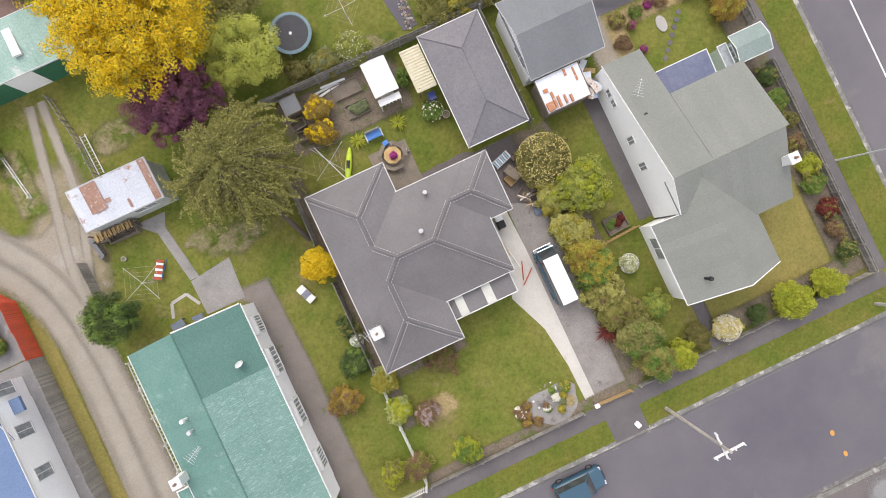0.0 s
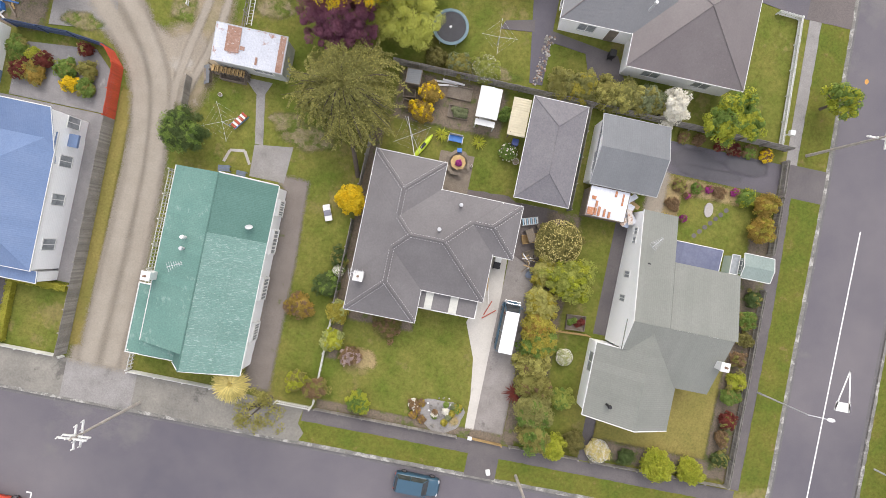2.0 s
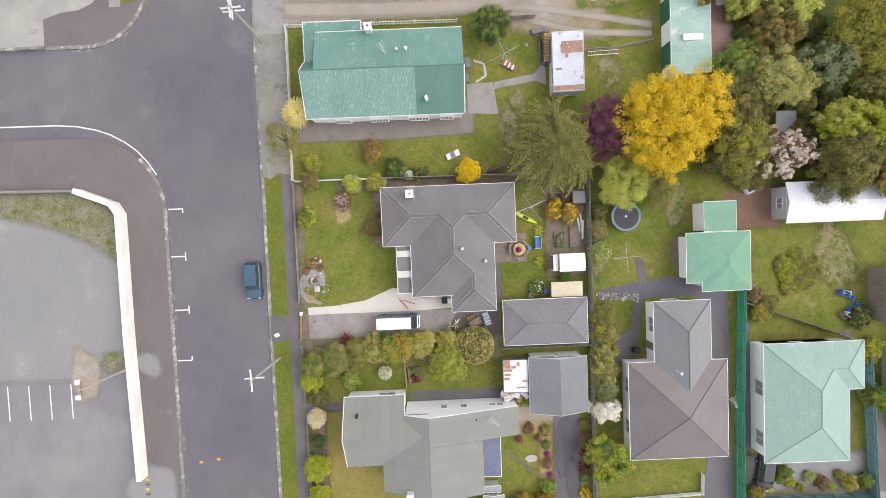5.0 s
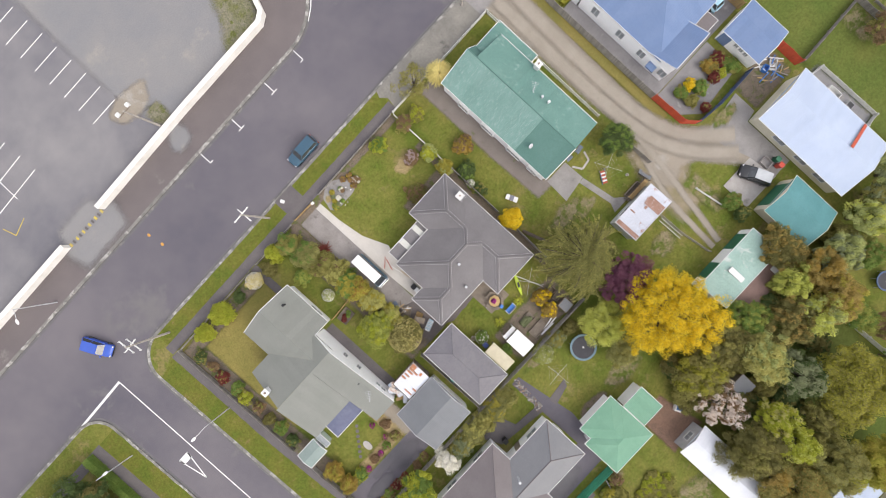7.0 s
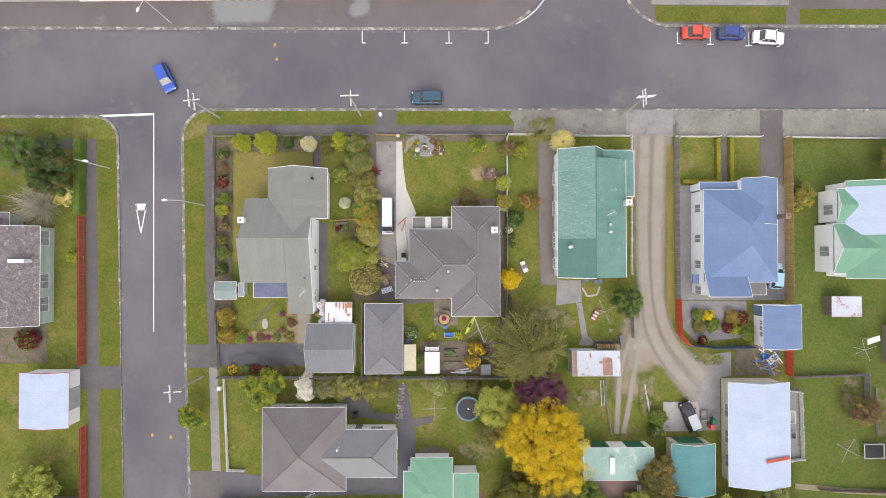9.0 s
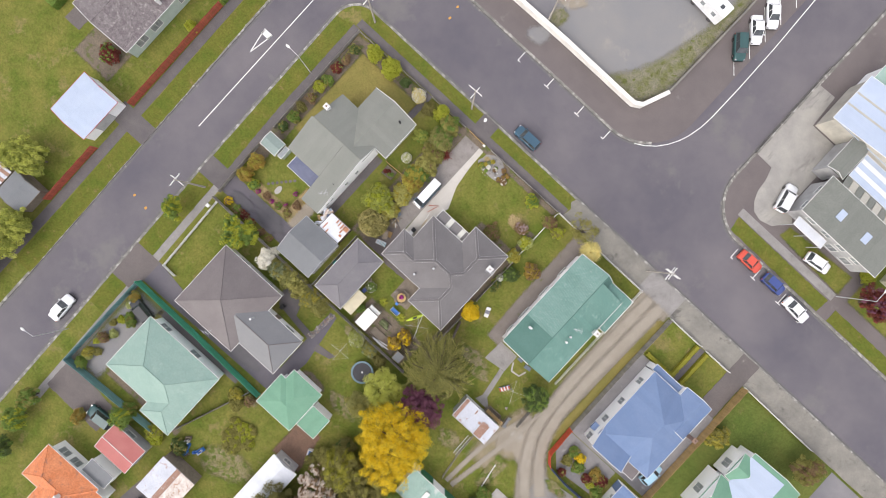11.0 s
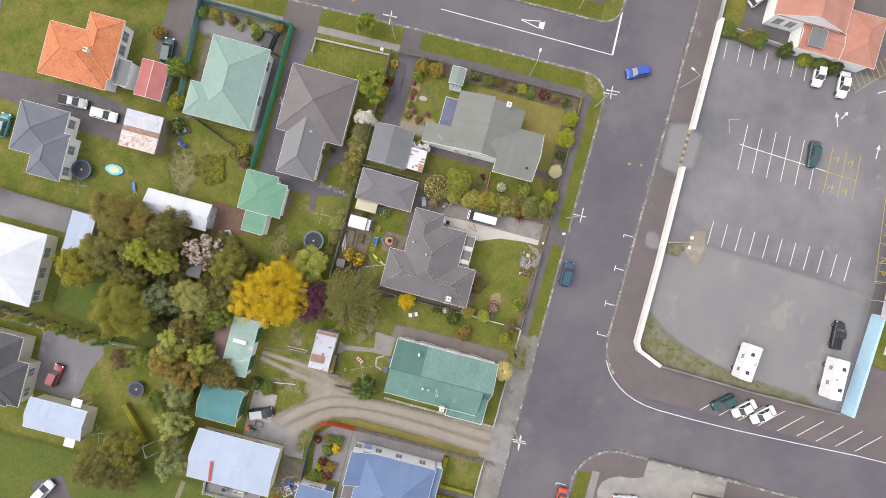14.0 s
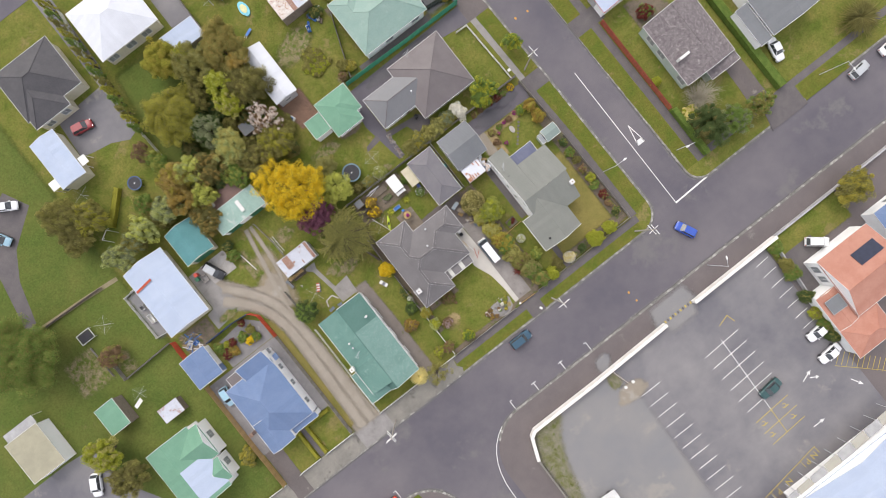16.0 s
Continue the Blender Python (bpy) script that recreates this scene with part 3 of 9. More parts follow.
# car park
patch("car_park", [(-49.0, 37.3), (6.0, 37.8), (9.2, 42.9), (9.5, 76.4), (-49.5, 76.4)], LOT, "worn grey asphalt of the car park", "car park")
patch("gravel_lot", [(-12.2, 39.5), (-9, 38.2), (6.0, 38.2), (9.0, 42.5), (9.0, 75.5), (-12.2, 75.5), (-12.8, 58), (-13.2, 46)], GRAVELLOT, "pale gravelly parking area", "car park")
patch("weeds_lot", [(0.5, 38.15), (6.2, 38.1), (8.9, 42.8), (9.3, 60), (9.2, 71), (8.4, 70), (8.0, 62), (7.2, 54), (5.2, 46), (3.4, 42), (1.5, 39.6)], WEEDS, "sparse weeds along the car park wall", "ground")
patch("weeds_pole", wobbly(-11.0, 40.2, 1.3, 1.6, 22, 0.35, 31), WEEDS, "weeds under the floodlight pole", "ground")
patch("mint_gravel", [(-30.4, -50.0), (-26.2, -50.0), (-26.2, -36.0), (-30.4, -36.0)], GRAVELLOT, "grey gravel garden beside the mint roof", "garden")
patch("mint_side_strip", rect(-26.0, -9.6, -36.3, -34.75), PATH_ASPHALT, "dark sealed strip between mint roof and fence", "path")
patch("mint_back_bed", rect(-25.5, -11.0, -48.6, -47.2), DIRT, "bare soil bed behind the mint-roofed house", "garden")
patch("back_lawn_north", [(-9.2, 79.0), (-0.5, 79.0), (0.5, 89.0), (-8.0, 89.0)], GRASS, "small lawn behind the pale blue wall", "lawn")
patch("shop_pad", [(26.2, 45.6), (25.85, 60.1), (29.2, 60.3), (29.6, 54.7), (35.5, 54.7), (35.5, 44.0), (37.6, 41.2), (35.6, 38.8), (33.6, 38.2), (32.0, 38.6), (30.9, 39.8), (30.2, 41.4), (30.0, 43.4), (29.3, 45.5)], FORECOURT, "pale stained concrete forecourt", "forecourt")
patch("shop_path", rect(30.4, 50.4, 36.5, 37.8), PAVE, "narrow concrete path before the shop", "footpath")
patch("verge_shop", [(31.2, 34.0), (49.8, 33.7), (50.1, 36.2), (30.8, 36.4)], VERGE, "mown grass verge by the parked cars", "verge")
patch("verge_shop_b", rect(52.0, 75.0, 33.7, 35.9), VERGE, "mown grass verge of the shop street", "verge")
patch("shop_lawn", [(37.6, 38.6), (50.5, 38.0), (50.3, 41.4), (37.9, 40.6)], GRASS, "small lawn before the shop", "lawn")
patch("shop_garden", rect(52.5, 90.0, 38.2, 70.0), GRASS, "garden lawn by the cream house", "lawn")
patch("orange_lawn", rect(-66.0, -49.4, 37.4, 43.0), GRASS, "lawn before the orange-roofed house", "lawn")
patch("orange_yard", rect(-57.5, -49.6, 41.0, 49.5), PATH_ASPHALT, "sealed yard of the orange-roofed house", "yard")
# western lots
patch("west_drive", [(-64.6, -12), (-67.5, -12), (-67.5, 15.6), (-63.6, 15.6)], BROWN_SEAL, "sealed drive behind the brown roof", "driveway")
patch("brick_patio", [(-63, -14.8), (-56, -14.8), (-56, -9.2), (-63, -9.2)], DIRT, "reddish paved patio", "patio")
patch("verge_west", [(-72.8, 17.2), (-72.6, 20.6), (-83.0, 20.6), (-82.4, 17.2)], VERGE, "mown grass verge of the western street", "verge")
patch("west_crossing", [(-65.2, 15.6), (-72.4, 15.6), (-72.4, 21.1), (-64.0, 21.1)], PATH_ASPHALT, "sealed crossing of the western drive", "driveway")
# eastern lots
patch("east_lane", [(70.2, -34.4), (68.2, -33.4), (65.2, -43.4), (62.0, -48.5), (55.0, -53.6), (57.5, -58.5), (66.5, -54.0), (67.9, -45.3)], PATH_ASPHALT, "grey sealed lane between the far lawns", "driveway")
patch("garden_plot", [(68.6, -25.3), (62.7, -25.6), (62.3, -18.6), (68.9, -18.9)], WORN, "bare garden plot with dry weeds", "garden")
patch("east_yard", [(79.5, -11.2), (73.9, -10.6), (72.6, -0.7), (69.2, 5.0), (69.0, 16.8), (96.0, 16.8), (96.0, -11.2)], LOT, "grey sealed yard by the far house", "yard")
# southern lots
patch("south_drive", [(-10.5, -84), (-6.8, -84), (-4.2, -66), (-4.0, -57.5), (-10.4, -57.5), (-11.3, -66)], PATH_ASPHALT, "grey sealed shared drive", "driveway")
patch("mint_drive", [(-31.2, -50.9), (-31.2, -56.2), (-20.5, -56.5), (-20.5, -52)], BROWN_SEAL, "sealed drive by the mint roof", "driveway")
patch("white_drive", [(9.0, -84), (13.5, -84), (13.6, -62), (9.2, -62)], LOT, "grey concrete drive", "driveway")
patch("dark_drive", [(27.9, -84), (31.0, -84), (31.0, -63), (41.2, -62.5), (41.8, -54.6), (39.7, -54.1), (35.8, -53.4), (32.6, -51.8), (30.6, -52.4), (30.2, -60), (28.6, -66)], LOT, "curving grey shared drive", "driveway")
patch("fork_dust", [(26.6, -8.0), (30.0, -10.0), (31.8, -14.5), (29.0, -16.4), (28.4, -19.6), (24.9, -19.6), (24.6, -14.5)], DRYTRACK, "dusty bare ground where the drive forks", "ground")
patch("fork_gravel", [(27.8, -8.5), (31.0, -11.5), (33.0, -16.4), (29.8, -14.8), (27.4, -16.0), (26.0, -14.5)], GRAVEL, "thin tan gravel at the fork of the drive", "ground")
patch("fork_worn", [(28.2, -16.6), (30.4, -17.0), (30.0, -22.6), (28.4, -22.2)], WORN, "worn dry grass beside the wheel tracks", "ground")


def rough_strip(name, pts, w, mat, label):
    """A wheel track with uneven edges along a smooth line."""
    P = []
    for i in range(len(pts) - 1):
        p0, p1, p2, p3 = (Vector(pts[max(0, min(len(pts) - 1, i + k))]) for k in (-1, 0, 1, 2))
        for j in range(10):
            t = j / 10
            P.append(0.5 * (2 * p1 + (p2 - p0) * t + (2 * p0 - 5 * p1 + 4 * p2 - p3) * t * t + (3 * p1 - p0 - 3 * p2 + p3) * t ** 3))
    P.append(Vector(pts[-1]))
    z = lay(pts)
    V, F = [], []
    for i, p in enumerate(P):
        d = (P[min(i + 1, len(P) - 1)] - P[max(i - 1, 0)]).normalized()
        n = Vector((-d.y, d.x))
        for s in (1, -1):
            e = p + n * s * w * 0.95
            q = p + n * s * w * 0.16
            V += [(q.x, q.y, z), (e.x, e.y, z)]
    F = []
    for i in range(len(P) - 1):
        a, b = 4 * i, 4 * i + 4
        F += [(a + 2, b + 2, b, a), (a, b, b + 1, a + 1), (a + 3, b + 3, b + 2, a + 2)]
    me = mesh_of(name, V, F)
    me.attributes.new("edge", 'FLOAT', 'POINT').data.foreach_set("value", [1.0 if i % 2 == 0 else 0.0 for i in range(len(V))])
    return solid(name, me, softened(mat), label, "driveway", kind="structure")


for nm, ps, tw in (("track_a", [(31.5, 17.4), (31.0, 6), (30.9, -4), (32.2, -10.5), (35.0, -14.6), (37.6, -17.2)], 1.5), ("track_b", [(29.3, 17.4), (29.0, 6), (29.2, -4), (30.3, -10.8), (33.0, -15.6), (36.2, -19.2)], 1.4),
                   ("track_c", [(28.8, -7), (28.4, -12), (27.7, -16), (27.2, -18.5), (26.8, -21.1), (26.0, -25.2)], 0.62), ("track_d", [(27.8, -9), (26.7, -12.5), (25.9, -15.4), (25.45, -18.0), (25.2, -21.5), (25.0, -25.2)], 0.58)):
    rough_strip(nm, ps, tw, TRACK, "pale wheel track in the gravel")
for cx, cy, rx, ry, sd in ((15.0, -8.2, 2.4, 1.2, 1), (17.6, -9.3, 1.3, 0.9, 2), (14.2, -14.5, 2.0, 1.6, 3), (21.0, -19.9, 2.0, 1.3, 7), (38.4, -14.6, 2.0, 0.8, 8), (-1.0, -18.2, 3.0, 0.6, 9), (5.0, -27.5, 2.5, 1.2, 10),
                           (-2.0, -46.5, 4.0, 2.5, 11), (-7.0, -36.6, 1.8, 1.2, 12), (59.0, -19.6, 1.6, 2.4, 15)):
    patch("worn_patch", wobbly(cx, cy, rx, ry, 26, 0.35, sd), WORN, "worn patchy grass with bare soil", "ground")
# lighter ground at the car park mouth and under the floodlight pole
patch("entrance_wear", [(-32.2, 33.6), (-24.6, 33.8), (-23.8, 36.9), (-26.0, 39.6), (-31.4, 39.4), (-33.0, 36.6)], GRAVELLOT, "pale worn seal at the car park entrance", "driveway")
patch("pole_grit", wobbly(-11.6, 36.0, 1.6, 1.5, 22, 0.3, 71), GRAVELLOT, "pale grit by the floodlight pole", "ground")
patch("pole_grit", wobbly(-12.4, 43.6, 3.2, 1.6, 22, 0.3, 72), GRAVEL, "tan grit by the floodlight pole", "ground")


# ---- roofs and houses ----
def course_face(a, b, c, d, step, lift, V, F):
    """A slope with eave a-b and top d-c, laid in overlapping courses."""
    a, b, c, d = (Vector(p) for p in (a, b, c, d))
    n = (b - a).cross(d - a).normalized()
    run = max((d - a).dot((d - a) - (b - a).normalized() * (d - a).dot((b - a).normalized())), 1e-6) ** 0.5 if step else 1
    k = max(1, round(run / step)) if step else 1
    for i in range(k):
        s0, s1 = i / k, (i + 1) / k
        o = len(V)
        up = n * lift
        V += [a.lerp(d, s0) + up, b.lerp(c, s0) + up, b.lerp(c, s1), a.lerp(d, s1), a.lerp(d, s0), b.lerp(c, s0)]
        top = (o, o + 1, o + 2, o + 3)
        F.append(top if (V[o + 2] - V[o + 3]).length > 1e-4 else (o, o + 1, o + 2))
        F.append((o + 4, o + 5, o + 1, o))


def hip_faces(x0, x1, y0, y1, z, p):
    w, l = x1 - x0, y1 - y0
    h = min(w, l) / 2
    zt = z + h * p
    if w >= l:
        r0, r1 = Vector((x0 + h, (y0 + y1) / 2, zt)), Vector((x1 - h, (y0 + y1) / 2, zt))
    else:
        r0, r1 = Vector(((x0 + x1) / 2, y0 + h, zt)), Vector(((x0 + x1) / 2, y1 - h, zt))
    A, B, C, D = (x0, y0, z), (x1, y0, z), (x1, y1, z), (x0, y1, z)
    if w >= l:
        faces = [(A, B, r1, r0), (B, C, r1, r1), (C, D, r0, r1), (D, A, r0, r0)]
    else:
        faces = [(A, B, r0, r0), (B, C, r1, r0), (C, D, r1, r1), (D, A, r0, r1)]
    if w >= l:
        caps = [(r0, r1), (A, r0), (D, r0), (B, r1), (C, r1)]
    else:
        caps = [(r0, r1), (A, r0), (B, r0), (C, r1), (D, r1)]
    return faces, caps


def gable_faces(x0, x1, y0, y1, z, p, axis):
    if axis == 'x':
        ym, zt = (y0 + y1) / 2, z + (y1 - y0) / 2 * p
        r0, r1 = (x0, ym, zt), (x1, ym, zt)
        faces = [((x0, y0, z), (x1, y0, z), r1, r0), ((x1, y1, z), (x0, y1, z), r0, r1)]
    else:
        xm, zt = (x0 + x1) / 2, z + (x1 - x0) / 2 * p
        r0, r1 = (xm, y0, zt), (xm, y1, zt)
        faces = [((x1, y0, z), (x1, y1, z), r1, r0), ((x0, y1, z), (x0, y0, z), r0, r1)]
    return faces, [(Vector(r0), Vector(r1))]


def block_height(b, x, y):
    """The height of one roof block over a place, or -1 outside it."""
    kind, x0, x1, y0, y1, z, p = b
    if not (x0 <= x <= x1 and y0 <= y <= y1):
        return -1.0
    return z + p * (min(x - x0, x1 - x, y - y0, y1 - y) if kind == 'hip' else min(y - y0, y1 - y) if kind == 'gx' else min(x - x0, x1 - x))


def true_creases(caps, own, others):
    """The stretches of ridge and hip lines that no other block of the roof swallows."""
    out = []
    for a, b in caps:
        a, b = Vector(a), Vector(b)
        d = b - a
        k = int(d.length / 0.15)
        if k < 2:
            continue
        side = Vector((-d.y, d.x, 0)).normalized() * 0.3
        run = None
        for i in range(k + 1):
            ok = False
            if i < k:
                m = a + d * (i + 0.5) / k
                ok = all(block_height(o, q.x, q.y) <= max(block_height(own, q.x, q.y), 0.0) + 0.03 for o in others for q in (m, m + side, m - side))
            if ok and run is None:
                run = i
            if not ok and run is not None:
                if i - run > 2:
                    out.append((a + d * run / k, a + d * i / k))
                run = None
    return out


def roof_part(parent, kind, x0, x1, y0, y1, z, p, roofmat, trim, step=0.0, capmat=None, wallmat=None, inset=0.45, base=0.0, dashes=False, others=()):
    """One roof block with its own courses, caps and gutters; z and base are heights over the lot."""
    V, F = [], []
    if kind == 'hip':
        faces, caps = hip_faces(x0, x1, y0, y1, z, p)
    elif kind in ('gx', 'gy'):
        faces, caps = gable_faces(x0, x1, y0, y1, z, p, kind[1])
    else:
        hi = {'n': (0, 0, 1, 1), 's': (1, 1, 0, 0), 'e': (0, 1, 1, 0), 'w': (1, 0, 0, 1)}[kind[1]]
        dh = p * ((y1 - y0) if kind[1] in 'ns' else (x1 - x0))
        q = [(x, y, z + dh * k) for (x, y), k in zip(rect(x0, x1, y0, y1), hi)]
        faces, caps = [tuple(q)], []
    for f in faces:
        course_face(*f, step, 0.007 if step else 0.012, V, F)
    o = len(V)
    if kind[0] == 'm':
        low = [Vector(c) - Vector((0, 0, 0.1)) for c in faces[0]]
        V += [Vector(c) for c in faces[0]] + low
        F += [(o + 7, o + 6, o + 5, o + 4)] + [(o + i, o + 4 + i, o + 4 + (i + 1) % 4, o + (i + 1) % 4) for i in range(4)]
    else:
        V += [Vector((x, y, z)) for x, y in rect(x0, x1, y0, y1)]
        F.append((o + 3, o + 2, o + 1, o))
    caps = true_creases(caps, (kind, x0, x1, y0, y1, z, p), others) if others else caps
    rb = bmesh.new()
    bv = [rb.verts.new(v) for v in V]
    for f in F:
        rb.faces.new([bv[i] for i in f])
    bmesh.ops.remove_doubles(rb, verts=rb.verts, dist=0.0005)
    rme = bpy.data.meshes.new("roof")
    rb.to_mesh(rme)
    rb.free()
    roof = part("roof", rme, roofmat, parent)
    if capmat:
        for a, b in caps:
            if (Vector(a) - Vector(b)).length > 0.2:
                part("ridge_cap", rods((a, b, 0.06), seg=6), capmat, roof)
    if dashes:
        for a, b in caps:
            ridge_dashes(roof, Vector(a), Vector(b))
    t = 0.05
    if kind == 'hip':
        zs = (z - 0.12, z + 0.03)
        for r in ((x0 - t, x1 + t, y0 - t, y0), (x0 - t, x1 + t, y1, y1 + t), (x0 - t, x0, y0, y1), (x1, x1 + t, y0, y1)):
            part("gutter", boxes((*r, *zs)), trim, roof)
    else:
        for f in faces:
            ring = [Vector(c) for c in f]
            for i in range(4):
                if kind[0] == 'g' and i == 2:
                    continue
                if trim is None:
                    continue
                part("gutter" if i == 0 else "barge_board", rods((ring[i], ring[(i + 1) % 4], 0.045), seg=4), trim, roof)
    if wallmat:
        wx0, wx1, wy0, wy1 = x0 + inset, x1 - inset, y0 + inset, y1 - inset
        if kind in ('gx', 'gy'):
            if kind == 'gx':
                wx0, wx1 = x0 + 0.15, x1 - 0.15
            else:
                wy0, wy1 = y0 + 0.15, y1 - 0.15
        bm = bmesh.new()
        zt = z - 0.03
        if kind == 'gx':
            hz = z + (y1 - y0) / 2 * p - 0.06
            prof = [(wy0, base), (wy1, base), (wy1, zt + inset * p), ((y0 + y1) / 2, hz), (wy0, zt + inset * p)]
            v0 = [bm.verts.new((wx0, y, zz)) for y, zz in prof]
            v1 = [bm.verts.new((wx1, y, zz)) for y, zz in prof]
        elif kind == 'gy':
            hz = z + (x1 - x0) / 2 * p - 0.06
            prof = [(wx0, base), (wx1, base), (wx1, zt + inset * p), ((x0 + x1) / 2, hz), (wx0, zt + inset * p)]
            v0 = [bm.verts.new((x, wy0, zz)) for x, zz in prof]
            v1 = [bm.verts.new((x, wy1, zz)) for x, zz in prof]
        else:
            prof = rect(wx0, wx1, wy0, wy1)
            if kind[0] == 'm':
                prof = rect(x0 + 0.12, x1 - 0.12, y0 + 0.12, y1 - 0.12)
            v0 = [bm.verts.new((x, y, base)) for x, y in prof]
            v1 = [bm.verts.new((x, y, zt if kind[0] != 'm' else c[2] - 0.10 - abs(p) * 0.12)) for (x, y), c in zip(prof, faces[0] if kind[0] == 'm' else prof)]
        bm.faces.new(v0)
        bm.faces.new(list(reversed(v1)))
        for i in range(len(v0)):
            j = (i + 1) % len(v0)
            bm.faces.new((v0[j], v0[i], v1[i], v1[j]))
        part("wall", bm, wallmat, parent)
    return roof


def ridge_dashes(roof, a, b):
    """Two rows of pale clips beside a ridge or hip cap."""
    d = b - a
    if d.length < 0.5:
        return
    u = d.normalized()
    side = u.cross(Vector((0, 0, 1))).normalized()
    bm = bmesh.new()
    k = int(d.length / 0.24)
    for i in range(k):
        p = a + u * (i + 0.5) * d.length / k
        for s in (-1, 1):
            q = p + side * s * 0.20 + Vector((0, 0, 0.02 if abs(u.z) < 0.05 else 0.0))
            m = Matrix.Translation(q) @ Matrix(((u.x, side.x, 0, 0), (u.y, side.y, 0, 0), (u.z, 0, 1, 0), (0, 0, 0, 1)))
            bmesh.ops.create_cube(bm, size=1.0, matrix=m @ Matrix.Diagonal((0.12, 0.034, 0.10, 1)))
    ob = part("cap_clip_run", bm, CLIP, roof, "pale clips along the ridge cap")
    ob["kind"] = "stuff"


def window(parent, side, at, along, w=1.5, h=1.2, sill=0.9, mat=None):
    """A framed window proud of a wall: side n/s/e/w, at: the wall's plane, along: its middle."""
    d = {'n': 1, 's': -1, 'e': 1, 'w': -1}[side]

    def bx(a0, a1, z0, z1, o0, o1):
        lo, hi = sorted((at + d * o0, at + d * o1))
        return (a0, a1, lo, hi, z0, z1) if side in 'ns' else (lo, hi, a0, a1, z0, z1)
    a0, a1 = along - w / 2, along + w / 2
    t = 0.07
    wd = part("window", boxes(bx(a0 - t, a0, sill - t, sill + h + t, -0.02, 0.06), bx(a1, a1 + t, sill - t, sill + h + t, -0.02, 0.06),
                              bx(a0, a1, sill + h, sill + h + t, -0.02, 0.06), bx(a0, a1, sill - t, sill, -0.02, 0.09),
                              bx(along - 0.03, along + 0.03, sill, sill + h, -0.02, 0.05)), mat or WHITE, parent)
    part("pane", boxes(bx(a0, along - 0.03, sill, sill + h, -0.02, 0.02)), GLASS, wd)
    part("pane", boxes(bx(along + 0.03, a1, sill, sill + h, -0.02, 0.02)), GLASS, wd)
    return wd


def door(parent, side, at, along, w=0.9, h=2.0, mat=None, name="door"):
    d = {'n': 1, 's': -1, 'e': 1, 'w': -1}[side]
    lo, hi = sorted((at - d * 0.02, at + d * 0.05))
    r = (along - w / 2, along + w / 2, lo, hi, 0, h) if side in 'ns' else (lo, hi, along - w / 2, along + w / 2, 0, h)
    return part(name, boxes(r, bevel=0.01), mat or WOOD, parent)


def chimney(parent, x, y, z0, z1, mat, s=0.6, pot=True):
    c = part("chimney", boxes((x - s / 2, x + s / 2, y - s / 2, y + s / 2, z0, z1), (x - s / 2 - 0.06, x + s / 2 + 0.06, y - s / 2 - 0.06, y + s / 2 + 0.06, z1 - 0.13, z1 + 0.02), bevel=0.01), mat, parent)
    if pot:
        part("chimney_pot", rods(((x, y, z1), (x, y, z1 + 0.3), 0.11, 0.09), seg=10), BRICK, c)
    return c


def flue(parent, x, y, z, h=0.9, mat=None):
    f = part("flue", rods(((x, y, z - 0.5), (x, y, z + h), 0.11), ((x, y, z + h), (x, y, z + h + 0.18), 0.19, 0.16), seg=10), mat or METAL, parent)
    return f


def aerial(parent, x, y, z, h=1.4, rz=0.0):
    c, s = math.cos(rz), math.sin(rz)
    rows = [((x, y, z - 0.3), (x, y, z + h), 0.025), ((x - c * 0.7, y - s * 0.7, z + h), (x + c * 0.7, y + s * 0.7, z + h), 0.02)]
    for k in range(-3, 4):
        px, py, l = x + c * k * 0.2, y + s * k * 0.2, 0.3 + 0.05 * k
        rows.append(((px + s * l, py - c * l, z + h), (px - s * l, py + c * l, z + h), 0.015))
    return part("aerial", rods(*rows, seg=4), METAL, parent)


def dish(parent, x, y, z):
    bm = bmesh.new()
    bmesh.ops.create_uvsphere(bm, u_segments=14, v_segments=8, radius=0.34, matrix=Matrix.Translation((x, y, z + 0.5)) @ Matrix.Rotation(0.9, 4, 'X') @ Matrix.Diagonal((1, 1, 0.22, 1)))
    rod(bm, (x, y, z - 0.3), (x, y, z + 0.5), 0.04)
    return part("satellite_dish", bm, METAL, parent)


def house(label, blocks, roofmat, wallmat, trim=None, step=0.0, cap=None, name="house", category="house", x=0, y=0, rz=0.0, group="", dashes=False, inset=0.45):
    """blocks: rows of kind, x0, x1, y0, y1, eave height, pitch. Each row after the first sits a little lower, so that shared slopes do not meet."""
    h = thing(name, label, category, x, y, LOTZ, rz, group)
    lowered = [(*b[:5], b[5] - 0.014 * i, b[6]) for i, b in enumerate(blocks)]
    for i, (kind, x0, x1, y0, y1, z, p) in enumerate(blocks):
        rm = roofmat[kind] if isinstance(roofmat, dict) else roofmat[i] if isinstance(roofmat, list) else roofmat
        roof_part(h, kind, x0, x1, y0, y1, z - 0.014 * i, p, rm, None if trim is False else trim or WHITE, step, cap, wallmat, inset, dashes=dashes,
                  others=[o for j, o in enumerate(lowered) if j != i and o[0][0] != 'm'])
    return h


def ribbed(name, c1, c2, axis, size=0.25, **kw):
    return material(name + "_" + axis.lower(), c1, c2, kw.pop("rough", 0.7), kw.pop("big", 0.35), kw.pop("fine", 7.0), kw.pop("vary", 0.12) + 0.05, 0.14, ribs=axis, rib_size=size * 0.6, spec=0.25, **kw)


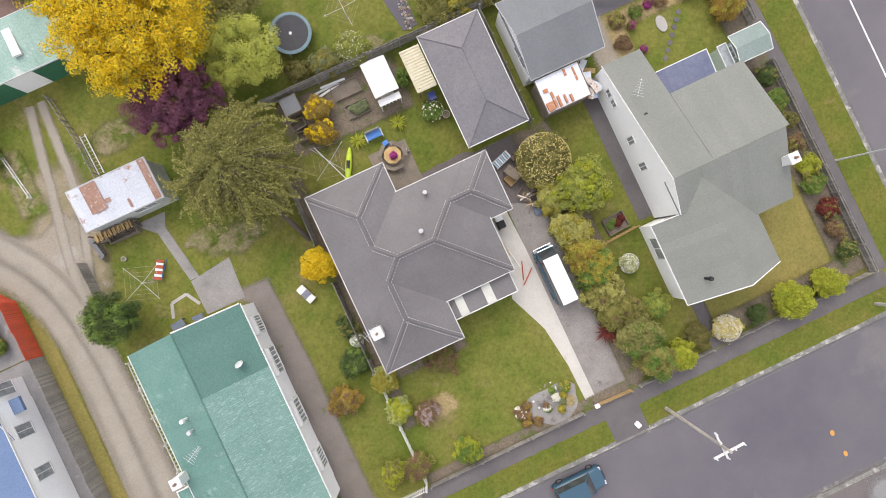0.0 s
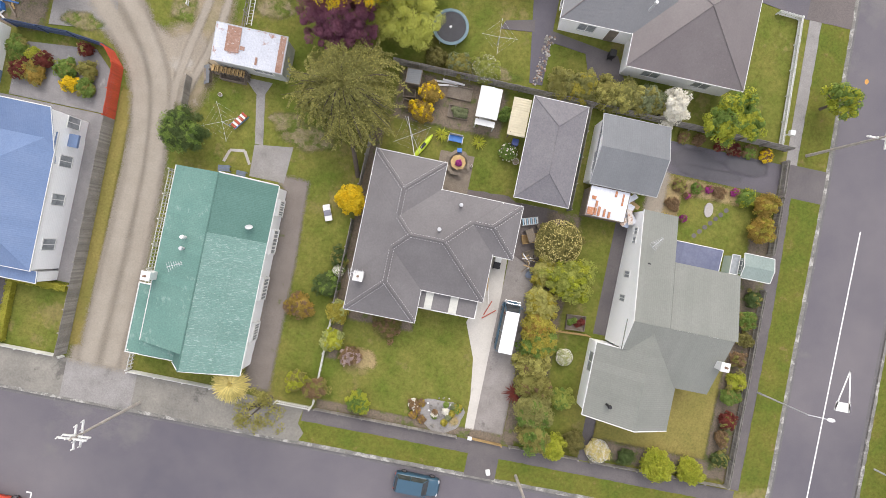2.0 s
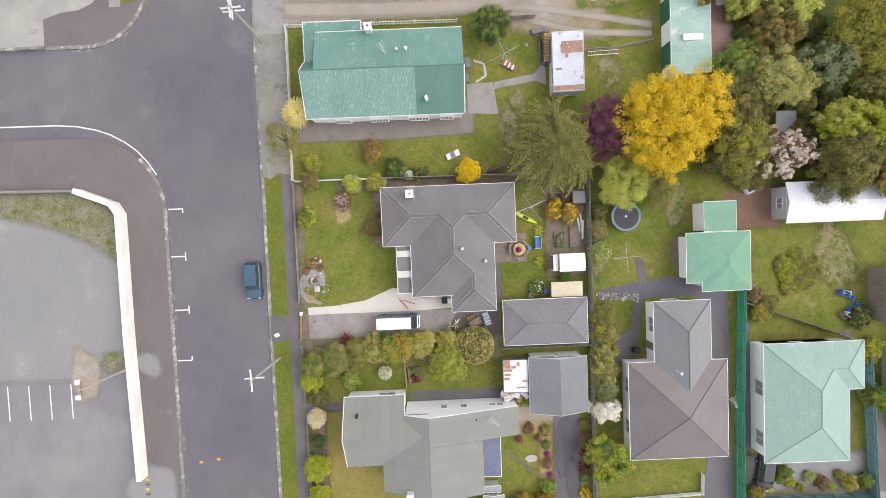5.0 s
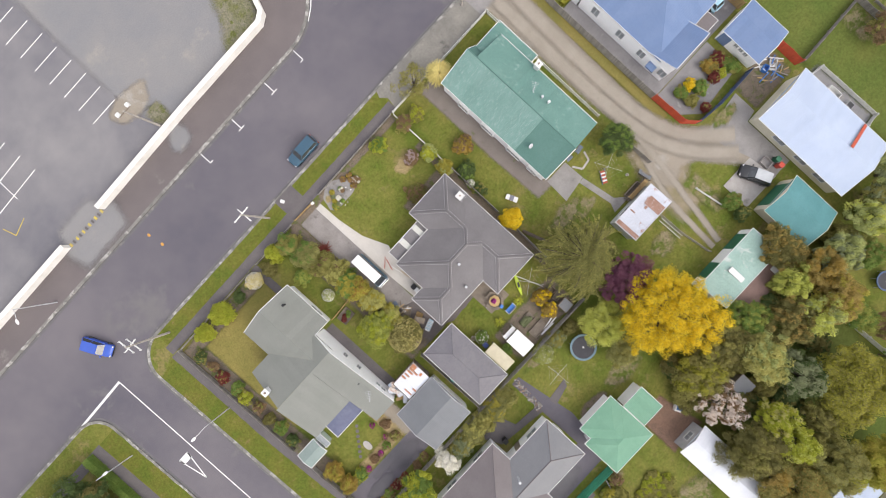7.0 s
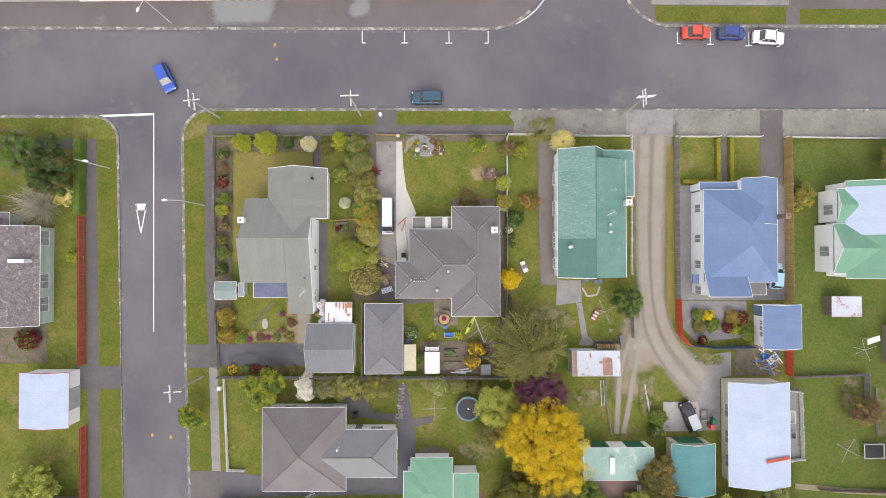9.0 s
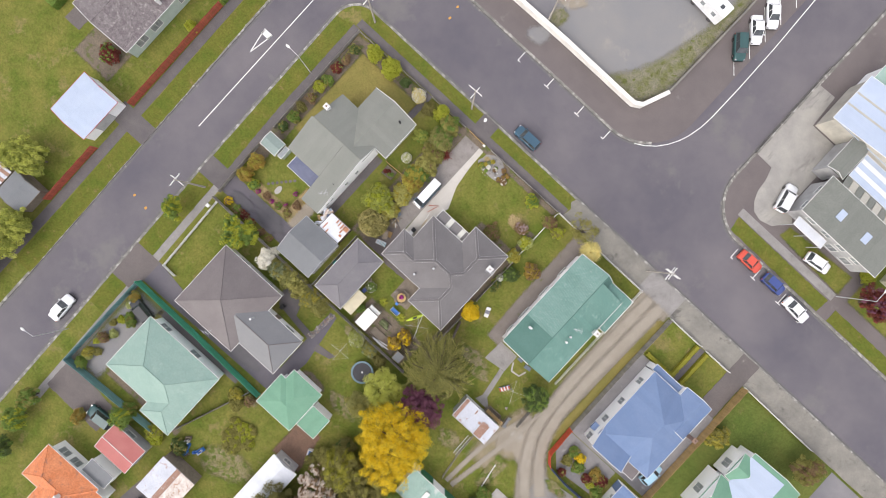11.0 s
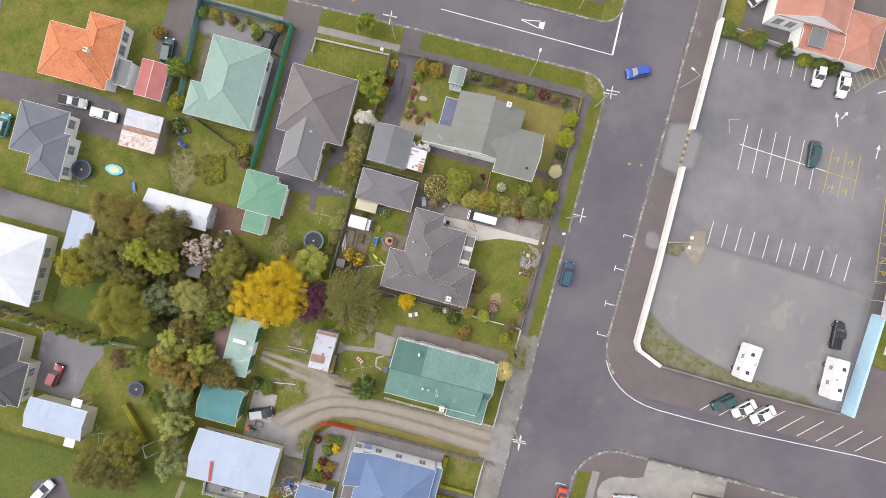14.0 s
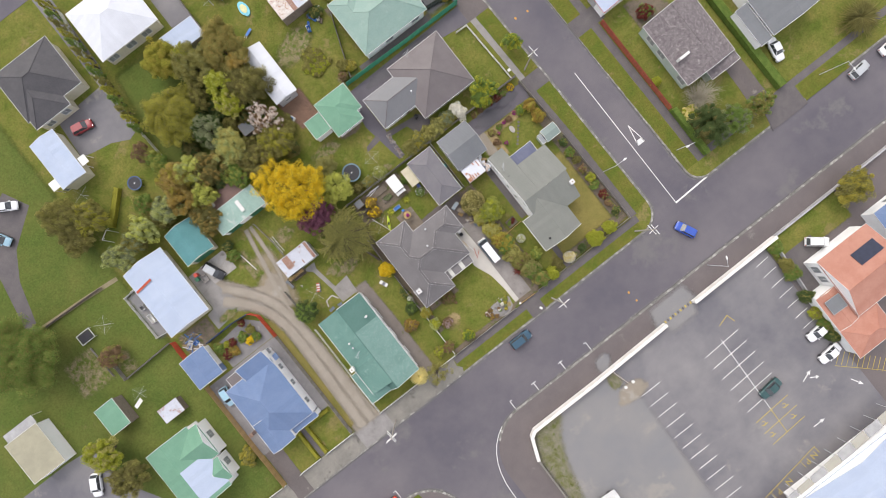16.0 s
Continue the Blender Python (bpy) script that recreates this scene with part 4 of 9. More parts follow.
TILE = material("grey_metal_tile", (0.125, 0.117, 0.118), (0.150, 0.141, 0.142), 0.75, 0.3, 6.0, 0.12, 0.25)
TILECAP = material("grey_ridge_cap", (0.150, 0.140, 0.142), None, 0.8, 6.0, 20.0, 0.2, 0.2)
CLIP = material("pale_clip", (0.55, 0.54, 0.54), None, 0.8, 6.0, 20.0, 0.2, 0.0)
GARTILE = material("slate_grey_tile", (0.135, 0.128, 0.140), (0.165, 0.158, 0.165), 0.7, 0.3, 6.0, 0.20, 0.3)
BROWNTILE = material("brown_grey_tile", (0.126, 0.108, 0.108), (0.146, 0.128, 0.126), 0.52, 0.3, 6.0, 0.12, 0.15)
ORANGETILE = material("terracotta_tile", (0.50, 0.16, 0.06), (0.56, 0.21, 0.09), 0.8, 0.6, 5.0, 0.3, 0.3, spots=(0.30, 0.13, 0.08), spot_scale=0.9, spot_at=0.56)
CLAYTILE = material("salmon_tile", (0.37, 0.165, 0.115), (0.43, 0.215, 0.155), 0.8, 0.35, 8.0, 0.1, 0.3)
# greyer wing tile, with the sky's bluish sheen put into its colour
WINGTILE = material("blue_grey_tile", (0.140, 0.143, 0.150), (0.160, 0.162, 0.166), 0.45, 0.3, 6.0, 0.10, 0.15)
MOSSTILE = material("lichen_brown_tile", (0.120, 0.100, 0.105), (0.185, 0.165, 0.165), 0.9, 1.6, 6.0, 0.35, 0.4, spots=(0.26, 0.24, 0.23), spot_scale=1.8, spot_at=0.56)
SLATE = material("slate_blue_tile", (0.115, 0.130, 0.155), (0.14, 0.155, 0.18), 0.7, 0.3, 6.0, 0.22, 0.3)
MINT = material("mint_tile", (0.205, 0.310, 0.265), (0.235, 0.335, 0.29), 0.7, 0.5, 6.0, 0.14, 0.2, spots=(0.265, 0.36, 0.315), spot_scale=0.6)
DARKTILE = material("charcoal_tile", (0.055, 0.053, 0.058), (0.075, 0.072, 0.076), 0.75, 0.3, 6.0, 0.24, 0.3)
GI = {a: ribbed("green_iron", (0.105, 0.205, 0.175), (0.130, 0.235, 0.200), a, 0.25, spots=(0.19, 0.29, 0.255), spot_scale=0.8, spot_at=0.58) for a in 'XY'}
SAGE = {a: ribbed("sage_iron", (0.182, 0.190, 0.168), (0.200, 0.206, 0.184), a, 0.3, vary=0.06) for a in 'XY'}
GREYI = {a: ribbed("grey_iron", (0.150, 0.158, 0.165), (0.170, 0.178, 0.185), a, 0.3, vary=0.06) for a in 'XY'}
BLUEI = {a: ribbed("blue_iron", (0.125, 0.182, 0.305), (0.148, 0.205, 0.328), a, 0.3, vary=0.06) for a in 'XY'}
PALEI = {a: ribbed("pale_blue_iron", (0.36, 0.42, 0.53), (0.40, 0.46, 0.56), a, 0.4, vary=0.05) for a in 'XY'}
WHITEI = {a: ribbed("white_iron", (0.62, 0.64, 0.68), (0.56, 0.58, 0.62), a, 0.4, vary=0.04) for a in 'XY'}
SEAI = {a: ribbed("sea_green_iron", (0.130, 0.265, 0.180), (0.150, 0.29, 0.20), a, 0.3, vary=0.08) for a in 'XY'}
TEALI = {a: ribbed("teal_iron", (0.075, 0.20, 0.205), (0.09, 0.225, 0.23), a, 0.3, vary=0.1) for a in 'XY'}
RUST = {a: ribbed("rusty_zinc", (0.50, 0.52, 0.57), (0.43, 0.45, 0.50), a, 0.2, vary=0.12, spots=(0.30, 0.15, 0.09), spot_scale=0.55, spot_at=0.56) for a in 'XY'}
OLDGREEN = {a: ribbed("faded_green_iron", (0.30, 0.42, 0.37), (0.24, 0.35, 0.30), a, 0.2, vary=0.15, spots=(0.46, 0.50, 0.47), spot_scale=0.5, spot_at=0.58) for a in 'XY'}
REDI = {a: ribbed("dull_red_iron", (0.36, 0.12, 0.11), (0.40, 0.15, 0.135), a, 0.4, vary=0.08) for a in 'XY'}


def by_axis(mats):
    """Ribs run down the slope: across x on slopes that fall along y, and the other way round."""
    return {'hip': mats['X'], 'gx': mats['X'], 'gy': mats['Y'], 'mn': mats['X'], 'ms': mats['X'], 'me': mats['Y'], 'mw': mats['Y']}


def roof_sheet(parent, x0, x1, y0, y1, za, zb, mat, label):
    """A lapped sheet lying 3 cm over a slope: za along x0 and zb along x1."""
    V = [(x0, y0, za), (x1, y0, zb), (x1, y1, zb), (x0, y1, za)]
    V += [(x, y, z - 0.025) for x, y, z in V]
    return part("roof_sheet", (V, [(0, 1, 2, 3), (7, 6, 5, 4), (0, 4, 5, 1), (1, 5, 6, 2), (2, 6, 7, 3), (3, 7, 4, 0)]), mat, parent, label)


def sloped_y(parent, x0, x1, y0, y1, za, zb, mat, label):
    V = [(x0, y0, za), (x1, y0, za), (x1, y1, zb), (x0, y1, zb)]
    V += [(x, y, z - 0.025) for x, y, z in V]
    return part("roof_sheet", (V, [(0, 1, 2, 3), (7, 6, 5, 4), (0, 4, 5, 1), (1, 5, 6, 2), (2, 6, 7, 3), (3, 7, 4, 0)]), mat, parent, label)


# main house
mh = house("cream house with a grey hipped tile roof and pale ridge caps", [
    ('hip', -4.4, 8.0, -5.5, 3.9, 2.8, 0.40), ('hip', 1.4, 8.0, -8.0, 7.0, 2.8, 0.40), ('hip', -6.3, 8.0, -5.5, -0.5, 2.8, 0.40)], TILE, CREAM, WHITE, 0.37, TILECAP, dashes=True)
roof_part(mh, 'mn', -4.0, 1.4, 3.97, 5.6, 2.35, 0.02, TILE, WHITE, 0.0, None, None)
for a, b in ((-2.2, -1.45), (0.15, 0.85)):
    part("skylight", boxes((a, b, 4.0, 5.58, 2.40, 2.46), bevel=0.01), material("grey_white_panel", (0.52, 0.52, 0.46), (0.44, 0.44, 0.40), 0.5, 0.8, 9.0, 0.1, 0.05), mh, "grey-white translucent roof panel")
for px in (-3.9, -1.8, 0.5):
    part("porch_post", boxes((px - 0.05, px + 0.05, 5.45, 5.55, 0, 2.34)), WHITE, mh)
chimney(mh, 7.1, 3.7, 2.6, 4.3, WHITE, 0.75)
flue(mh, 0.9, -1.8, 4.4, 0.35)
flue(mh, -0.6, -4.4, 3.4, 0.25)
aerial(mh, 7.2, 3.3, 4.2, 1.2, 0.3)
for side, at, al in (('w', -3.95, 2.6), ('n', 6.55, 3.2), ('n', 6.55, 6.0), ('w', -5.85, -2.9), ('s', -5.05, -3.5), ('s', -7.55, 4.5), ('e', 7.55, -4), ('e', 7.55, 1), ('n', 3.45, -2.4)):
    window(mh, side, at, al, 1.7, 1.2)
door(mh, 'n', 3.45, 0.0, mat=RED)
# its garage
gar = house("garage with a slate grey hipped tile roof", [('hip', -10.5, -5.3, -15.9, -6.3, 2.5, 0.36)], GARTILE, BOARD, WHITE, 0.37, GARTILE, "garage", "garage")
AWN = material("cream_corrugated", (0.60, 0.55, 0.40), (0.50, 0.45, 0.32), 0.6, 1.0, 8.0, 0.1, 0.2)
aw_ = part("awning", boxes((-5.2, -3.5, -15.6, -12.0, 2.0, 2.03)), AWN, gar, "cream corrugated awning")
for k in range(15):
    part("slat", boxes((-5.2, -3.5, -15.55 + 0.24 * k, -15.44 + 0.24 * k, 2.035, 2.085)), AWN, aw_)
for k in range(6):
    part("slat", boxes((-5.15 + 0.3 * k, -5.1 + 0.3 * k, -15.6, -12.0, 2.087, 2.11)), AWN, aw_)
for py in (-15.3, -12.3):
    part("awning_post", boxes((-3.85, -3.75, py - 0.05, py + 0.05, 0, 2.05)), WOOD, gar)
door(gar, 'n', -6.75, -7.9, 2.4, 2.0, WHITE, "garage_door")
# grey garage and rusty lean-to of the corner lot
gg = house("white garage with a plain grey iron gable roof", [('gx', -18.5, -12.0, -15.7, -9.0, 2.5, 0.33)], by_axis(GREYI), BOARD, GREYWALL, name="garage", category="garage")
window(gg, 'e', -12.15, -11.2, 1.8, 0.5, 1.8)
door(gg, 'w', -18.35, -13.6, 2.6, 2.1, GREYWALL, "garage_door")
ln = house("lean-to with rusted white roofing sheets", [('ms', -16.1, -12.3, -8.95, -6.1, 2.1, 0.05)], by_axis(WHITEI), WOOD, WOOD, name="lean_to", category="shed")
ORANGERUST = material("orange_rust", (0.40, 0.16, 0.07), (0.34, 0.17, 0.10), 0.85, 2.0, 9.0, 0.25, 0.2, spots=(0.60, 0.58, 0.58), spot_scale=2.5, spot_at=0.58)
for q in ((-13.0, -12.4, -6.9, -6.2), (-13.25, -13.05, -7.6, -6.25), (-13.6, -13.4, -7.1, -6.2), (-14.1, -13.95, -7.0, -6.25), (-14.6, -14.42, -6.8, -6.2), (-13.0, -12.6, -8.0, -7.7), (-15.6, -15.45, -8.7, -7.6), (-14.9, -14.7, -8.85, -8.3)):
    part("rust_patch", boxes((*q, 2.12, 2.285)), ORANGERUST, ln, "orange rust on the roofing sheet")
# corner house
lh = house("white house with sage grey iron gables", [('gy', -23.6, -15.5, 5.35, 12.2, 3.0, 0.50)], by_axis(SAGE), BOARD, False)
roof_part(lh, 'gy', -21.7, -17.4, 2.62, 5.4, 3.93, 0.50, SAGE['Y'], None, 0, None, None)
for kd, bx0, bx1, by0, by1, bz, bp in (('mn', -20.7, -17.4, -7.6, 2.6, 2.9, 0.235), ('mn', -26.9, -20.72, -3.3, 2.6, 3.91, 0.235), ('ms', -26.6, -19.6, 2.61, 8.1, 3.1, 0.40), ('ms', -19.58, -17.4, 2.61, 5.36, 4.2, 0.40)):
    roof_part(lh, kd, bx0, bx1, by0, by1, bz, bp, SAGE['X'], None, 0, None, BOARD)
for pa, pb in (((-15.5, 12.2, 3.0), (-19.55, 12.2, 5.02)), ((-19.55, 12.2, 5.02), (-23.6, 12.2, 3.0)), ((-15.5, 5.35, 3.0), (-17.4, 5.35, 3.95)), ((-17.4, -7.6, 2.88), (-17.4, 2.6, 5.28)), ((-17.4, 2.6, 5.28), (-17.4, 5.36, 4.18))):
    part("barge_board", rods((pa, pb, 0.05), seg=4), WHITE, lh)
part("gutter", rods(((-15.5, 5.35, 2.98), (-15.5, 12.2, 2.98), 0.06), seg=4), WHITE, lh)
roof_part(lh, 'ms', -25.6, -20.7, -5.4, -3.25, 2.7, 0.04, material("dark_glass_roof", (0.10, 0.11, 0.17), (0.13, 0.14, 0.20), 0.25, 0.5, 5.0, 0.12, 0.2, ribs='X', rib_size=0.6), WHITE, 0, None, BOARD)
chimney(lh, -26.3, 5.0, 2.5, 5.2, WHITE, 0.7)
flue(lh, -17.2, 10.6, 3.6, 0.9, DARK)
aerial(lh, -18.4, -4.6, 3.3, 1.3, 0.9)
flue(lh, -18.3, -2.6, 3.3, 0.6, DARK)
ew_ = bmesh.new()
prof = [(-7.5, 0), (5.33, 0), (5.33, 4.06), (2.6, 5.16), (-7.5, 2.78)]
va, vb = [ew_.verts.new((-17.56, y, z)) for y, z in prof], [ew_.verts.new((-17.47, y, z)) for y, z in prof]
ew_.faces.new(va), ew_.faces.new(list(reversed(vb)))
for k in range(5):
    ew_.faces.new((va[k], va[(k + 1) % 5], vb[(k + 1) % 5], vb[k]))
part("wall", ew_, BOARD, lh)
for al, sl, hh in ((-5.6, 1.7, 0.6), (-4.7, 1.7, 0.6), (-1.4, 1.5, 1.0), (0.9, 1.5, 1.0)):
    window(lh, 'e', -17.47, al, 0.55, hh, sl)
window(lh, 'e', -15.95, 7.5, 1.8, 1.3)
ki = house("small garden shed with a pale green iron roof", [('gx', -31.3, -28.3, -5.7, -3.3, 1.9, 0.25)], by_axis({a: ribbed("grey_green_iron", (0.20, 0.25, 0.23), (0.23, 0.28, 0.26), a) for a in 'XY'}), PALEGREEN, WHITE, name="garden_shed", category="shed")
window(ki, 'e', -28.45, -4.5, 0.9, 0.8, 0.9)
roof_part(ki, 'me', -28.25, -27.5, -5.4, -3.5, 1.5, -0.1, GLASS, WHITE, 0, None, PALEGREEN, 0.1)
# green-roofed house
gh = house("white house with a weathered green iron roof", [('gy', 15.95, 25.25, -2.75, 13.4, 2.95, 0.36), ('me', 25.25, 26.6, 8.4, 14.75, 2.66, -0.10)], by_axis(GI), BOARD, False, inset=0.2)
FLAKED = material("flaked_green_iron", (0.125, 0.225, 0.195), (0.150, 0.250, 0.220), 0.7, 0.5, 7.0, 0.16, 0.3, ribs='Y', rib_size=0.15, spots=(0.27, 0.365, 0.335), spot_scale=2.2, spot_at=0.55, streak=5.0, spec=0.25)
DARKGI = ribbed("darker_green_iron", (0.078, 0.160, 0.135), (0.09, 0.175, 0.15), 'Y')
rise = 0.36 * 4.65
for fx0, fx1, lift in ((15.9, 18.35, 0.035), (18.2, 20.6, 0.06)):
    roof_sheet(gh, fx0, fx1, 2.55, 14.85, 2.95 + 0.36 * (fx0 - 15.95) + lift, 2.95 + 0.36 * (fx1 - 15.95) + lift, FLAKED, "pale flaking green roofing sheets")
roof_sheet(gh, 20.55, 22.2, 13.42, 14.85, 2.97 + rise, 2.72, DARKGI, "steep dark green roof slope of the front bay")
sloped_y(gh, 22.15, 25.3, 13.3, 14.75, 2.98, 2.66, GI['X'], "low green roof over the front porch")
for qa, qb in (((15.95, 14.87, 2.98), (20.6, 14.87, 2.98 + rise)), ((20.6, 14.87, 2.98 + rise), (22.2, 14.87, 2.74)), ((22.2, 14.78, 2.66), (26.65, 14.78, 2.62))):
    part("barge_board", rods((qa, qb, 0.05), seg=4), WHITE, gh)
bay_ = bmesh.new()
prof = [(16.2, 0), (21.9, 0), (21.9, 2.8), (20.55, 2.85 + rise), (16.2, 2.9)]
va, vb = [bay_.verts.new((x, 13.1, z)) for x, z in prof], [bay_.verts.new((x, 14.6, z)) for x, z in prof]
bay_.faces.new(va), bay_.faces.new(list(reversed(vb)))
for k in range(5):
    bay_.faces.new((va[k], va[(k + 1) % 5], vb[(k + 1) % 5], vb[k]))
part("wall", bay_, BOARD, gh)
for px in (22.4, 24.4, 26.4):
    part("porch_post", boxes((px - 0.05, px + 0.05, 14.55, 14.65, 0, 2.62)), WHITE, gh)
window(gh, 'n', 14.6, 18.6, 2.0, 1.2)
part("ridge_cap", rods(((20.6, -2.75, 2.95 + rise + 0.01), (20.6, 14.85, 2.95 + rise + 0.06), 0.07), seg=6), DARKGI, gh)
for qa, qb in (((15.9, -2.75, 2.93), (15.9, 14.85, 2.93)), ((25.3, -2.75, 2.93), (25.3, 13.4, 2.93)), ((26.62, 8.4, 2.52), (26.62, 14.75, 2.52)), ((25.3, 8.38, 2.66), (26.62, 8.38, 2.54))):
    part("gutter", rods((qa, qb, 0.06), seg=4), WHITE, gh)
part("barge_board", rods(((15.95, -2.78, 2.98), (20.6, -2.78, 2.98 + rise), 0.06), seg=4), WHITE, gh)
part("veranda_rail", boxes((25.7, 25.85, -2.5, 8.2, 0.0, 1.0), (25.6, 25.95, -2.5, 8.2, 1.0, 1.06)), WHITE, gh)
chimney(gh, 25.2, 7.4, 2.4, 4.2, WHITE, 0.7)
flue(gh, 22.6, 3.4, 4.0, 0.5, WHITE)
flue(gh, 22.6, 4.4, 4.0, 0.3)
dish(gh, 17.4, 1.4, 3.5)
aerial(gh, 22.4, 5.8, 4.0, 1.2, 0.5)
roof_sheet(gh, 15.9, 20.55, -2.72, 2.6, 2.95 - 0.018 + 0.035, 2.95 + rise - 0.02 + 0.035, DARKGI, "smooth darker green roofing sheets")
for al, wd in ((-0.8, 1.4), (2.4, 2.2), (6.9, 2.0), (11.0, 1.6)):
    part("window_box", boxes((15.78, 16.16, al - wd / 2 - 0.1, al + wd / 2 + 0.1, 0.8, 0.9), (15.78, 16.16, al - wd / 2 - 0.1, al + wd / 2 + 0.1, 2.1, 2.2), (15.82, 16.16, al - wd / 2, al + wd / 2, 0.9, 2.1)), WHITE, gh)
    for q in range(3):
        window(gh, 'w', 15.82, al - wd / 3 + q * wd / 3, wd / 3 - 0.12, 1.0, 1.0)
window(gh, 's', -2.55, 18.0, 1.2, 1.0)
door(gh, 's', -2.55, 20.2)
rs = house("shed with a rusty patched zinc roof", [('ms', 18.0, 24.6, -16.3, -12.9, 2.3, 0.07)], by_axis(RUST), material("pale_grey_board", (0.5, 0.52, 0.5), None, 0.8, 1.0, 9.0, 0.1, 0.3, ribs='X', rib_size=0.3), METAL, name="shed", category="shed")
window(rs, 'n', -13.02, 20.0, 1.8, 0.7, 1.2)
RUSTED = material("rusted_sheet", (0.245, 0.135, 0.095), (0.30, 0.185, 0.14), 0.8, 1.8, 9.0, 0.3, 0.3, spots=(0.42, 0.40, 0.39), spot_scale=2.2, spot_at=0.57)
for rx0, rx1, ry0, ry1 in ((18.1, 18.65, -16.25, -12.95), (22.2, 23.5, -16.2, -13.9), (21.7, 22.15, -14.6, -14.25), (20.4, 20.6, -13.9, -13.2)):
    part("roof_sheet", ([(rx0, ry0, 2.3 + 0.07 * (-12.5 - ry0) + 0.03), (rx1, ry0, 2.3 + 0.07 * (-12.5 - ry0) + 0.03), (rx1, ry1, 2.3 + 0.07 * (-12.5 - ry1) + 0.03), (rx0, ry1, 2.3 + 0.07 * (-12.5 - ry1) + 0.03)], [(0, 1, 2, 3)]), RUSTED, rs, "rust-brown roofing sheet")
# blue-roofed house
bh = house("white villa with a blue iron roof", [('hip', 35.8, 45.9, -3.4, 9.2, 3.2, 0.45), ('gy', 41.0, 46.0, 4.5, 10.8, 3.18, 0.5), ('ms', 35.8, 41.6, -5.3, -0.6, 2.9, 0.33), ('mn', 35.7, 41.0, 9.25, 10.4, 2.6, -0.1)], by_axis(BLUEI), BOARD, WHITE, inset=0.06)
roof_part(bh, 'ms', 41.65, 44.8, -5.2, -3.45, 2.5, 0.05, BROWNTILE, WHITE, 0, None, BOARD)
chimney(bh, 46.2, 5.5, 2.4, 4.8, BRICK, 0.6)
for al in (-4.6, -1.0, 2.6, 6.8):
    window(bh, 'w', 35.86, al, 1.0, 1.3, 1.1)
window(bh, 's', -5.24, 38, 1.2, 1.0)
part("awning", boxes((35.0, 35.85, -3.6, -2.4, 1.9, 1.98), (35.0, 35.06, -3.6, -2.4, 1.75, 1.9)), BLUEI['Y'], bh, "blue iron window awning")
bs = house("white shed with a blue iron roof", [('gy', 44.4, 49.8, -12.7, -6.6, 2.4, 0.25)], by_axis(BLUEI), BOARD, WHITE, name="shed", category="shed")
for al in (-10.8, -10.0, -9.2):
    window(bs, 'w', 44.85, al, 0.5, 0.5, 1.3)
door(bs, 'w', 44.85, -7.6, 1.4, 2.0, BLUEI['Y'])
# pale-blue-roofed house
fh = house("cream house with a pale blue iron gable roof", [('gy', 39.3, 47.8, -31.4, -17.2, 2.7, 0.28)], by_axis(PALEI), CREAM, WHITE, inset=0.75)
part("roof_board", boxes((43.4, 47.6, -27.6, -27.2, 3.0, 3.06)), RED, fh, "orange timber lying on the roof").matrix_basis = Matrix.Translation((45.5, -27.4, 3.55)) @ Matrix.Rotation(0.28, 4, 'Y') @ Matrix.Translation((-45.5, 27.4, -3.03))
for al in (-28.5, -25.2, -21.5):
    window(fh, 'w', 40.05, al, 1.7, 1.3)
window(fh, 'n', -17.95, 44.8, 1.4, 0.8)
tg = house("garage with a teal iron gable roof", [('gy', 31.6, 37.6, -32.6, -25.6, 2.5, 0.30)], by_axis(TEALI), CREAM, CREAM, name="garage", category="garage")
door(tg, 'n', -25.75, 34.6, 3.6, 2.1, GREENPAINT, "garage_door")
lg = house("long shed with a faded green iron roof", [('ms', 19.4, 29.2, -30.4, -26.2, 2.3, 0.12)], by_axis(OLDGREEN), BOARD, WHITE, name="shed", category="shed")
for al in (22.0, 27.0):
    door(lg, 'n', -26.32, al, 2.6, 2.0, GREENPAINT, "garage_door")
part("skylight", boxes((23.0, 23.7, -29.8, -27.4, 2.52, 2.72)), WHITE, lg, "white roof sheet")
roof_part(lg, 'mn', 19.6, 28.8, -33.4, -30.5, 2.0, 0.1, material("brown_iron", (0.20, 0.125, 0.105), (0.16, 0.105, 0.09), 0.8, 0.8, 7.0, 0.2, 0.3, ribs='X', rib_size=0.15), WOOD, 0, None, WOOD)
part("skylight", boxes((26.9, 27.6, -33.0, -31.4, 2.16, 2.26)), WHITE, lg, "white roof sheet")
# green and white house
ew = house("white house with a green iron roof", [('gy', 55.3, 64.5, -2.9, 10.4, 3.2, 0.42), ('gx', 53.6, 60.0, -2.2, 4.6, 3.2, 0.45), ('gx', 54.2, 56.6, 4.8, 9.4, 3.2, 0.30)], by_axis(SEAI), BOARD, WHITE, inset=0.1)
for al in (0.8, 6.6):
    window(ew, 'w', 53.70 if al < 4 else 54.30, al, 1.3, 1.4, 1.0)
roof_sheet(ew, 55.25, 59.9, 3.0, 9.6, 3.24, 3.24 + 0.42 * 4.65, PALEI['X'], "pale blue replacement roofing sheets")
house("low shed with a pale flat roof", [('me', 54.7, 58.8, -8.4, -5.5, 1.6, 0.05)], by_axis(RUST), WOOD, WOOD, name="shed", category="shed")
house("open shed with a green iron roof", [('mw', 63.2, 67.6, -15.3, -9.7, 2.2, 0.08)], by_axis(SEAI), WOOD, WHITE, name="shed", category="shed")
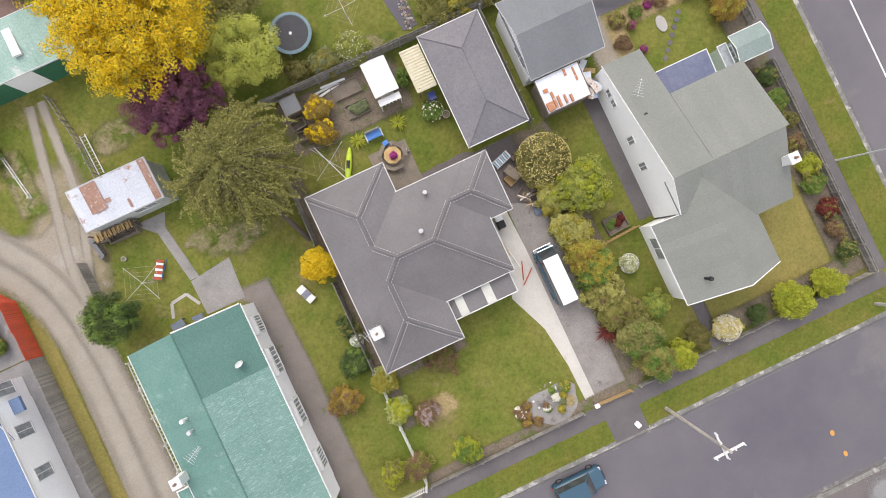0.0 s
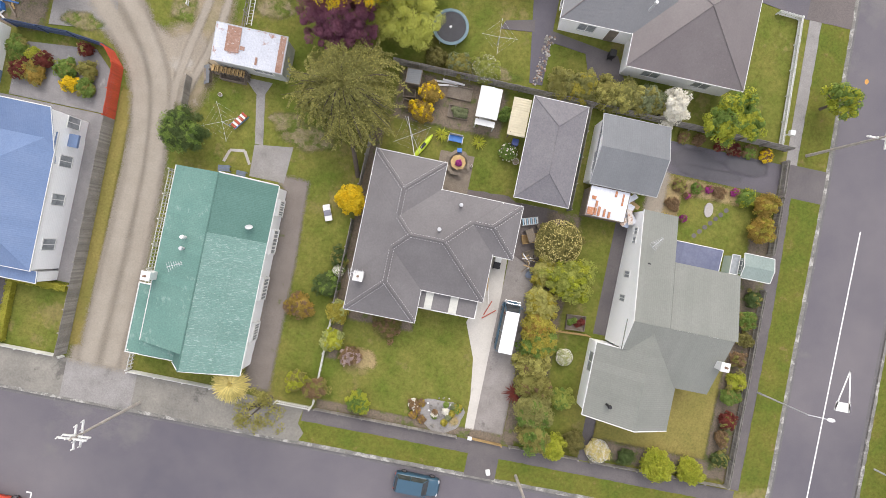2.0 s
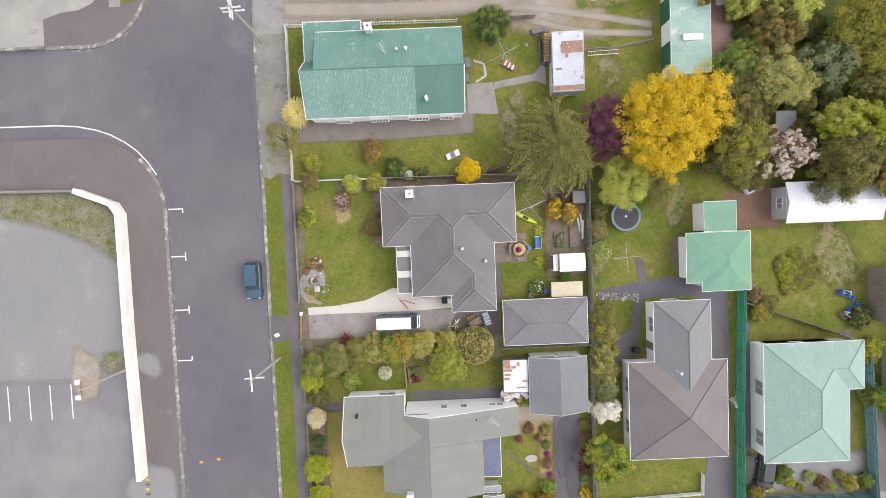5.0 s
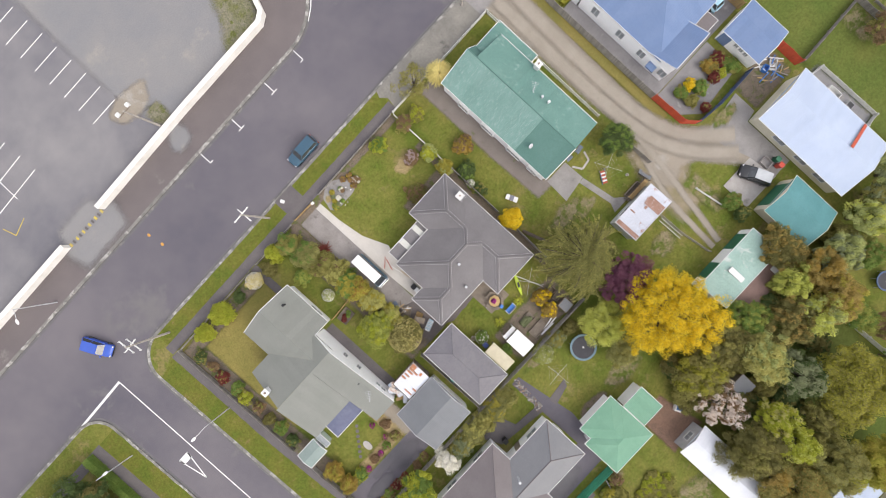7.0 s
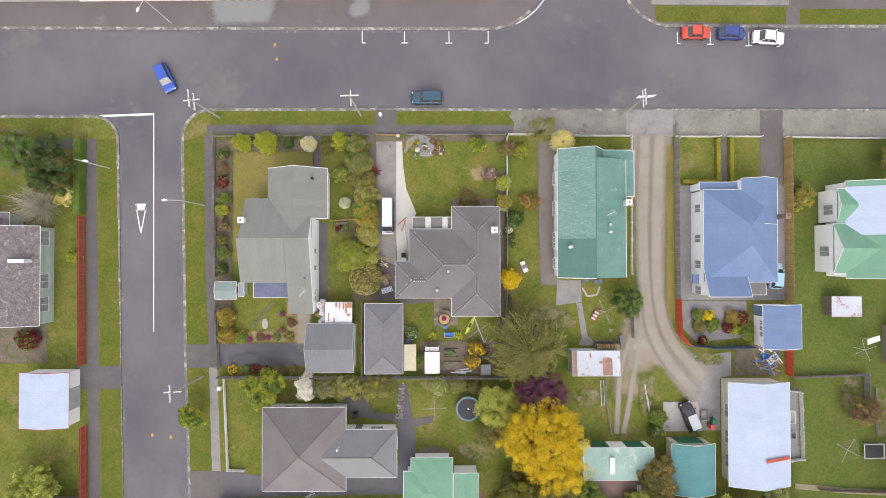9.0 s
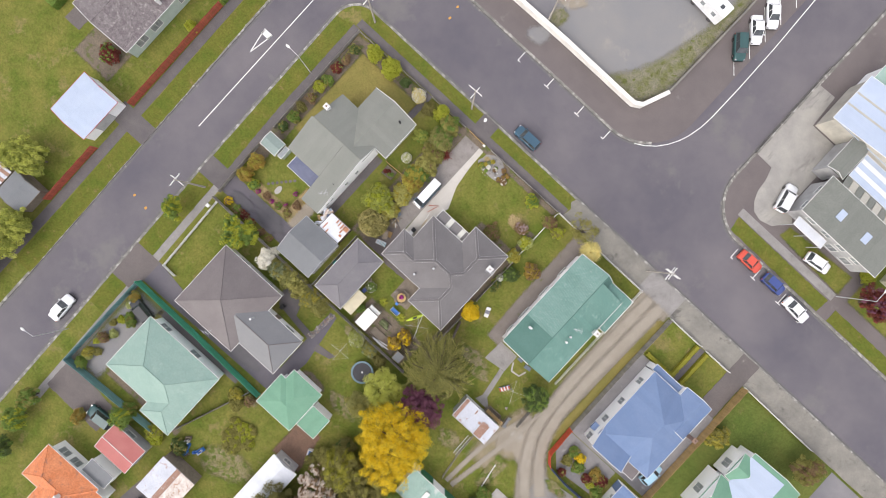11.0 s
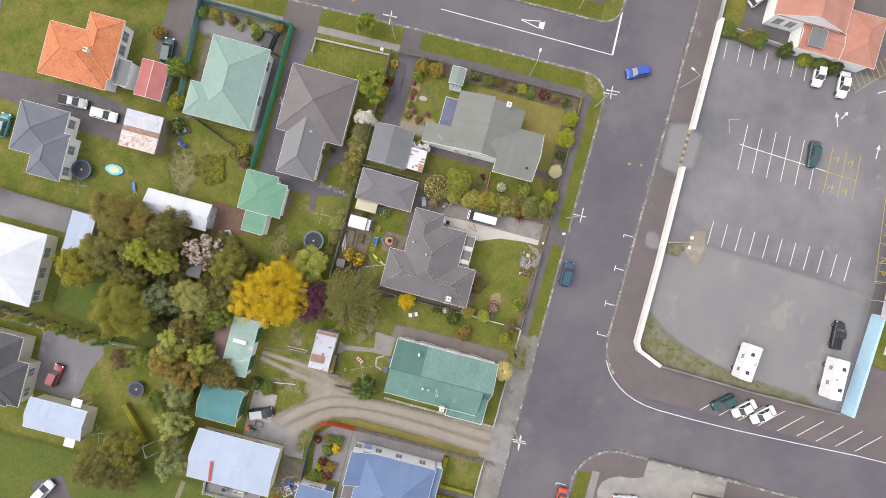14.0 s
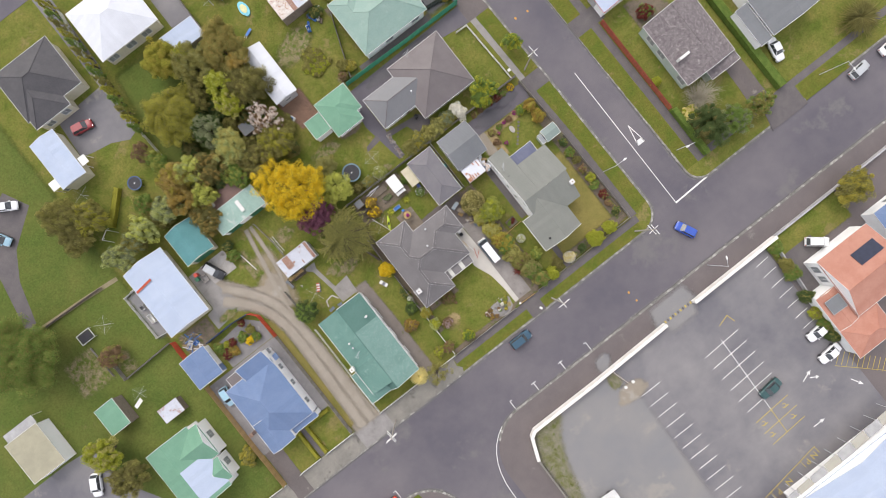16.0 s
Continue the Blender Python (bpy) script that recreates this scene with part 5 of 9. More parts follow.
# brown-roofed house
br = house("white house with a brown hipped tile roof", [('hip', -24.3, -13.0, -31.6, -20.3, 2.9, 0.42), ('hip', -19.0, -6.1, -29.8, -23.3, 2.9, 0.42)], [BROWNTILE, WINGTILE], BOARD, WHITE, 0.37, BROWNTILE)
for side, at, al in (('n', -20.75, -21), ('n', -20.75, -16), ('e', -6.25, -26), ('n', -23.75, -9), ('w', -23.85, -26)):
    window(br, side, at, al, 1.6, 1.2)
door(br, 'n', -23.75, -11.6)
flue(br, -13.6, -25.0, 4.6, 0.7)
aerial(br, -17.2, -31.0, 3.4, 1.6, 0.4)
gs = house("white shed with a bright sea-green iron roof", [('hip', -5.2, 1.5, -34.7, -29.2, 2.5, 0.25), ('hip', -4.2, 1.5, -34.7, -27.4, 2.5, 0.25), ('mn', 1.6, 5.0, -33.3, -29.5, 2.3, 0.04)], by_axis(SEAI), BOARD, WHITE, name="shed", category="shed")
for al in (2.4, 4.2):
    window(gs, 'n', -29.95, al, 0.6, 0.5, 1.3)
house("small shed with a blue-grey roof among the trees", [("mn", 12.6, 14.9, -40.4, -38.0, 2.1, 0.06)], by_axis(GREYI), WOOD, WOOD, name="shed", category="shed")
# southern houses
mt = house("white house with a pale mint hipped tile roof", [('hip', -25.4, -11.5, -45.6, -35.8, 2.9, 0.42), ('hip', -17.1, -11.5, -47.3, -37.0, 2.9, 0.42)], MINT, BOARD, WHITE, 0.37, MINT)
for side, at, al in (('n', -36.25, -23), ('n', -36.25, -17), ('e', -11.95, -41)):
    window(mt, side, at, al, 1.6, 1.2)
oh = house("white house with an orange terracotta tile roof", [('hip', -20.6, -11.7, -72.3, -60.8, 2.9, 0.45), ('hip', -23.7, -13.6, -66.2, -60.3, 2.9, 0.45)], ORANGETILE, BOARD, WHITE, 0.34, ORANGETILE)
roof_part(oh, 'mn', -17.6, -13.2, -60.3, -57.9, 2.3, 0.05, GREYI['X'], WHITE, 0, None, BOARD)
for side, at, al in (('n', -60.75, -21.5), ('n', -60.75, -19.2)):
    window(oh, side, at, al, 1.6, 1.2)
chimney(oh, -17.0, -63.8, 2.9, 4.9, WHITE, 0.6)
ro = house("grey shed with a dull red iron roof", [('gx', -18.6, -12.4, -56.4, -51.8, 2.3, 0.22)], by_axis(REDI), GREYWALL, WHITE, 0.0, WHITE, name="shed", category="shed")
window(ro, 'n', -52.2, -16, 1.6, 0.8)
cs = house("car shed with a rusty patched zinc roof", [('mn', -9.9, -3.5, -57.0, -50.4, 2.1, 0.05)], by_axis(RUST), WOOD, WOOD, name="car_shed", category="shed")
OLDSHEET = material("brown_grey_sheet", (0.60, 0.57, 0.53), (0.44, 0.36, 0.31), 0.85, 1.2, 8.0, 0.2, 0.3, ribs='Y', rib_size=0.2, spots=(0.30, 0.14, 0.07), spot_scale=1.4, spot_at=0.55)


for qx0, qx1, qm, ql in ((-7.1, -6.2, RUSTED, "rust-brown roofing sheet"), (-6.15, -3.5, OLDSHEET, "brown-grey weathered roofing sheets")):
    sloped_y(cs, qx0, qx1, -56.95, -50.45, 2.1 + 0.04, 2.1 + 0.05 * 6.6 + 0.035, qm, ql)
sl = house("pale house with a slate blue hipped tile roof", [('hip', -6.6, 1.8, -73.7, -65.4, 2.9, 0.42), ('hip', -3.0, 5.0, -70.0, -64.4, 2.9, 0.42)], SLATE, BOARD, WHITE, 0.37, SLATE)
for side, at, al in (('n', -64.85, 3.2), ('n', -64.85, -0.5), ('n', -65.85, -4.8)):
    window(sl, side, at, al, 1.4, 1.2)
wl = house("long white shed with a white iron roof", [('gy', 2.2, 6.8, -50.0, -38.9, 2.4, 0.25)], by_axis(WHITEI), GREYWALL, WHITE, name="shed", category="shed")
window(wl, 'n', -39.05, 4.5, 1.2, 0.8)
wh = house("cream house with a bright white iron roof", [('hip', 14.2, 26.7, -74.8, -64.0, 2.9, 0.36)], by_axis(WHITEI), CREAM, WHITE)
for al in (17.5, 21.0, 25.0):
    window(wh, 'n', -64.45, al, 1.8, 1.2)
house("sleep-out with a pale blue flat roof", [('me', 9.2, 16.2, -61.3, -57.2, 2.4, 0.03)], by_axis(PALEI), CREAM, WHITE, name="sleep_out", category="shed")
lb = house("cream house with a pale blue iron roof", [('gy', 41.4, 46.6, -60.2, -50.3, 2.7, 0.16)], by_axis(PALEI), CREAM, WHITE)
for px0, px1, py0, py1 in ((39.9, 41.35, -53.4, -51.7), (46.7, 48.3, -53.0, -51.2), (40.9, 42.6, -63.2, -61.6)):
    part("porch_roof", boxes((px0, px1, py0, py1, 2.4, 2.46)), WHITE, lb, "white porch roof sheet")
    part("porch_post", boxes((px0 + 0.1, px0 + 0.2, py0 + 0.1, py0 + 0.2, 0, 2.4)), WHITE, lb)
    part("porch_post", boxes((px1 - 0.2, px1 - 0.1, py1 - 0.2, py1 - 0.1, 0, 2.4)), WHITE, lb)
for al in (43.5, 46.5):
    window(lb, 'n', -50.75, al, 1.2, 1.1)
dk = house("cream house with a charcoal hipped tile roof", [('hip', 32.0, 44.0, -74.0, -63.5, 2.9, 0.42), ('hip', 36.0, 43.6, -72.0, -61.6, 2.9, 0.42)], DARKTILE, CREAM, WHITE, 0.37, DARKTILE)
for al in (38, 41.5):
    window(dk, 'n', -62.05, al, 1.4, 1.2)
# western houses
bk = house("pale green house with a lichened brown tile roof", [('gy', -65.5, -54.6, -9.2, 4.4, 2.7, 0.32), ('gy', -65.5, -59.0, -3.9, 6.3, 2.5, 0.20)], MOSSTILE, PALEGREEN, WHITE, 0.32, MOSSTILE)
part("chimney", boxes((-57.6, -55.4, -0.6, -0.1, 3.0, 4.2), bevel=0.02), WHITE, bk)
for al in (-6.4, -3.2, 2.8):
    window(bk, 'e', -55.05, al, 1.9, 1.3, 0.9)
wg = house("white garage with a pale iron roof", [('gy', -57.6, -50.8, -23.2, -15.6, 2.4, 0.18)], by_axis(PALEI), BOARD, RED, name="garage", category="garage")
door(wg, 'e', -51.25, -19.5, 3.0, 2.0, GREYWALL, "garage_door")
fw = house("white house with a grey iron roof", [('gy', -83.0, -72.5, -6.0, 6.8, 3.0, 0.30), ('me', -72.4, -69.6, -1.0, 7.0, 2.7, 0.05)], by_axis(GREYI), BOARD, WHITE)
rst = house("shed with a rust-striped iron roof", [('gy', -59.4, -55.6, -38.8, -34.2, 2.2, 0.25)], by_axis(RUST), WOOD, WOOD, name="shed", category="shed")
for k in range(4):
    for sd in (-1, 1):
        e = -57.5 + sd * 1.9
        roof_sheet(rst, min(e, -57.5), max(e, -57.5), -38.6 + 1.15 * k, -38.05 + 1.15 * k, 2.235 if sd < 0 else 2.71, 2.71 if sd < 0 else 2.235, RUSTED, "rust-brown roofing sheet")
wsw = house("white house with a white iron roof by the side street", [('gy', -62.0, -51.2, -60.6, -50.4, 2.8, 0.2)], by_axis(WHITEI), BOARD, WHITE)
for al in (-58.5, -56.0, -53.4):
    window(wsw, 'e', -51.65, al, 1.0, 0.9, 1.2)
house("shed with a lilac grey iron roof", [('gy', -55.4, -50.5, -38.0, -33.5, 2.2, 0.2)], by_axis(GREYI), WOOD, WOOD, name="shed", category="shed")
# houses across the main street
og = house("white house with a salmon tile roof", [('gx', -64.5, -53.0, 44.0, 56.6, 3.4, 0.36), ('gy', -53.5, -48.9, 49.6, 57.0, 3.0, 0.2), ('hip', -57.5, -48.9, 56.8, 63.2, 3.0, 0.36)], CLAYTILE, BOARD, WHITE, 0.34, CLAYTILE)
roof_part(og, 'me', -52.6, -49.6, 50.8, 53.6, 3.62, -0.05, GREYI['X'], GREYWALL)
part("solar_panel", boxes((-63.0, -58.0, 46.2, 48.6, -0.04, 0.04)), material("solar_glass", (0.03, 0.035, 0.06), None, 0.15, 1, 5, 0.1, 0.0), og).matrix_basis = Matrix.Translation((0, 47.4, 4.72)) @ Matrix.Rotation(0.345, 4, 'X') @ Matrix.Translation((0, -47.4, 0))
for al in (46.0, 48.2):
    window(og, 'e', -53.15, al, 1.3, 1.6, 1.0)
sh = house("two-storey grey shop with a dark olive iron roof", [('hip', 35.2, 50.0, 41.5, 48.3, 3.9, 0.02), ('gy', 33.8, 36.9, 49.2, 55.0, 3.4, 0.42)], by_axis({a: ribbed("olive_iron", (0.155, 0.163, 0.145), (0.17, 0.178, 0.158), a) for a in 'XY'}), GREYWALL, WHITE, name="shop", category="shop")
for al in (38, 41, 44, 47):
    window(sh, 's', 41.95, al, 1.5, 1.0, 2.4)
    window(sh, 's', 41.95, al, 1.6, 1.2, 0.5)
for al in (43.2, 46.2):
    window(sh, 'w', 35.65, al, 1.4, 1.0, 2.4)
for k in range(2):
    part("skylight", boxes((39.5 + 5 * k, 40.6 + 5 * k, 44.0, 45.6, 3.9, 4.05)), PALEI['X'], sh)
STRIPE = material("faded_cream_sheet", (0.40, 0.385, 0.33), (0.35, 0.335, 0.29), 0.7, 0.5, 8.0, 0.1, 0.2)
OLIVEI = MATS["olive_iron_x"]
cnp = roof_part(sh, 'ms', 36.4, 42.0, 39.9, 41.45, 2.4, 0.1, WHITEI['X'], WHITE)
for px_ in (36.6, 39.2, 41.8):
    part("canopy_post", boxes((px_ - 0.05, px_ + 0.05, 39.95, 40.05, 0, 2.4)), METAL, sh)
for k in range(11):
    sloped_y(sh, 37.1 + 1.18 * k, 38.2 + 1.18 * k, 48.45, 50.3, 3.75, 3.3, OLIVEI if k % 2 == 0 else STRIPE, "sloping roof panel")
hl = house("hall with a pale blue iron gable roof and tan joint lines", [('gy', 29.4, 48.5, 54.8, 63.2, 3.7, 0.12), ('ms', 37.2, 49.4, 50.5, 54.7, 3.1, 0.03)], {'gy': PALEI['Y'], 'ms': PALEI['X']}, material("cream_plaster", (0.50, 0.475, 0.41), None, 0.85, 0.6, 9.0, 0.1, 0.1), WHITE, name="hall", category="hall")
for k in range(4):
    ya = 55.6 + 2.1 * k
    if k in (1, 2):
        roof_sheet(hl, 29.5, 38.9, ya, ya + 0.3, 3.75, 3.75 + 0.12 * 9.4, STRIPE, "tan joint strip on the roof")
    roof_sheet(hl, 39.0, 48.4, ya, ya + 0.3, 3.75 + 0.12 * 9.4, 3.75, STRIPE, "tan joint strip on the roof")
for ya in (51.6, 53.2):
    sloped_y(hl, 37.3, 49.3, ya, ya + 0.7, 3.13 + 0.03 * (54.7 - ya), 3.13 + 0.03 * (54.0 - ya), WHITE, "white roofing band")
pch = house("white porch with a banded roof", [('me', 49.8, 52.1, 54.0, 61.2, 2.4, 0.02)], by_axis(WHITEI), BOARD, WHITE, name="porch", category="porch")
house("small white building with a pale green roof", [('me', 30.2, 33.0, 63.6, 66.4, 3.0, 0.03)], by_axis(OLDGREEN), BOARD, WHITE, name="annex", category="building")
house("cream house with a pale blue iron roof", [('hip', 53.5, 66.0, 43.5, 56.0, 3.2, 0.36)], by_axis(PALEI), CREAM, WHITE)
shp = house("white shop building with a pale blue roof", [('gy', -50.0, -23.0, 76.4, 97.0, 3.4, 0.12)], by_axis(PALEI), BOARD, WHITE, name="shop", category="shop")
awn = thing("awning", "long awning of grey and white panels on posts", "awning", 0, 0)
for k in range(12):
    xa, xb = -48.0 + 3.3 * k, -44.9 + 3.3 * k
    ya = 74.0 + 0.055 * (xa + 48)
    part("panel", prism([(xa, ya), (xb, ya + 0.17), (xb, ya + 2.0), (xa, ya + 1.9)], 2.5, 2.56), GREYWALL if k % 2 else STRIPE, awn)
    part("post", boxes((xa + 0.1, xa + 0.2, ya + 0.2, ya + 0.3, 0, 2.5)), METAL, awn)
dk_ = house("open shelter with a striped grey roof", [('mn', -17.6, -9.4, 79.6, 87.0, 2.3, 0.04)], by_axis(GREYI), WOOD, WHITE, name="shelter", category="shelter")
for k in range(3):
    sloped_y(dk_, -17.5, -9.5, 80.6 + 2.4 * k, 81.4 + 2.4 * k, 2.38 + 0.04 * (1.0 + 2.4 * k), 2.38 + 0.04 * (1.8 + 2.4 * k), STRIPE, "cream roofing sheet")
house("small pale blue garden hut", [('gx', -5.6, -2.6, 80.6, 83.0, 1.9, 0.3)], by_axis(PALEI), BOARD, WHITE, name="garden_hut", category="shed")
fc = house("cream flat-roofed building among the far lawns", [('me', 76.6, 83.4, -20.2, -11.5, 2.7, 0.03)], material("tan_roof_sheet", (0.33, 0.31, 0.22), (0.28, 0.265, 0.19), 0.8, 0.5, 8.0, 0.12, 0.2), BOARD, WHITE)
rhall = house("hall with a red iron roof", [('gy', 33.4, 50.0, 63.9, 80.0, 3.8, 0.16)], by_axis({a: ribbed("bright_red_iron", (0.34, 0.040, 0.042), (0.38, 0.055, 0.05), a, 0.4) for a in 'XY'}), BOARD, WHITE, name="hall", category="hall")
for ya in (66.2, 69.8):
    roof_sheet(rhall, 35.4, 38.2, ya - 0.7, ya + 0.7, 3.8 + 0.16 * 2.0 + 0.05, 3.8 + 0.16 * 4.8 + 0.05, GREYI['Y'], "grey translucent roof sheet")
part("lean_to_roof", boxes((76.8, 83.2, -22.0, -20.3, 2.2, 2.28)), GREYWALL, fc, "grey lean-to roof")
for lx in (77.0, 83.0):
    part("lean_to_post", boxes((lx - 0.06, lx + 0.06, -21.95, -21.83, 0, 2.2)), WHITE, fc)
bw = house("pale house with a blue iron hipped roof", [('hip', -92.0, -66.9, 43.6, 62.0, 3.2, 0.32)], by_axis(BLUEI), BOARD, WHITE)
for al in (-72.0, -77.0, -83.0):
    window(bw, 's', 44.05, al, 1.6, 1.2, 1.0)


# ---- plants ----
def leaf_material(name, c1, c2, isl=0.35):
    return material(name, c1, c2, 0.8, 0.9, 4.0, 0.15, 0.0, island=isl * 0.6, spec=0.15, thin=0.42)


LEAF = {
    "feather": leaf_material("feathery_leaf", (0.255, 0.252, 0.088), (0.315, 0.300, 0.105), 0.3),
    "tip": leaf_material("pale_leaf_tip", (0.42, 0.40, 0.13), (0.47, 0.44, 0.14), 0.25),
    "olive": leaf_material("olive_leaf", (0.240, 0.230, 0.066), (0.320, 0.290, 0.090)),
    "moss": leaf_material("moss_yellow_leaf", (0.320, 0.310, 0.050), (0.390, 0.370, 0.060), 0.3),
    "rust": leaf_material("rusty_olive_leaf", (0.400, 0.290, 0.085), (0.330, 0.262, 0.085), 0.35),
    "green": leaf_material("green_leaf", (0.150, 0.232, 0.052), (0.225, 0.300, 0.070)),
    "dark": leaf_material("dark_leaf", (0.081, 0.124, 0.040), (0.124, 0.160, 0.054)),
    "darkolive": leaf_material("dark_olive_leaf", (0.168, 0.160, 0.054), (0.238, 0.212, 0.070)),
    "lime": leaf_material("lime_leaf", (0.326, 0.370, 0.041), (0.420, 0.420, 0.058)),
    "yellow": leaf_material("yellow_leaf", (0.70, 0.49, 0.018), (0.78, 0.61, 0.045), 0.32),
    "young": leaf_material("young_leaf", (0.470, 0.500, 0.110), (0.550, 0.560, 0.140), 0.25),
    "fresh": leaf_material("fresh_leaf", (0.275, 0.310, 0.066), (0.350, 0.370, 0.090), 0.3),
    "gold": leaf_material("golden_leaf", (0.430, 0.365, 0.066), (0.360, 0.330, 0.066)),
    "orange": leaf_material("orange_leaf", (0.390, 0.262, 0.060), (0.300, 0.228, 0.058)),
    "purple": leaf_material("purple_leaf", (0.190, 0.075, 0.120), (0.255, 0.105, 0.150)),
    "red": leaf_material("red_leaf", (0.209, 0.054, 0.040), (0.154, 0.048, 0.040)),
    "grey": leaf_material("grey_green_leaf", (0.212, 0.240, 0.125), (0.280, 0.305, 0.165)),
    "pale": leaf_material("pale_green_leaf", (0.360, 0.400, 0.145), (0.460, 0.485, 0.190)),
    "white": leaf_material("white_blossom", (0.84, 0.82, 0.74), (0.76, 0.73, 0.62), 0.2),
    "blush": leaf_material("blush_blossom", (0.78, 0.70, 0.62), (0.66, 0.57, 0.50), 0.3),
    "pink": leaf_material("pink_blossom", (0.525, 0.413, 0.388), (0.375, 0.275, 0.250), 0.3),
    "magenta": leaf_material("magenta_blossom", (0.42, 0.07, 0.27), (0.30, 0.05, 0.21), 0.3),
    "straw": leaf_material("straw_leaf", (0.761, 0.653, 0.271), (0.597, 0.525, 0.200), 0.3),
    "brown": leaf_material("brown_leaf", (0.290, 0.190, 0.100), (0.226, 0.154, 0.090), 0.3),
}


def leaf_mesh(name, centres, normals, size, rng, aspect=0.62, droop=0.0):
    """Small four-cornered leaves, each turned about its own normal and folded along its rib."""
    n = len(centres)
    nrm = normals / np.linalg.norm(normals, axis=1, keepdims=True)
    tmp = rng.normal(size=(n, 3))
    tmp[:, 2] -= droop
    t = np.cross(nrm, tmp)
    t /= np.linalg.norm(t, axis=1, keepdims=True) + 1e-9
    b = np.cross(nrm, t)
    s = size * rng.uniform(0.6, 1.35, (n, 1))
    w = s * aspect
    v = np.stack([centres - b * s * 0.5, centres + t * w * 0.5 + nrm * s * 0.12, centres + b * s * 0.5, centres - t * w * 0.5 + nrm * s * 0.12], 1).reshape(-1, 3)
    me = bpy.data.meshes.new(name)
    me.vertices.add(4 * n)
    me.vertices.foreach_set("co", v.astype(np.float32).ravel())
    me.loops.add(4 * n)
    me.loops.foreach_set("vertex_index", np.arange(4 * n, dtype=np.int32))
    me.polygons.add(n)
    me.polygons.foreach_set("loop_start", np.arange(0, 4 * n, 4, dtype=np.int32))
    me.update(calc_edges=True)
    return me


def crown_points(rng, rx, rz, zc, clumps, per, clump_r, jitter=0.19, cone=False, up=0.8):
    """Leaf places on many small clumps spread over an uneven dome."""
    k = clumps
    u = rng.normal(size=(k, 3))
    u /= np.linalg.norm(u, axis=1, keepdims=True)
    u[:, 2] = np.abs(u[:, 2]) * rng.choice([1, 1, 1, -0.6], k)
    rad = rng.uniform(0.55, 1.0, (k, 1)) ** 0.6 * (1 + jitter * np.clip(rng.normal(size=(k, 1)), -2, 1.1))
    c = u * rad * np.array([rx, rx, rz])
    if cone:
        c[:, :2] *= np.clip(1.0 - 0.5 * (c[:, 2:3] / rz + 0.6) / 1.6, 0.2, 1.0)
    a = np.arctan2(c[:, 1], c[:, 0])
    q = rng.uniform(0, 6.28, 3)
    c[:, :2] *= (1 + 0.13 * np.sin(2 * a + q[0]) + 0.11 * np.sin(3 * a + q[1]) + 0.07 * np.sin(5 * a + q[2]))[:, None]
    c[:, 2] += zc
    cr = clump_r * rng.uniform(0.6, 1.3, (k, 1))
    idx = np.repeat(np.arange(k), per)
    d = rng.normal(size=(len(idx), 3))
    d /= np.linalg.norm(d, axis=1, keepdims=True)
    d[:, 2] = np.abs(d[:, 2]) * np.where(rng.random(len(idx)) < 0.8, 1, -1)
    p = c[idx] + d * cr[idx] * rng.uniform(0.55, 1.12 if up < 0.5 else 1.05, (len(idx), 1)) * np.array([1, 1, 0.8])
    nrm = d + (0.45 if up > 0.5 else 0.28) * rng.normal(size=d.shape) + np.array([0, 0, up])
    keep = p[:, 2] > 0.05
    return p[keep], nrm[keep], c


SEED = [10]


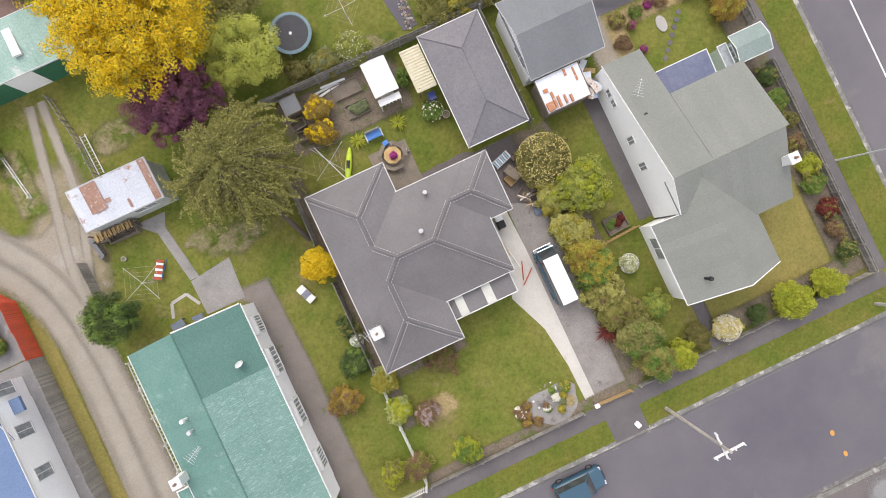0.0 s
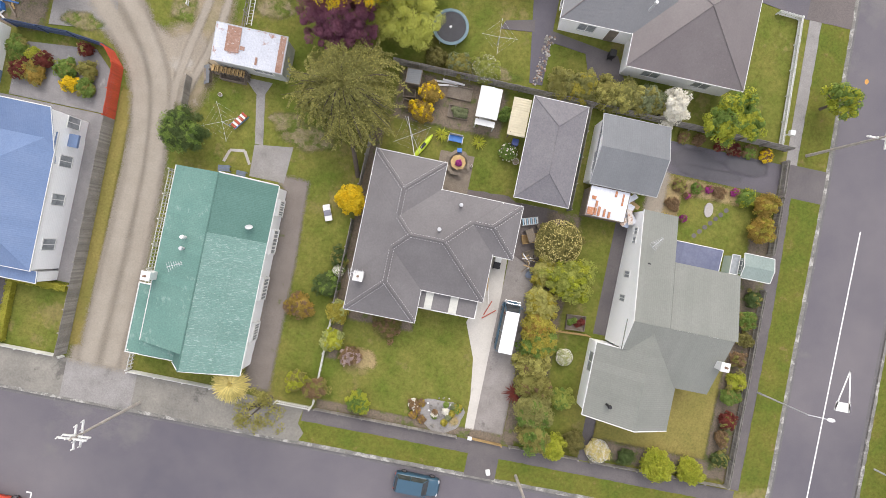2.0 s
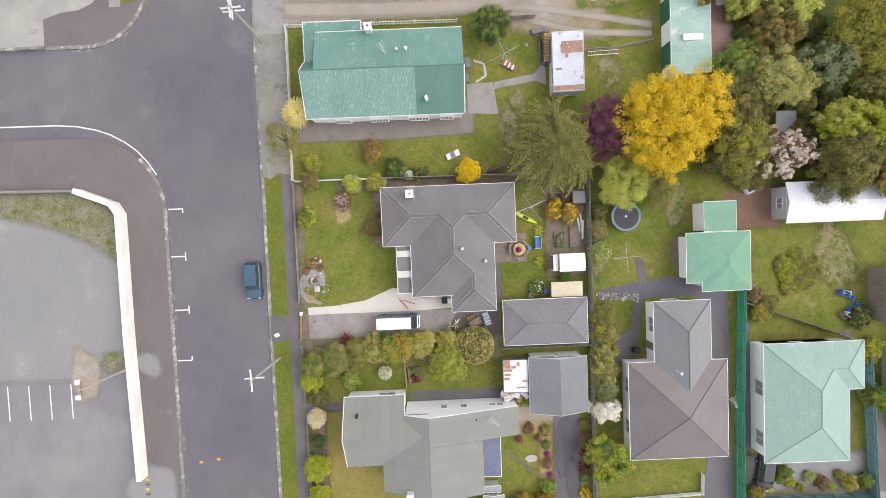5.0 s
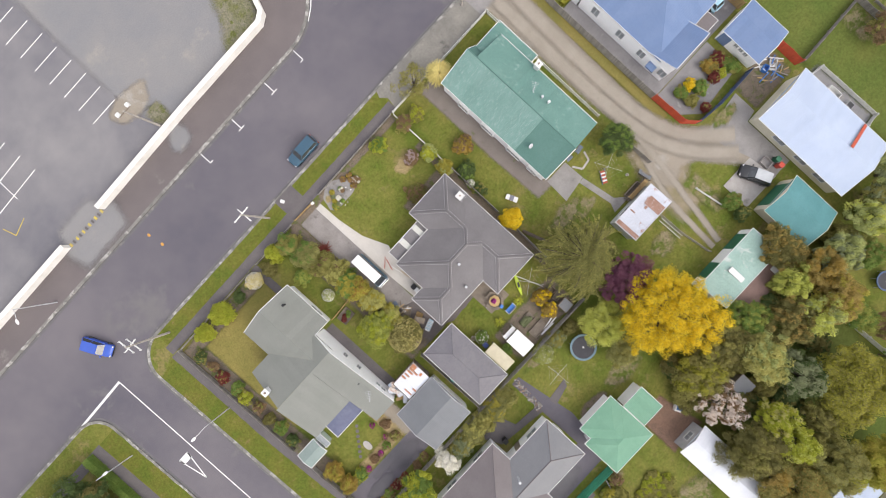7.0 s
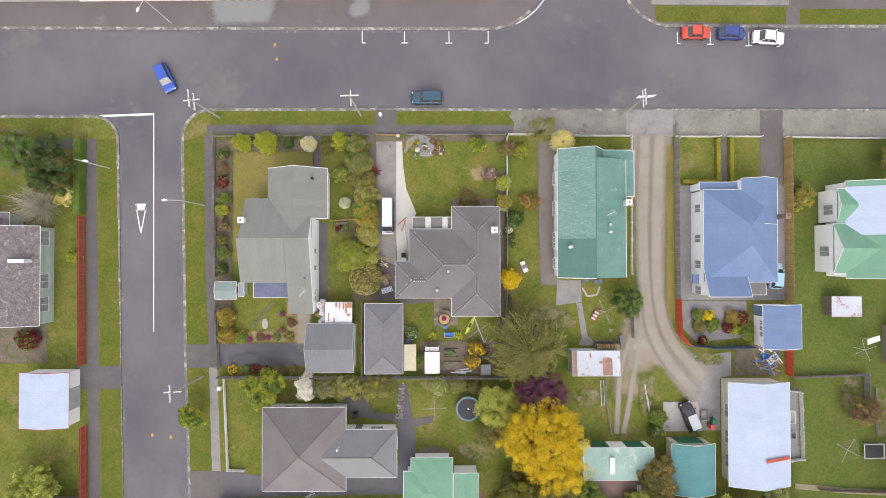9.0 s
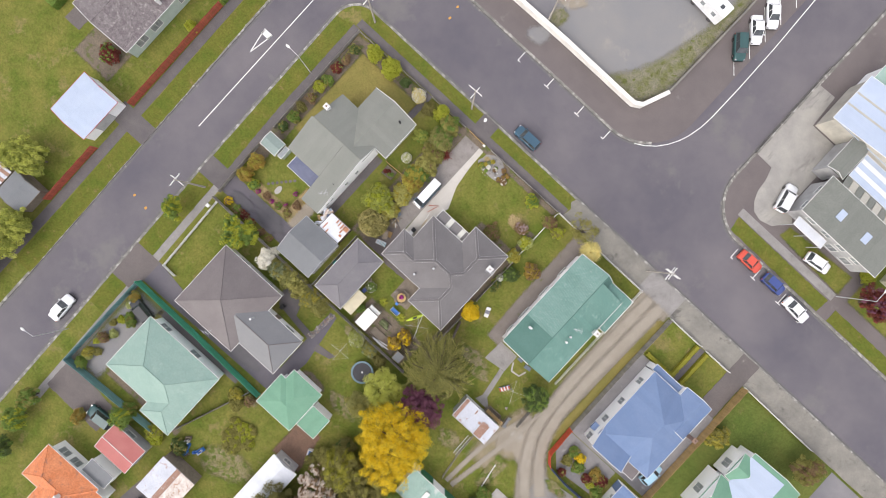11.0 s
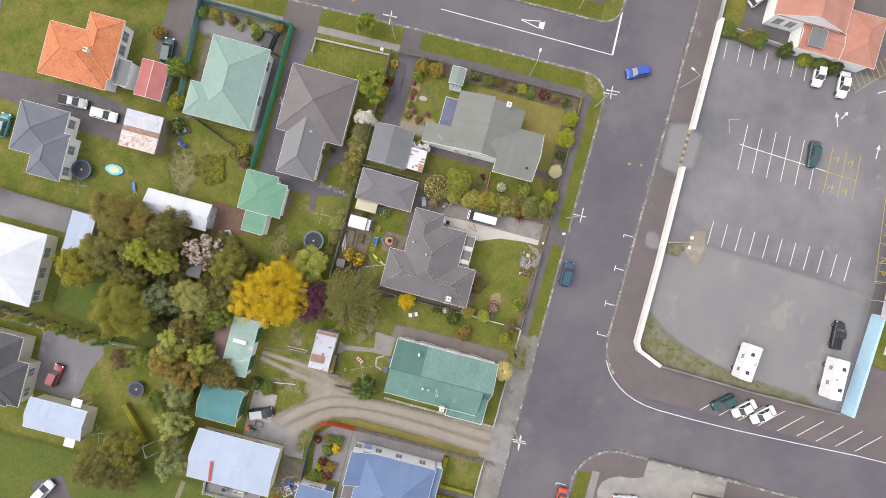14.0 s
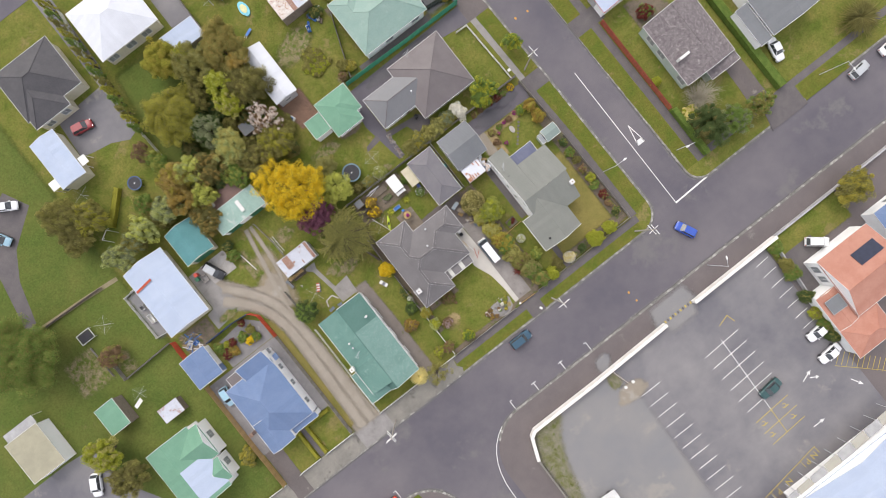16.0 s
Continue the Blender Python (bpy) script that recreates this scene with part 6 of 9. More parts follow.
def plant(name, label, x, y, r, h, kind, clumps=None, per=None, leaf=None, trunk=True, second=None, share=0.3, cone=False, squash=1.0, thin=1.0, category=None, group="", cr=None):
    """A tree or shrub: tapered trunk, limbs and a crown of clumped leaves in one or two colours."""
    SEED[0] += 1
    rng = np.random.default_rng(SEED[0])
    t = thing(name, label, category or ("tree" if trunk and h > 3.2 else "shrub"), x, y, LOTZ, rng.uniform(0, 360), group)
    leaf = leaf or (0.15 if r < 1.6 else 0.19 if r < 3 else 0.22)
    cr = cr or max(0.22, r * (0.19 if r > 2.2 else 0.26))
    clumps = clumps or int(30 + (30 if r > 2.2 else 20) * r)
    per = per or int(max(40, thin * 2.6 * (cr / leaf) ** 2 * 7))
    base = h * (0.22 if trunk else 0.0)
    rz = (h - base) / 2 if trunk else h * 0.62
    zc = base + (h - base) * 0.5 if trunk else h * 0.38
    p, nrm, c = crown_points(rng, (r - cr * 0.55), (rz - cr * 0.3) * squash, zc, clumps, per, cr, 0.19 if trunk else 0.08, cone, 0.42 if trunk else 0.7)
    if second:
        pick = rng.random(clumps) < share
        near = np.argmin(((p[:, None, :2] - c[None, :, :2]) ** 2).sum(2), 1) if len(p) * clumps < 6e6 else rng.integers(0, clumps, len(p))
        sel = pick[near]
        part("crown", leaf_mesh("crown", p[~sel], nrm[~sel], leaf, rng), LEAF[kind], t)
        part("blossom" if second in ("white", "pink", "magenta", "blush") else "new_growth", leaf_mesh("crown", p[sel], nrm[sel], leaf, rng), LEAF[second], t)
    else:
        part("crown", leaf_mesh("crown", p, nrm, leaf, rng), LEAF[kind], t)
    # solid dome in leaf colour, added to brighten the dark gaps between leaves
    if not trunk and not cone:
        bi = bmesh.new()
        bmesh.ops.create_icosphere(bi, subdivisions=2, radius=1.0, matrix=Matrix.Translation((0, 0, h * 0.36)) @ Matrix.Diagonal((r * 0.74, r * 0.74, h * 0.46, 1)))
        part("inner_growth", bi, LEAF[kind], t)
    tr = max(0.05, 0.045 * h * (1 if trunk else 0.6))
    bm = bmesh.new()
    rod(bm, (0, 0, -0.1), (0, 0, zc * 0.75), tr, tr * 0.65, 8)
    for q in c[rng.permutation(len(c))[:0 if cone else min(9, len(c))]]:
        z0 = zc * rng.uniform(0.4, 0.75)
        rod(bm, (0, 0, z0), Vector(q) * 0.85 + Vector((0, 0, z0 * 0.15)), tr * 0.5, tr * 0.15, 5)
    part("trunk", bm, BARK, t)
    for o in t.children:
        if o.name.startswith(("crown", "new_growth", "blossom")):
            o["kind"] = "stuff"
    return t


def dotted(name, label, x, y, r, h, kind, second, count=700, dot=0.09, **kw):
    """A shrub with single blossoms scattered over its leaves."""
    t = plant(name, label, x, y, r, h, kind, trunk=False, **kw)
    SEED[0] += 1
    rng = np.random.default_rng(SEED[0])
    n = int(count * r)
    u = rng.normal(size=(n, 3))
    u /= np.linalg.norm(u, axis=1, keepdims=True)
    u[:, 2] = np.abs(u[:, 2])
    part("blossom", leaf_mesh("blossom", u * np.array([r * 0.98, r * 0.98, h * 0.62]) + np.array([0, 0, h * 0.42]), u + np.array([0, 0, 0.6]), dot, rng, 0.9), LEAF[second], t)
    return t


def spiky(name, label, x, y, r, h, kind, n=120, category="shrub"):
    """A tuft of long arching blades, as on flax and cordyline."""
    SEED[0] += 1
    rng = np.random.default_rng(SEED[0])
    t = thing(name, label, category, x, y)
    V, F = [], []
    z0 = max(0.1, h - r * 0.8)
    for i in range(n):
        a, up = rng.uniform(0, 2 * math.pi), rng.uniform(-0.1, 1.35)
        d, s = Vector((math.cos(a), math.sin(a), 0)), Vector((-math.sin(a), math.cos(a), 0))
        L = r * rng.uniform(0.4, 1.12)
        o, w = len(V), 0.05 + 0.02 * r
        for k in range(4):
            q = k / 3
            c = d * L * (q * math.cos(up * (1 - 0.5 * q))) + Vector((0, 0, z0 + L * math.sin(up) * q * (1.15 - 0.75 * q)))
            ww = w * (1 - q) + 0.008
            V += [c + s * ww, c - s * ww]
        F += [(o + 2 * k, o + 2 * k + 1, o + 2 * k + 3, o + 2 * k + 2) for k in range(3)]
    part("foliage", (V, F), LEAF[kind], t)
    part("stem", rods(((0, 0, -0.05), (0, 0, z0 + 0.1), 0.12, 0.09), seg=8), BARK, t)
    return t


def hedge(label, x0, y0, x1, y1, w, h, kind):
    """A clipped hedge between two points."""
    SEED[0] += 1
    rng = np.random.default_rng(SEED[0])
    L = math.hypot(x1 - x0, y1 - y0)
    t = thing("hedge", label, "hedge", (x0 + x1) / 2, (y0 + y1) / 2, LOTZ, math.degrees(math.atan2(y1 - y0, x1 - x0)))
    n = int(L * (w + 2 * h) * 90)
    p = rng.uniform(-0.5, 0.5, (n, 3)) * np.array([L, w, h])
    f = rng.random(n) * (w + 2 * h)
    top, sgn = f < w, np.where(rng.random(n) < 0.5, -1, 1)
    p[top, 2] = h / 2
    p[~top, 1] = sgn[~top] * w / 2
    nrm = np.zeros((n, 3))
    nrm[top, 2], nrm[~top, 1] = 1, sgn[~top]
    p[:, 2] += h / 2
    p += 0.05 * rng.normal(size=p.shape)
    part("foliage", leaf_mesh("leaves", p, nrm + 0.6 * rng.normal(size=nrm.shape), 0.15, rng), LEAF[kind], t)
    part("inner_growth", boxes((-L / 2 + 0.06, L / 2 - 0.06, -w / 2 + 0.06, w / 2 - 0.06, 0, h - 0.06)), LEAF[kind], t)
    return t


# the big trees behind the main house
def drooping(name, label, x, y, bx, by, r, h, kind, branches=300, leaves=230, seed=3):
    """A feathery tree: arching branches that hang at their tips, set with narrow leaves; the trunk leans in from bx, by."""
    rng = np.random.default_rng(seed)
    t = thing(name, label, "tree", x, y)
    C, Nn = [], []
    bm = bmesh.new()
    for k in range(branches):
        a = rng.uniform(0, 2 * math.pi)
        L = r * (0.35 + 0.65 * rng.random() ** 0.6) * (1 + 0.14 * math.sin(3 * a + 1) + 0.1 * math.sin(5 * a))
        z0, top = h * rng.uniform(0.55, 0.8), h * rng.uniform(0.72, 1.0) * (1.08 - 0.35 * L / r)
        tip = h * rng.uniform(0.30, 0.6)
        s = np.sort(rng.random(leaves) ** 0.75)
        zz = (1 - s) ** 2 * z0 + 2 * s * (1 - s) * (top * 1.35) + s * s * tip
        bend = a + 0.5 * rng.normal() * s * s
        cx, cy = np.cos(bend) * L * s, np.sin(bend) * L * s
        w = 0.05 + 0.20 * np.sin(math.pi * np.clip(s, 0, 0.97)) * rng.uniform(0.6, 1.2)
        off = rng.normal(size=(leaves, 3)) * w[:, None] * np.array([0.8, 0.8, 0.35])
        C.append(np.stack([cx, cy, zz], 1) + off)
        Nn.append(np.array([0, 0, 0.8]) + 0.7 * rng.normal(size=(leaves, 3)))
        if k % 3 == 0:
            q = [Vector((math.cos(a) * L * u, math.sin(a) * L * u, (1 - u) ** 2 * z0 + 2 * u * (1 - u) * top * 1.35 + u * u * tip)) for u in (0, 0.35, 0.7, 0.95)]
            for u in range(3):
                rod(bm, q[u], q[u + 1], 0.07 - 0.018 * u, 0.05 - 0.018 * u, 4)
    C, Nn = np.concatenate(C), np.concatenate(Nn)
    far = np.hypot(C[:, 0], C[:, 1]) > r * 0.55
    sel = rng.random(len(C)) < np.where(far, 0.35, 0.12)
    for nm, m_, kd in (("crown", ~sel, kind), ("new_growth", sel, "tip")):
        part(nm, leaf_mesh(nm, C[m_], Nn[m_], 0.20, rng, 0.42), LEAF[kd], t)["kind"] = "stuff"
    rod(bm, (bx - x, by - y, -0.1), ((bx - x) * 0.45, (by - y) * 0.45, h * 0.42), 0.24, 0.18, 8)
    rod(bm, ((bx - x) * 0.45, (by - y) * 0.45, h * 0.42), (0, 0, h * 0.8), 0.18, 0.10, 8)
    part("trunk", bm, BARK, t)
    return t


# gold clumps: autumn colour that also stands for ochre shading in the crown
plant("tree", "broad golden-yellow autumn tree", 13.5, -24.1, 5.5, 9.0, "yellow", clumps=430, per=120, leaf=0.17, second="gold", share=0.16, cr=0.62)
plant("tree", "dark purple-leaved tree beside the yellow one", 13.3, -18.4, 3.0, 6.0, "purple", clumps=190, per=180, leaf=0.14, cr=0.45)
drooping("tree", "feathery olive-green tree with drooping branches", 11.5, -12.2, 9.7, -5.4, 5.2, 7.0, "feather")
plant("tree", "light green tree by the trampoline", 7.8, -20.4, 3.1, 4.4, "young", second="fresh", share=0.1, leaf=0.14, per=260)
plant("tree", "grey-green tree at the lawn edge", 6.8, -24.6, 2.1, 3.6, "feather", second="olive")
plant("tree", "round dark green tree by the gravel drive", 25.6, -5.9, 2.1, 3.6, "green", second="dark", share=0.5, leaf=0.16, per=240, clumps=80)
plant("tree", "thin wispy olive street tree", 13.6, 17.4, 2.5, 5.0, "olive", thin=0.14, clumps=45)
spiky("cabbage_tree", "cabbage tree with pale straw-coloured leaves", 16.8, 16.0, 1.75, 3.4, "straw", 1300, "tree")
plant("tree", "yellow-green street tree on the verge", -34.2, -21.7, 1.6, 3.8, "lime", second="green", share=0.5)
plant("tree", "yellow-green tree by the front lawn", -24.3, -17.9, 2.6, 3.8, "lime", second="green", share=0.4)
plant("shrub", "white-flowering shrub by the brown roof", -18.9, -18.0, 1.7, 3.2, "white", second="grey", share=0.06, trunk=False)
for hx, hr, hk, h2 in ((-16.4, 1.7, "grey", "olive"), (-14.2, 1.8, "feather", "tip"), (-12.0, 1.6, "olive", "tip"), (-10.0, 1.7, "feather", "gold"), (-7.8, 1.5, "olive", "feather")):
    plant("shrub", "rounded olive hedge shrub by the back fence", hx, -18.2, hr, 2.6, hk, trunk=False, second=h2, share=0.35, group="hedge shrubs")
# corner lot front
plant("shrub", "clipped yellow-green shrub by the front fence", -28.1, 16.3, 1.4, 1.7, "lime", trunk=False)
plant("shrub", "bright lime-yellow rounded shrub by the fence", -24.6, 16.3, 1.75, 2.0, "lime", trunk=False)
dotted("shrub", "shrub covered in cream blossom", -18.7, 16.1, 1.15, 1.6, "straw", "white")
plant("shrub", "lime-green shrub by the footpath", -14.3, 16.6, 1.3, 1.8, "lime", trunk=False)
plant("shrub", "round mid-green shrub on the lawn", -14.2, 11.8, 1.25, 1.5, "fresh", trunk=False, second="green")
dotted("shrub", "small white-flowered shrub on the lawn", -13.7, 7.8, 0.85, 1.0, "pale", "white")
plant("shrub", "dark green shrub by the front path", -16.2, 15.6, 1.2, 1.3, "darkolive", trunk=False)
plant("shrub", "dark green shrub in the front border", -21.7, 16.2, 0.9, 1.0, "dark", trunk=False)
# the long mixed hedge beside the drive
plant("shrub", "soft green conifer shrub by the footpath", -12.0, 15.6, 1.74, 2.6, "olive", trunk=False, second="green", share=0.5)
plant("shrub", "feathery green conifer shrub", -11.3, 13.2, 1.97, 2.9, "feather", trunk=False, second="green", share=0.3)
spiky("cordyline", "dark red spiky cordyline", -9.6, 12.2, 1.2, 1.4, "red", 130)
plant("shrub", "olive shrub with brown leaf tips", -11.0, 10.6, 1.86, 2.4, "olive", trunk=False, second="brown", share=0.2)
plant("shrub", "golden-olive rounded shrub beside the drive", -10.6, 8.9, 1.74, 2.4, "tip", trunk=False, second="olive", share=0.4)
plant("shrub", "dark green shrub with golden tips", -10.6, 6.9, 1.86, 2.6, "green", trunk=False, second="gold", share=0.45)
plant("shrub", "orange-tinged shrub in the long hedge", -10.3, 5.2, 1.62, 2.5, "gold", trunk=False, second="orange", share=0.35)
plant("shrub", "golden-green rounded shrub beside the van", -10.2, 2.9, 1.80, 2.4, "tip", trunk=False, second="gold", share=0.4)
plant("shrub", "large pale green rounded shrub", -12.3, 0.2, 2.44, 3.2, "fresh", trunk=False, second="lime", share=0.35)
plant("shrub", "small golden shrub beside the drive", -9.9, -0.1, 1.45, 2.2, "tip", trunk=False, second="gold", share=0.4)
dotted("shrub", "large dark shrub dotted with cream blossom", -10.6, -3.0, 2.3, 2.9, "darkolive", "straw")
# main front garden
plant("shrub", "yellow-green shrub by the front fence", 5.2, 15.9, 1.25, 1.6, "lime", trunk=False, second="green", share=0.4)
plant("shrub", "pinkish brown shrub on the lawn", 6.9, 11.8, 1.1, 1.2, "pink", trunk=False, second="brown", share=0.5)
plant("shrub", "lime-green shrub by the side fence", 8.9, 10.6, 1.2, 1.7, "lime", trunk=False, second="pale", share=0.4)
plant("shrub", "golden shrub at the house corner", 8.8, 7.7, 1.15, 1.8, "gold", trunk=False, second="pale", share=0.3)
plant("shrub", "bright yellow shrub by the side fence", 9.6, -3.0, 1.55, 2.2, "yellow", trunk=False)
plant("shrub", "orange-brown shrub on the next lawn", 12.5, 7.9, 1.35, 1.6, "orange", trunk=False, second="brown", share=0.4)
plant("shrub", "dark green shrub at the side fence", 10.4, 5.4, 1.3, 1.7, "dark", trunk=False, second="green", share=0.3)
plant("shrub", "dark green shrub at the side fence", 9.8, 2.6, 1.0, 1.4, "dark", trunk=False, second="olive", share=0.3)
dotted("shrub", "small white-flowered shrub at the fence", 9.6, 3.9, 0.6, 1.0, "green", "white")
plant("shrub", "yellow-green shrub near the picket fence", 11.3, 15.1, 1.15, 1.5, "lime", trunk=False, second="olive", share=0.5)
plant("shrub", "brownish shrub near the picket fence", 9.3, 15.4, 1.25, 1.6, "brown", trunk=False, second="olive", share=0.5)
plant("shrub", "dark shrub under the front windows", 3.9, 8.0, 1.5, 1.1, "darkolive", trunk=False, second="brown", share=0.3)
plant("shrub", "low flowers in the rock garden", -4.4, 14.9, 0.55, 0.5, "gold", trunk=False, second="green", share=0.5)
plant("shrub", "low pale plants by the rock garden", -0.2, 15.3, 0.6, 0.5, "brown", trunk=False, second="white", share=0.2)
# main back garden
spiky("flax", "yellow-striped flax by the patio", 2.5, -11.1, 0.8, 0.9, "lime", 90)
spiky("flax", "yellow-striped flax by the patio", -1.2, -11.1, 0.8, 0.9, "lime", 90)
plant("shrub", "orange-berried shrub by the garden shed", 4.3, -14.7, 1.2, 1.9, "orange", trunk=False, second="yellow", share=0.3)
plant("shrub", "orange-berried shrub by the lawn", 4.9, -12.7, 1.2, 1.8, "orange", trunk=False, second="yellow", share=0.3)
dotted("shrub", "shrub with large white flowers by the garage", -4.2, -10.7, 0.9, 1.1, "green", "white", 50, 0.2)
plant("shrub", "small green shrub by the awning", -3.1, -14.2, 0.7, 1.2, "green", trunk=False)
dotted("shrub", "pale-flowered shrub over the back fence", -0.4, -18.0, 1.4, 2.0, "fresh", "white", 160)
plant("shrub", "grey-green shrub over the back fence", 2.1, -17.9, 1.3, 1.7, "olive", trunk=False, second="grey", share=0.3)
plant("shrub", "dark shrub by the back fence", 4.6, -18.3, 1.1, 1.2, "darkolive", trunk=False)
# corner lot borders
for k, (by, br_, bk_) in enumerate(((14.6, 0.9, "dark"), (12.6, 0.8, "brown"), (10.8, 0.9, "red"), (8.4, 1.0, "green"), (6.8, 1.1, "lime"), (4.6, 0.9, "brown"), (2.6, 0.9, "darkolive"), (0.6, 1.1, "green"), (-1.6, 0.9, "dark"))):
    plant("shrub", "low border shrub by the side fence", -31.0 + 0.25 * (k % 2), by, br_, 1.2, bk_, trunk=False, second="olive", share=0.25, group="border shrubs")
plant("shrub", "golden-orange clipped shrub by the side gate", -30.2, -8.4, 1.4, 1.8, "orange", trunk=False, second="gold", share=0.4)
plant("shrub", "golden-orange clipped shrub by the side gate", -30.2, -10.9, 1.3, 1.8, "orange", trunk=False, second="gold", share=0.4)
plant("shrub", "green shrub by the side drive", -28.3, -11.2, 0.95, 1.3, "green", trunk=False, second="lime", share=0.4)
for fx, fy, fk, fr in ((-27.2, -11.6, "magenta", 0.34), (-25.7, -11.3, "brown", 0.7), (-24.6, -11.4, "magenta", 0.33), (-23.4, -11.2, "green", 0.6), (-22.6, -10.3, "magenta", 0.33), (-21.6, -11.2, "olive", 0.8), (-21.3, -9.2, "brown", 0.7),
                       (-22.6, -8.0, "magenta", 0.33), (-20.8, -7.4, "gold", 0.7), (-24.9, -15.9, "red", 0.8), (-26.3, -15.8, "red", 0.8), (-27.8, -15.9, "green", 0.7), (-29.6, -15.9, "yellow", 0.75), (-22.6, -15.9, "brown", 0.6), (-21.0, -15.9, "olive", 0.6)):
    plant("flower_clump", "low garden clump in the flower bed", fx, fy, fr, 0.6, fk, trunk=False, second="brown", share=0.45, category="plant", group="flower bed clumps")
plant("shrub", "green shrub between the sheds", -16.2, -8.1, 0.8, 1.2, "green", trunk=False)
# blue-roofed lot
hedge("clipped yellow-green hedge round the front lawn", 34.5, 10.8, 39.7, 10.8, 0.6, 0.6, "moss")
hedge("clipped yellow-green hedge beside the front path", 39.7, 10.6, 39.7, 17.0, 0.6, 0.6, "moss")
hedge("clipped yellow-green hedge beside the front path", 41.6, 10.8, 41.6, 17.0, 0.6, 0.6, "moss")
for fx, fy, fk, fr in ((36.4, -8.2, "green", 1.0), (37.9, -8.3, "yellow", 0.9), (38.6, -9.6, "green", 1.1), (36.6, -10.0, "olive", 0.9), (41.4, -8.6, "orange", 1.1), (42.8, -8.8, "red", 1.1), (41.6, -10.4, "lime", 0.8), (43.4, -10.6, "green", 1.2), (40.8, -10.0, "red", 0.9), (37.2, -11.8, "red", 0.7)):
    plant("shrub", "colourful shrub in the paved garden", fx, fy, fr, 1.2, fk, trunk=False, second="olive", share=0.2, group="paved garden shrubs")
plant("shrub", "straw-green shrub on the lawn", 51.2, 8.6, 1.8, 2.2, "gold", trunk=False, second="olive", share=0.4)
# the grove
plant("tree", "brown-twigged tree covered in pale blossom", 10.0, -38.1, 2.9, 5.0, "brown", second="blush", share=0.62, cr=0.34, clumps=170, leaf=0.15)
for fx, fy, fr, fh, fk, f2, lab in (
        (18.0, -57.6, 3.5, 5.0, "moss", "gold", "rounded yellow-olive tree by the sleep-out"), (14.0, -52.8, 3.7, 6.0, "olive", "feather", "olive tree with soft new growth"), (14.4, -55.6, 2.2, 5.0, "moss", "lime", "lime-green tree beside the olive one"),
        (8.2, -51.6, 4.5, 6.5, "olive", "rust", "spreading brown-olive tree in the grove"), (8.5, -44.6, 4.0, 6.2, "darkolive", "olive", "dark brownish tree by the white shed"), (7.8, -47.8, 1.9, 6.6, "rust", "orange", "bronze-tinged tree in the grove"),
        (12.4, -46.8, 2.6, 6.6, "lime", "young", "bright yellow-green tree in the grove"), (12.9, -43.2, 2.4, 6.2, "lime", "tip", "bright yellow-green tree in the grove"), (22.6, -48.2, 4.8, 6.0, "moss", "olive", "broad yellow-olive tree on the lawn"),
        (19.3, -42.4, 3.0, 5.5, "grey", "dark", "blue-green tree in the grove"), 
        (11.2, -33.4, 3.4, 5.0, "olive", "moss", "olive-green tree behind the yellow one"), (18.0, -37.5, 3.1, 5.5, "tip", "pale", "pale yellow-green tree in the grove"),
        (20.4, -33.0, 2.4, 4.5, "green", "fresh", "fresh green tree in the grove"), (29.0, -38.9, 3.0, 6.0, "rust", "gold", "rusty golden tree in the grove"), (30.5, -35.2, 2.8, 5.6, "rust", "orange", "orange-brown tree in the grove"),
        (25.9, -38.4, 2.5, 6.2, "young", "pale", "bright green tree with rounded lobes"), (26.9, -33.5, 2.3, 5.4, "young", "fresh", "bright green tree with rounded lobes"), (29.2, -30.2, 2.8, 4.5, "darkolive", "rust", "dark olive tree by the teal garage"),
        (33.5, -35.8, 2.8, 5.0, "pale", "grey", "pale grey-green tree in the grove"), (39.4, -35.5, 2.5, 5.0, "pale", "young", "pale green tree behind the house"),
        (43.1, -34.8, 2.1, 4.2, "olive", "grey", "olive tree behind the house"), (46.0, -34.4, 2.5, 4.4, "pale", "grey", "pale green tree behind the house"), (15.8, -32.8, 3.2, 4.8, "darkolive", "olive", "dark tree under the yellow one"),
        (23.5, -37.0, 3.3, 5.4, "darkolive", "rust", "dark brown tree in the grove"), (17.0, -49.0, 2.4, 4.6, "olive", "darkolive", "olive tree beside the sleep-out"), (37.4, -39.8, 1.9, 2.6, "green", "olive", "small green garden tree"),
        (45.6, -43.4, 3.0, 4.6, "olive", "moss", "olive tree in the far garden"), (49.8, -46.0, 3.6, 5.0, "olive", "darkolive", "broad olive tree in the far garden"),
        (50.2, -41.8, 3.0, 4.2, "darkolive", "olive", "dark olive tree at the far lawn"), (30.5, -44.3, 2.0, 2.8, "fresh", "green", "small fresh green tree by the fence"), (31.9, -47.6, 1.7, 2.8, "brown", "olive", "brown shrub tree by the drive"),
        (70.0, -30.8, 6.5, 8.0, "green", "olive", "large green tree beyond the lawns"), (70.2, -8.2, 3.0, 5.0, "lime", "tip", "yellow-green tree by the far house"), (69.2, -1.8, 3.3, 5.0, "darkolive", "olive", "dark olive tree by the sealed yard"), (59.0, -21.5, 2.2, 3.0, "brown", "olive", "brown shrub by the garden plot"),
        (64.0, 14.0, 2.2, 3.0, "olive", "brown", "shrub tree at the front lawn"),
        (-30.5, -61.7, 1.9, 3.0, "green", "lime", "green tree by the street fence"), (-31.2, -58.1, 1.7, 2.8, "green", "olive", "green tree at the drive mouth"), (-29.3, -66.8, 1.7, 2.6, "dark", "green", "dark green tree by the street"), (-18.7, -50.9, 1.7, 2.8, "green", "lime", "fresh green tree behind the red shed")):
    plant("tree", lab, fx, fy, fr, fh, fk, second=f2, share=0.35)
ru = random.Random(12)
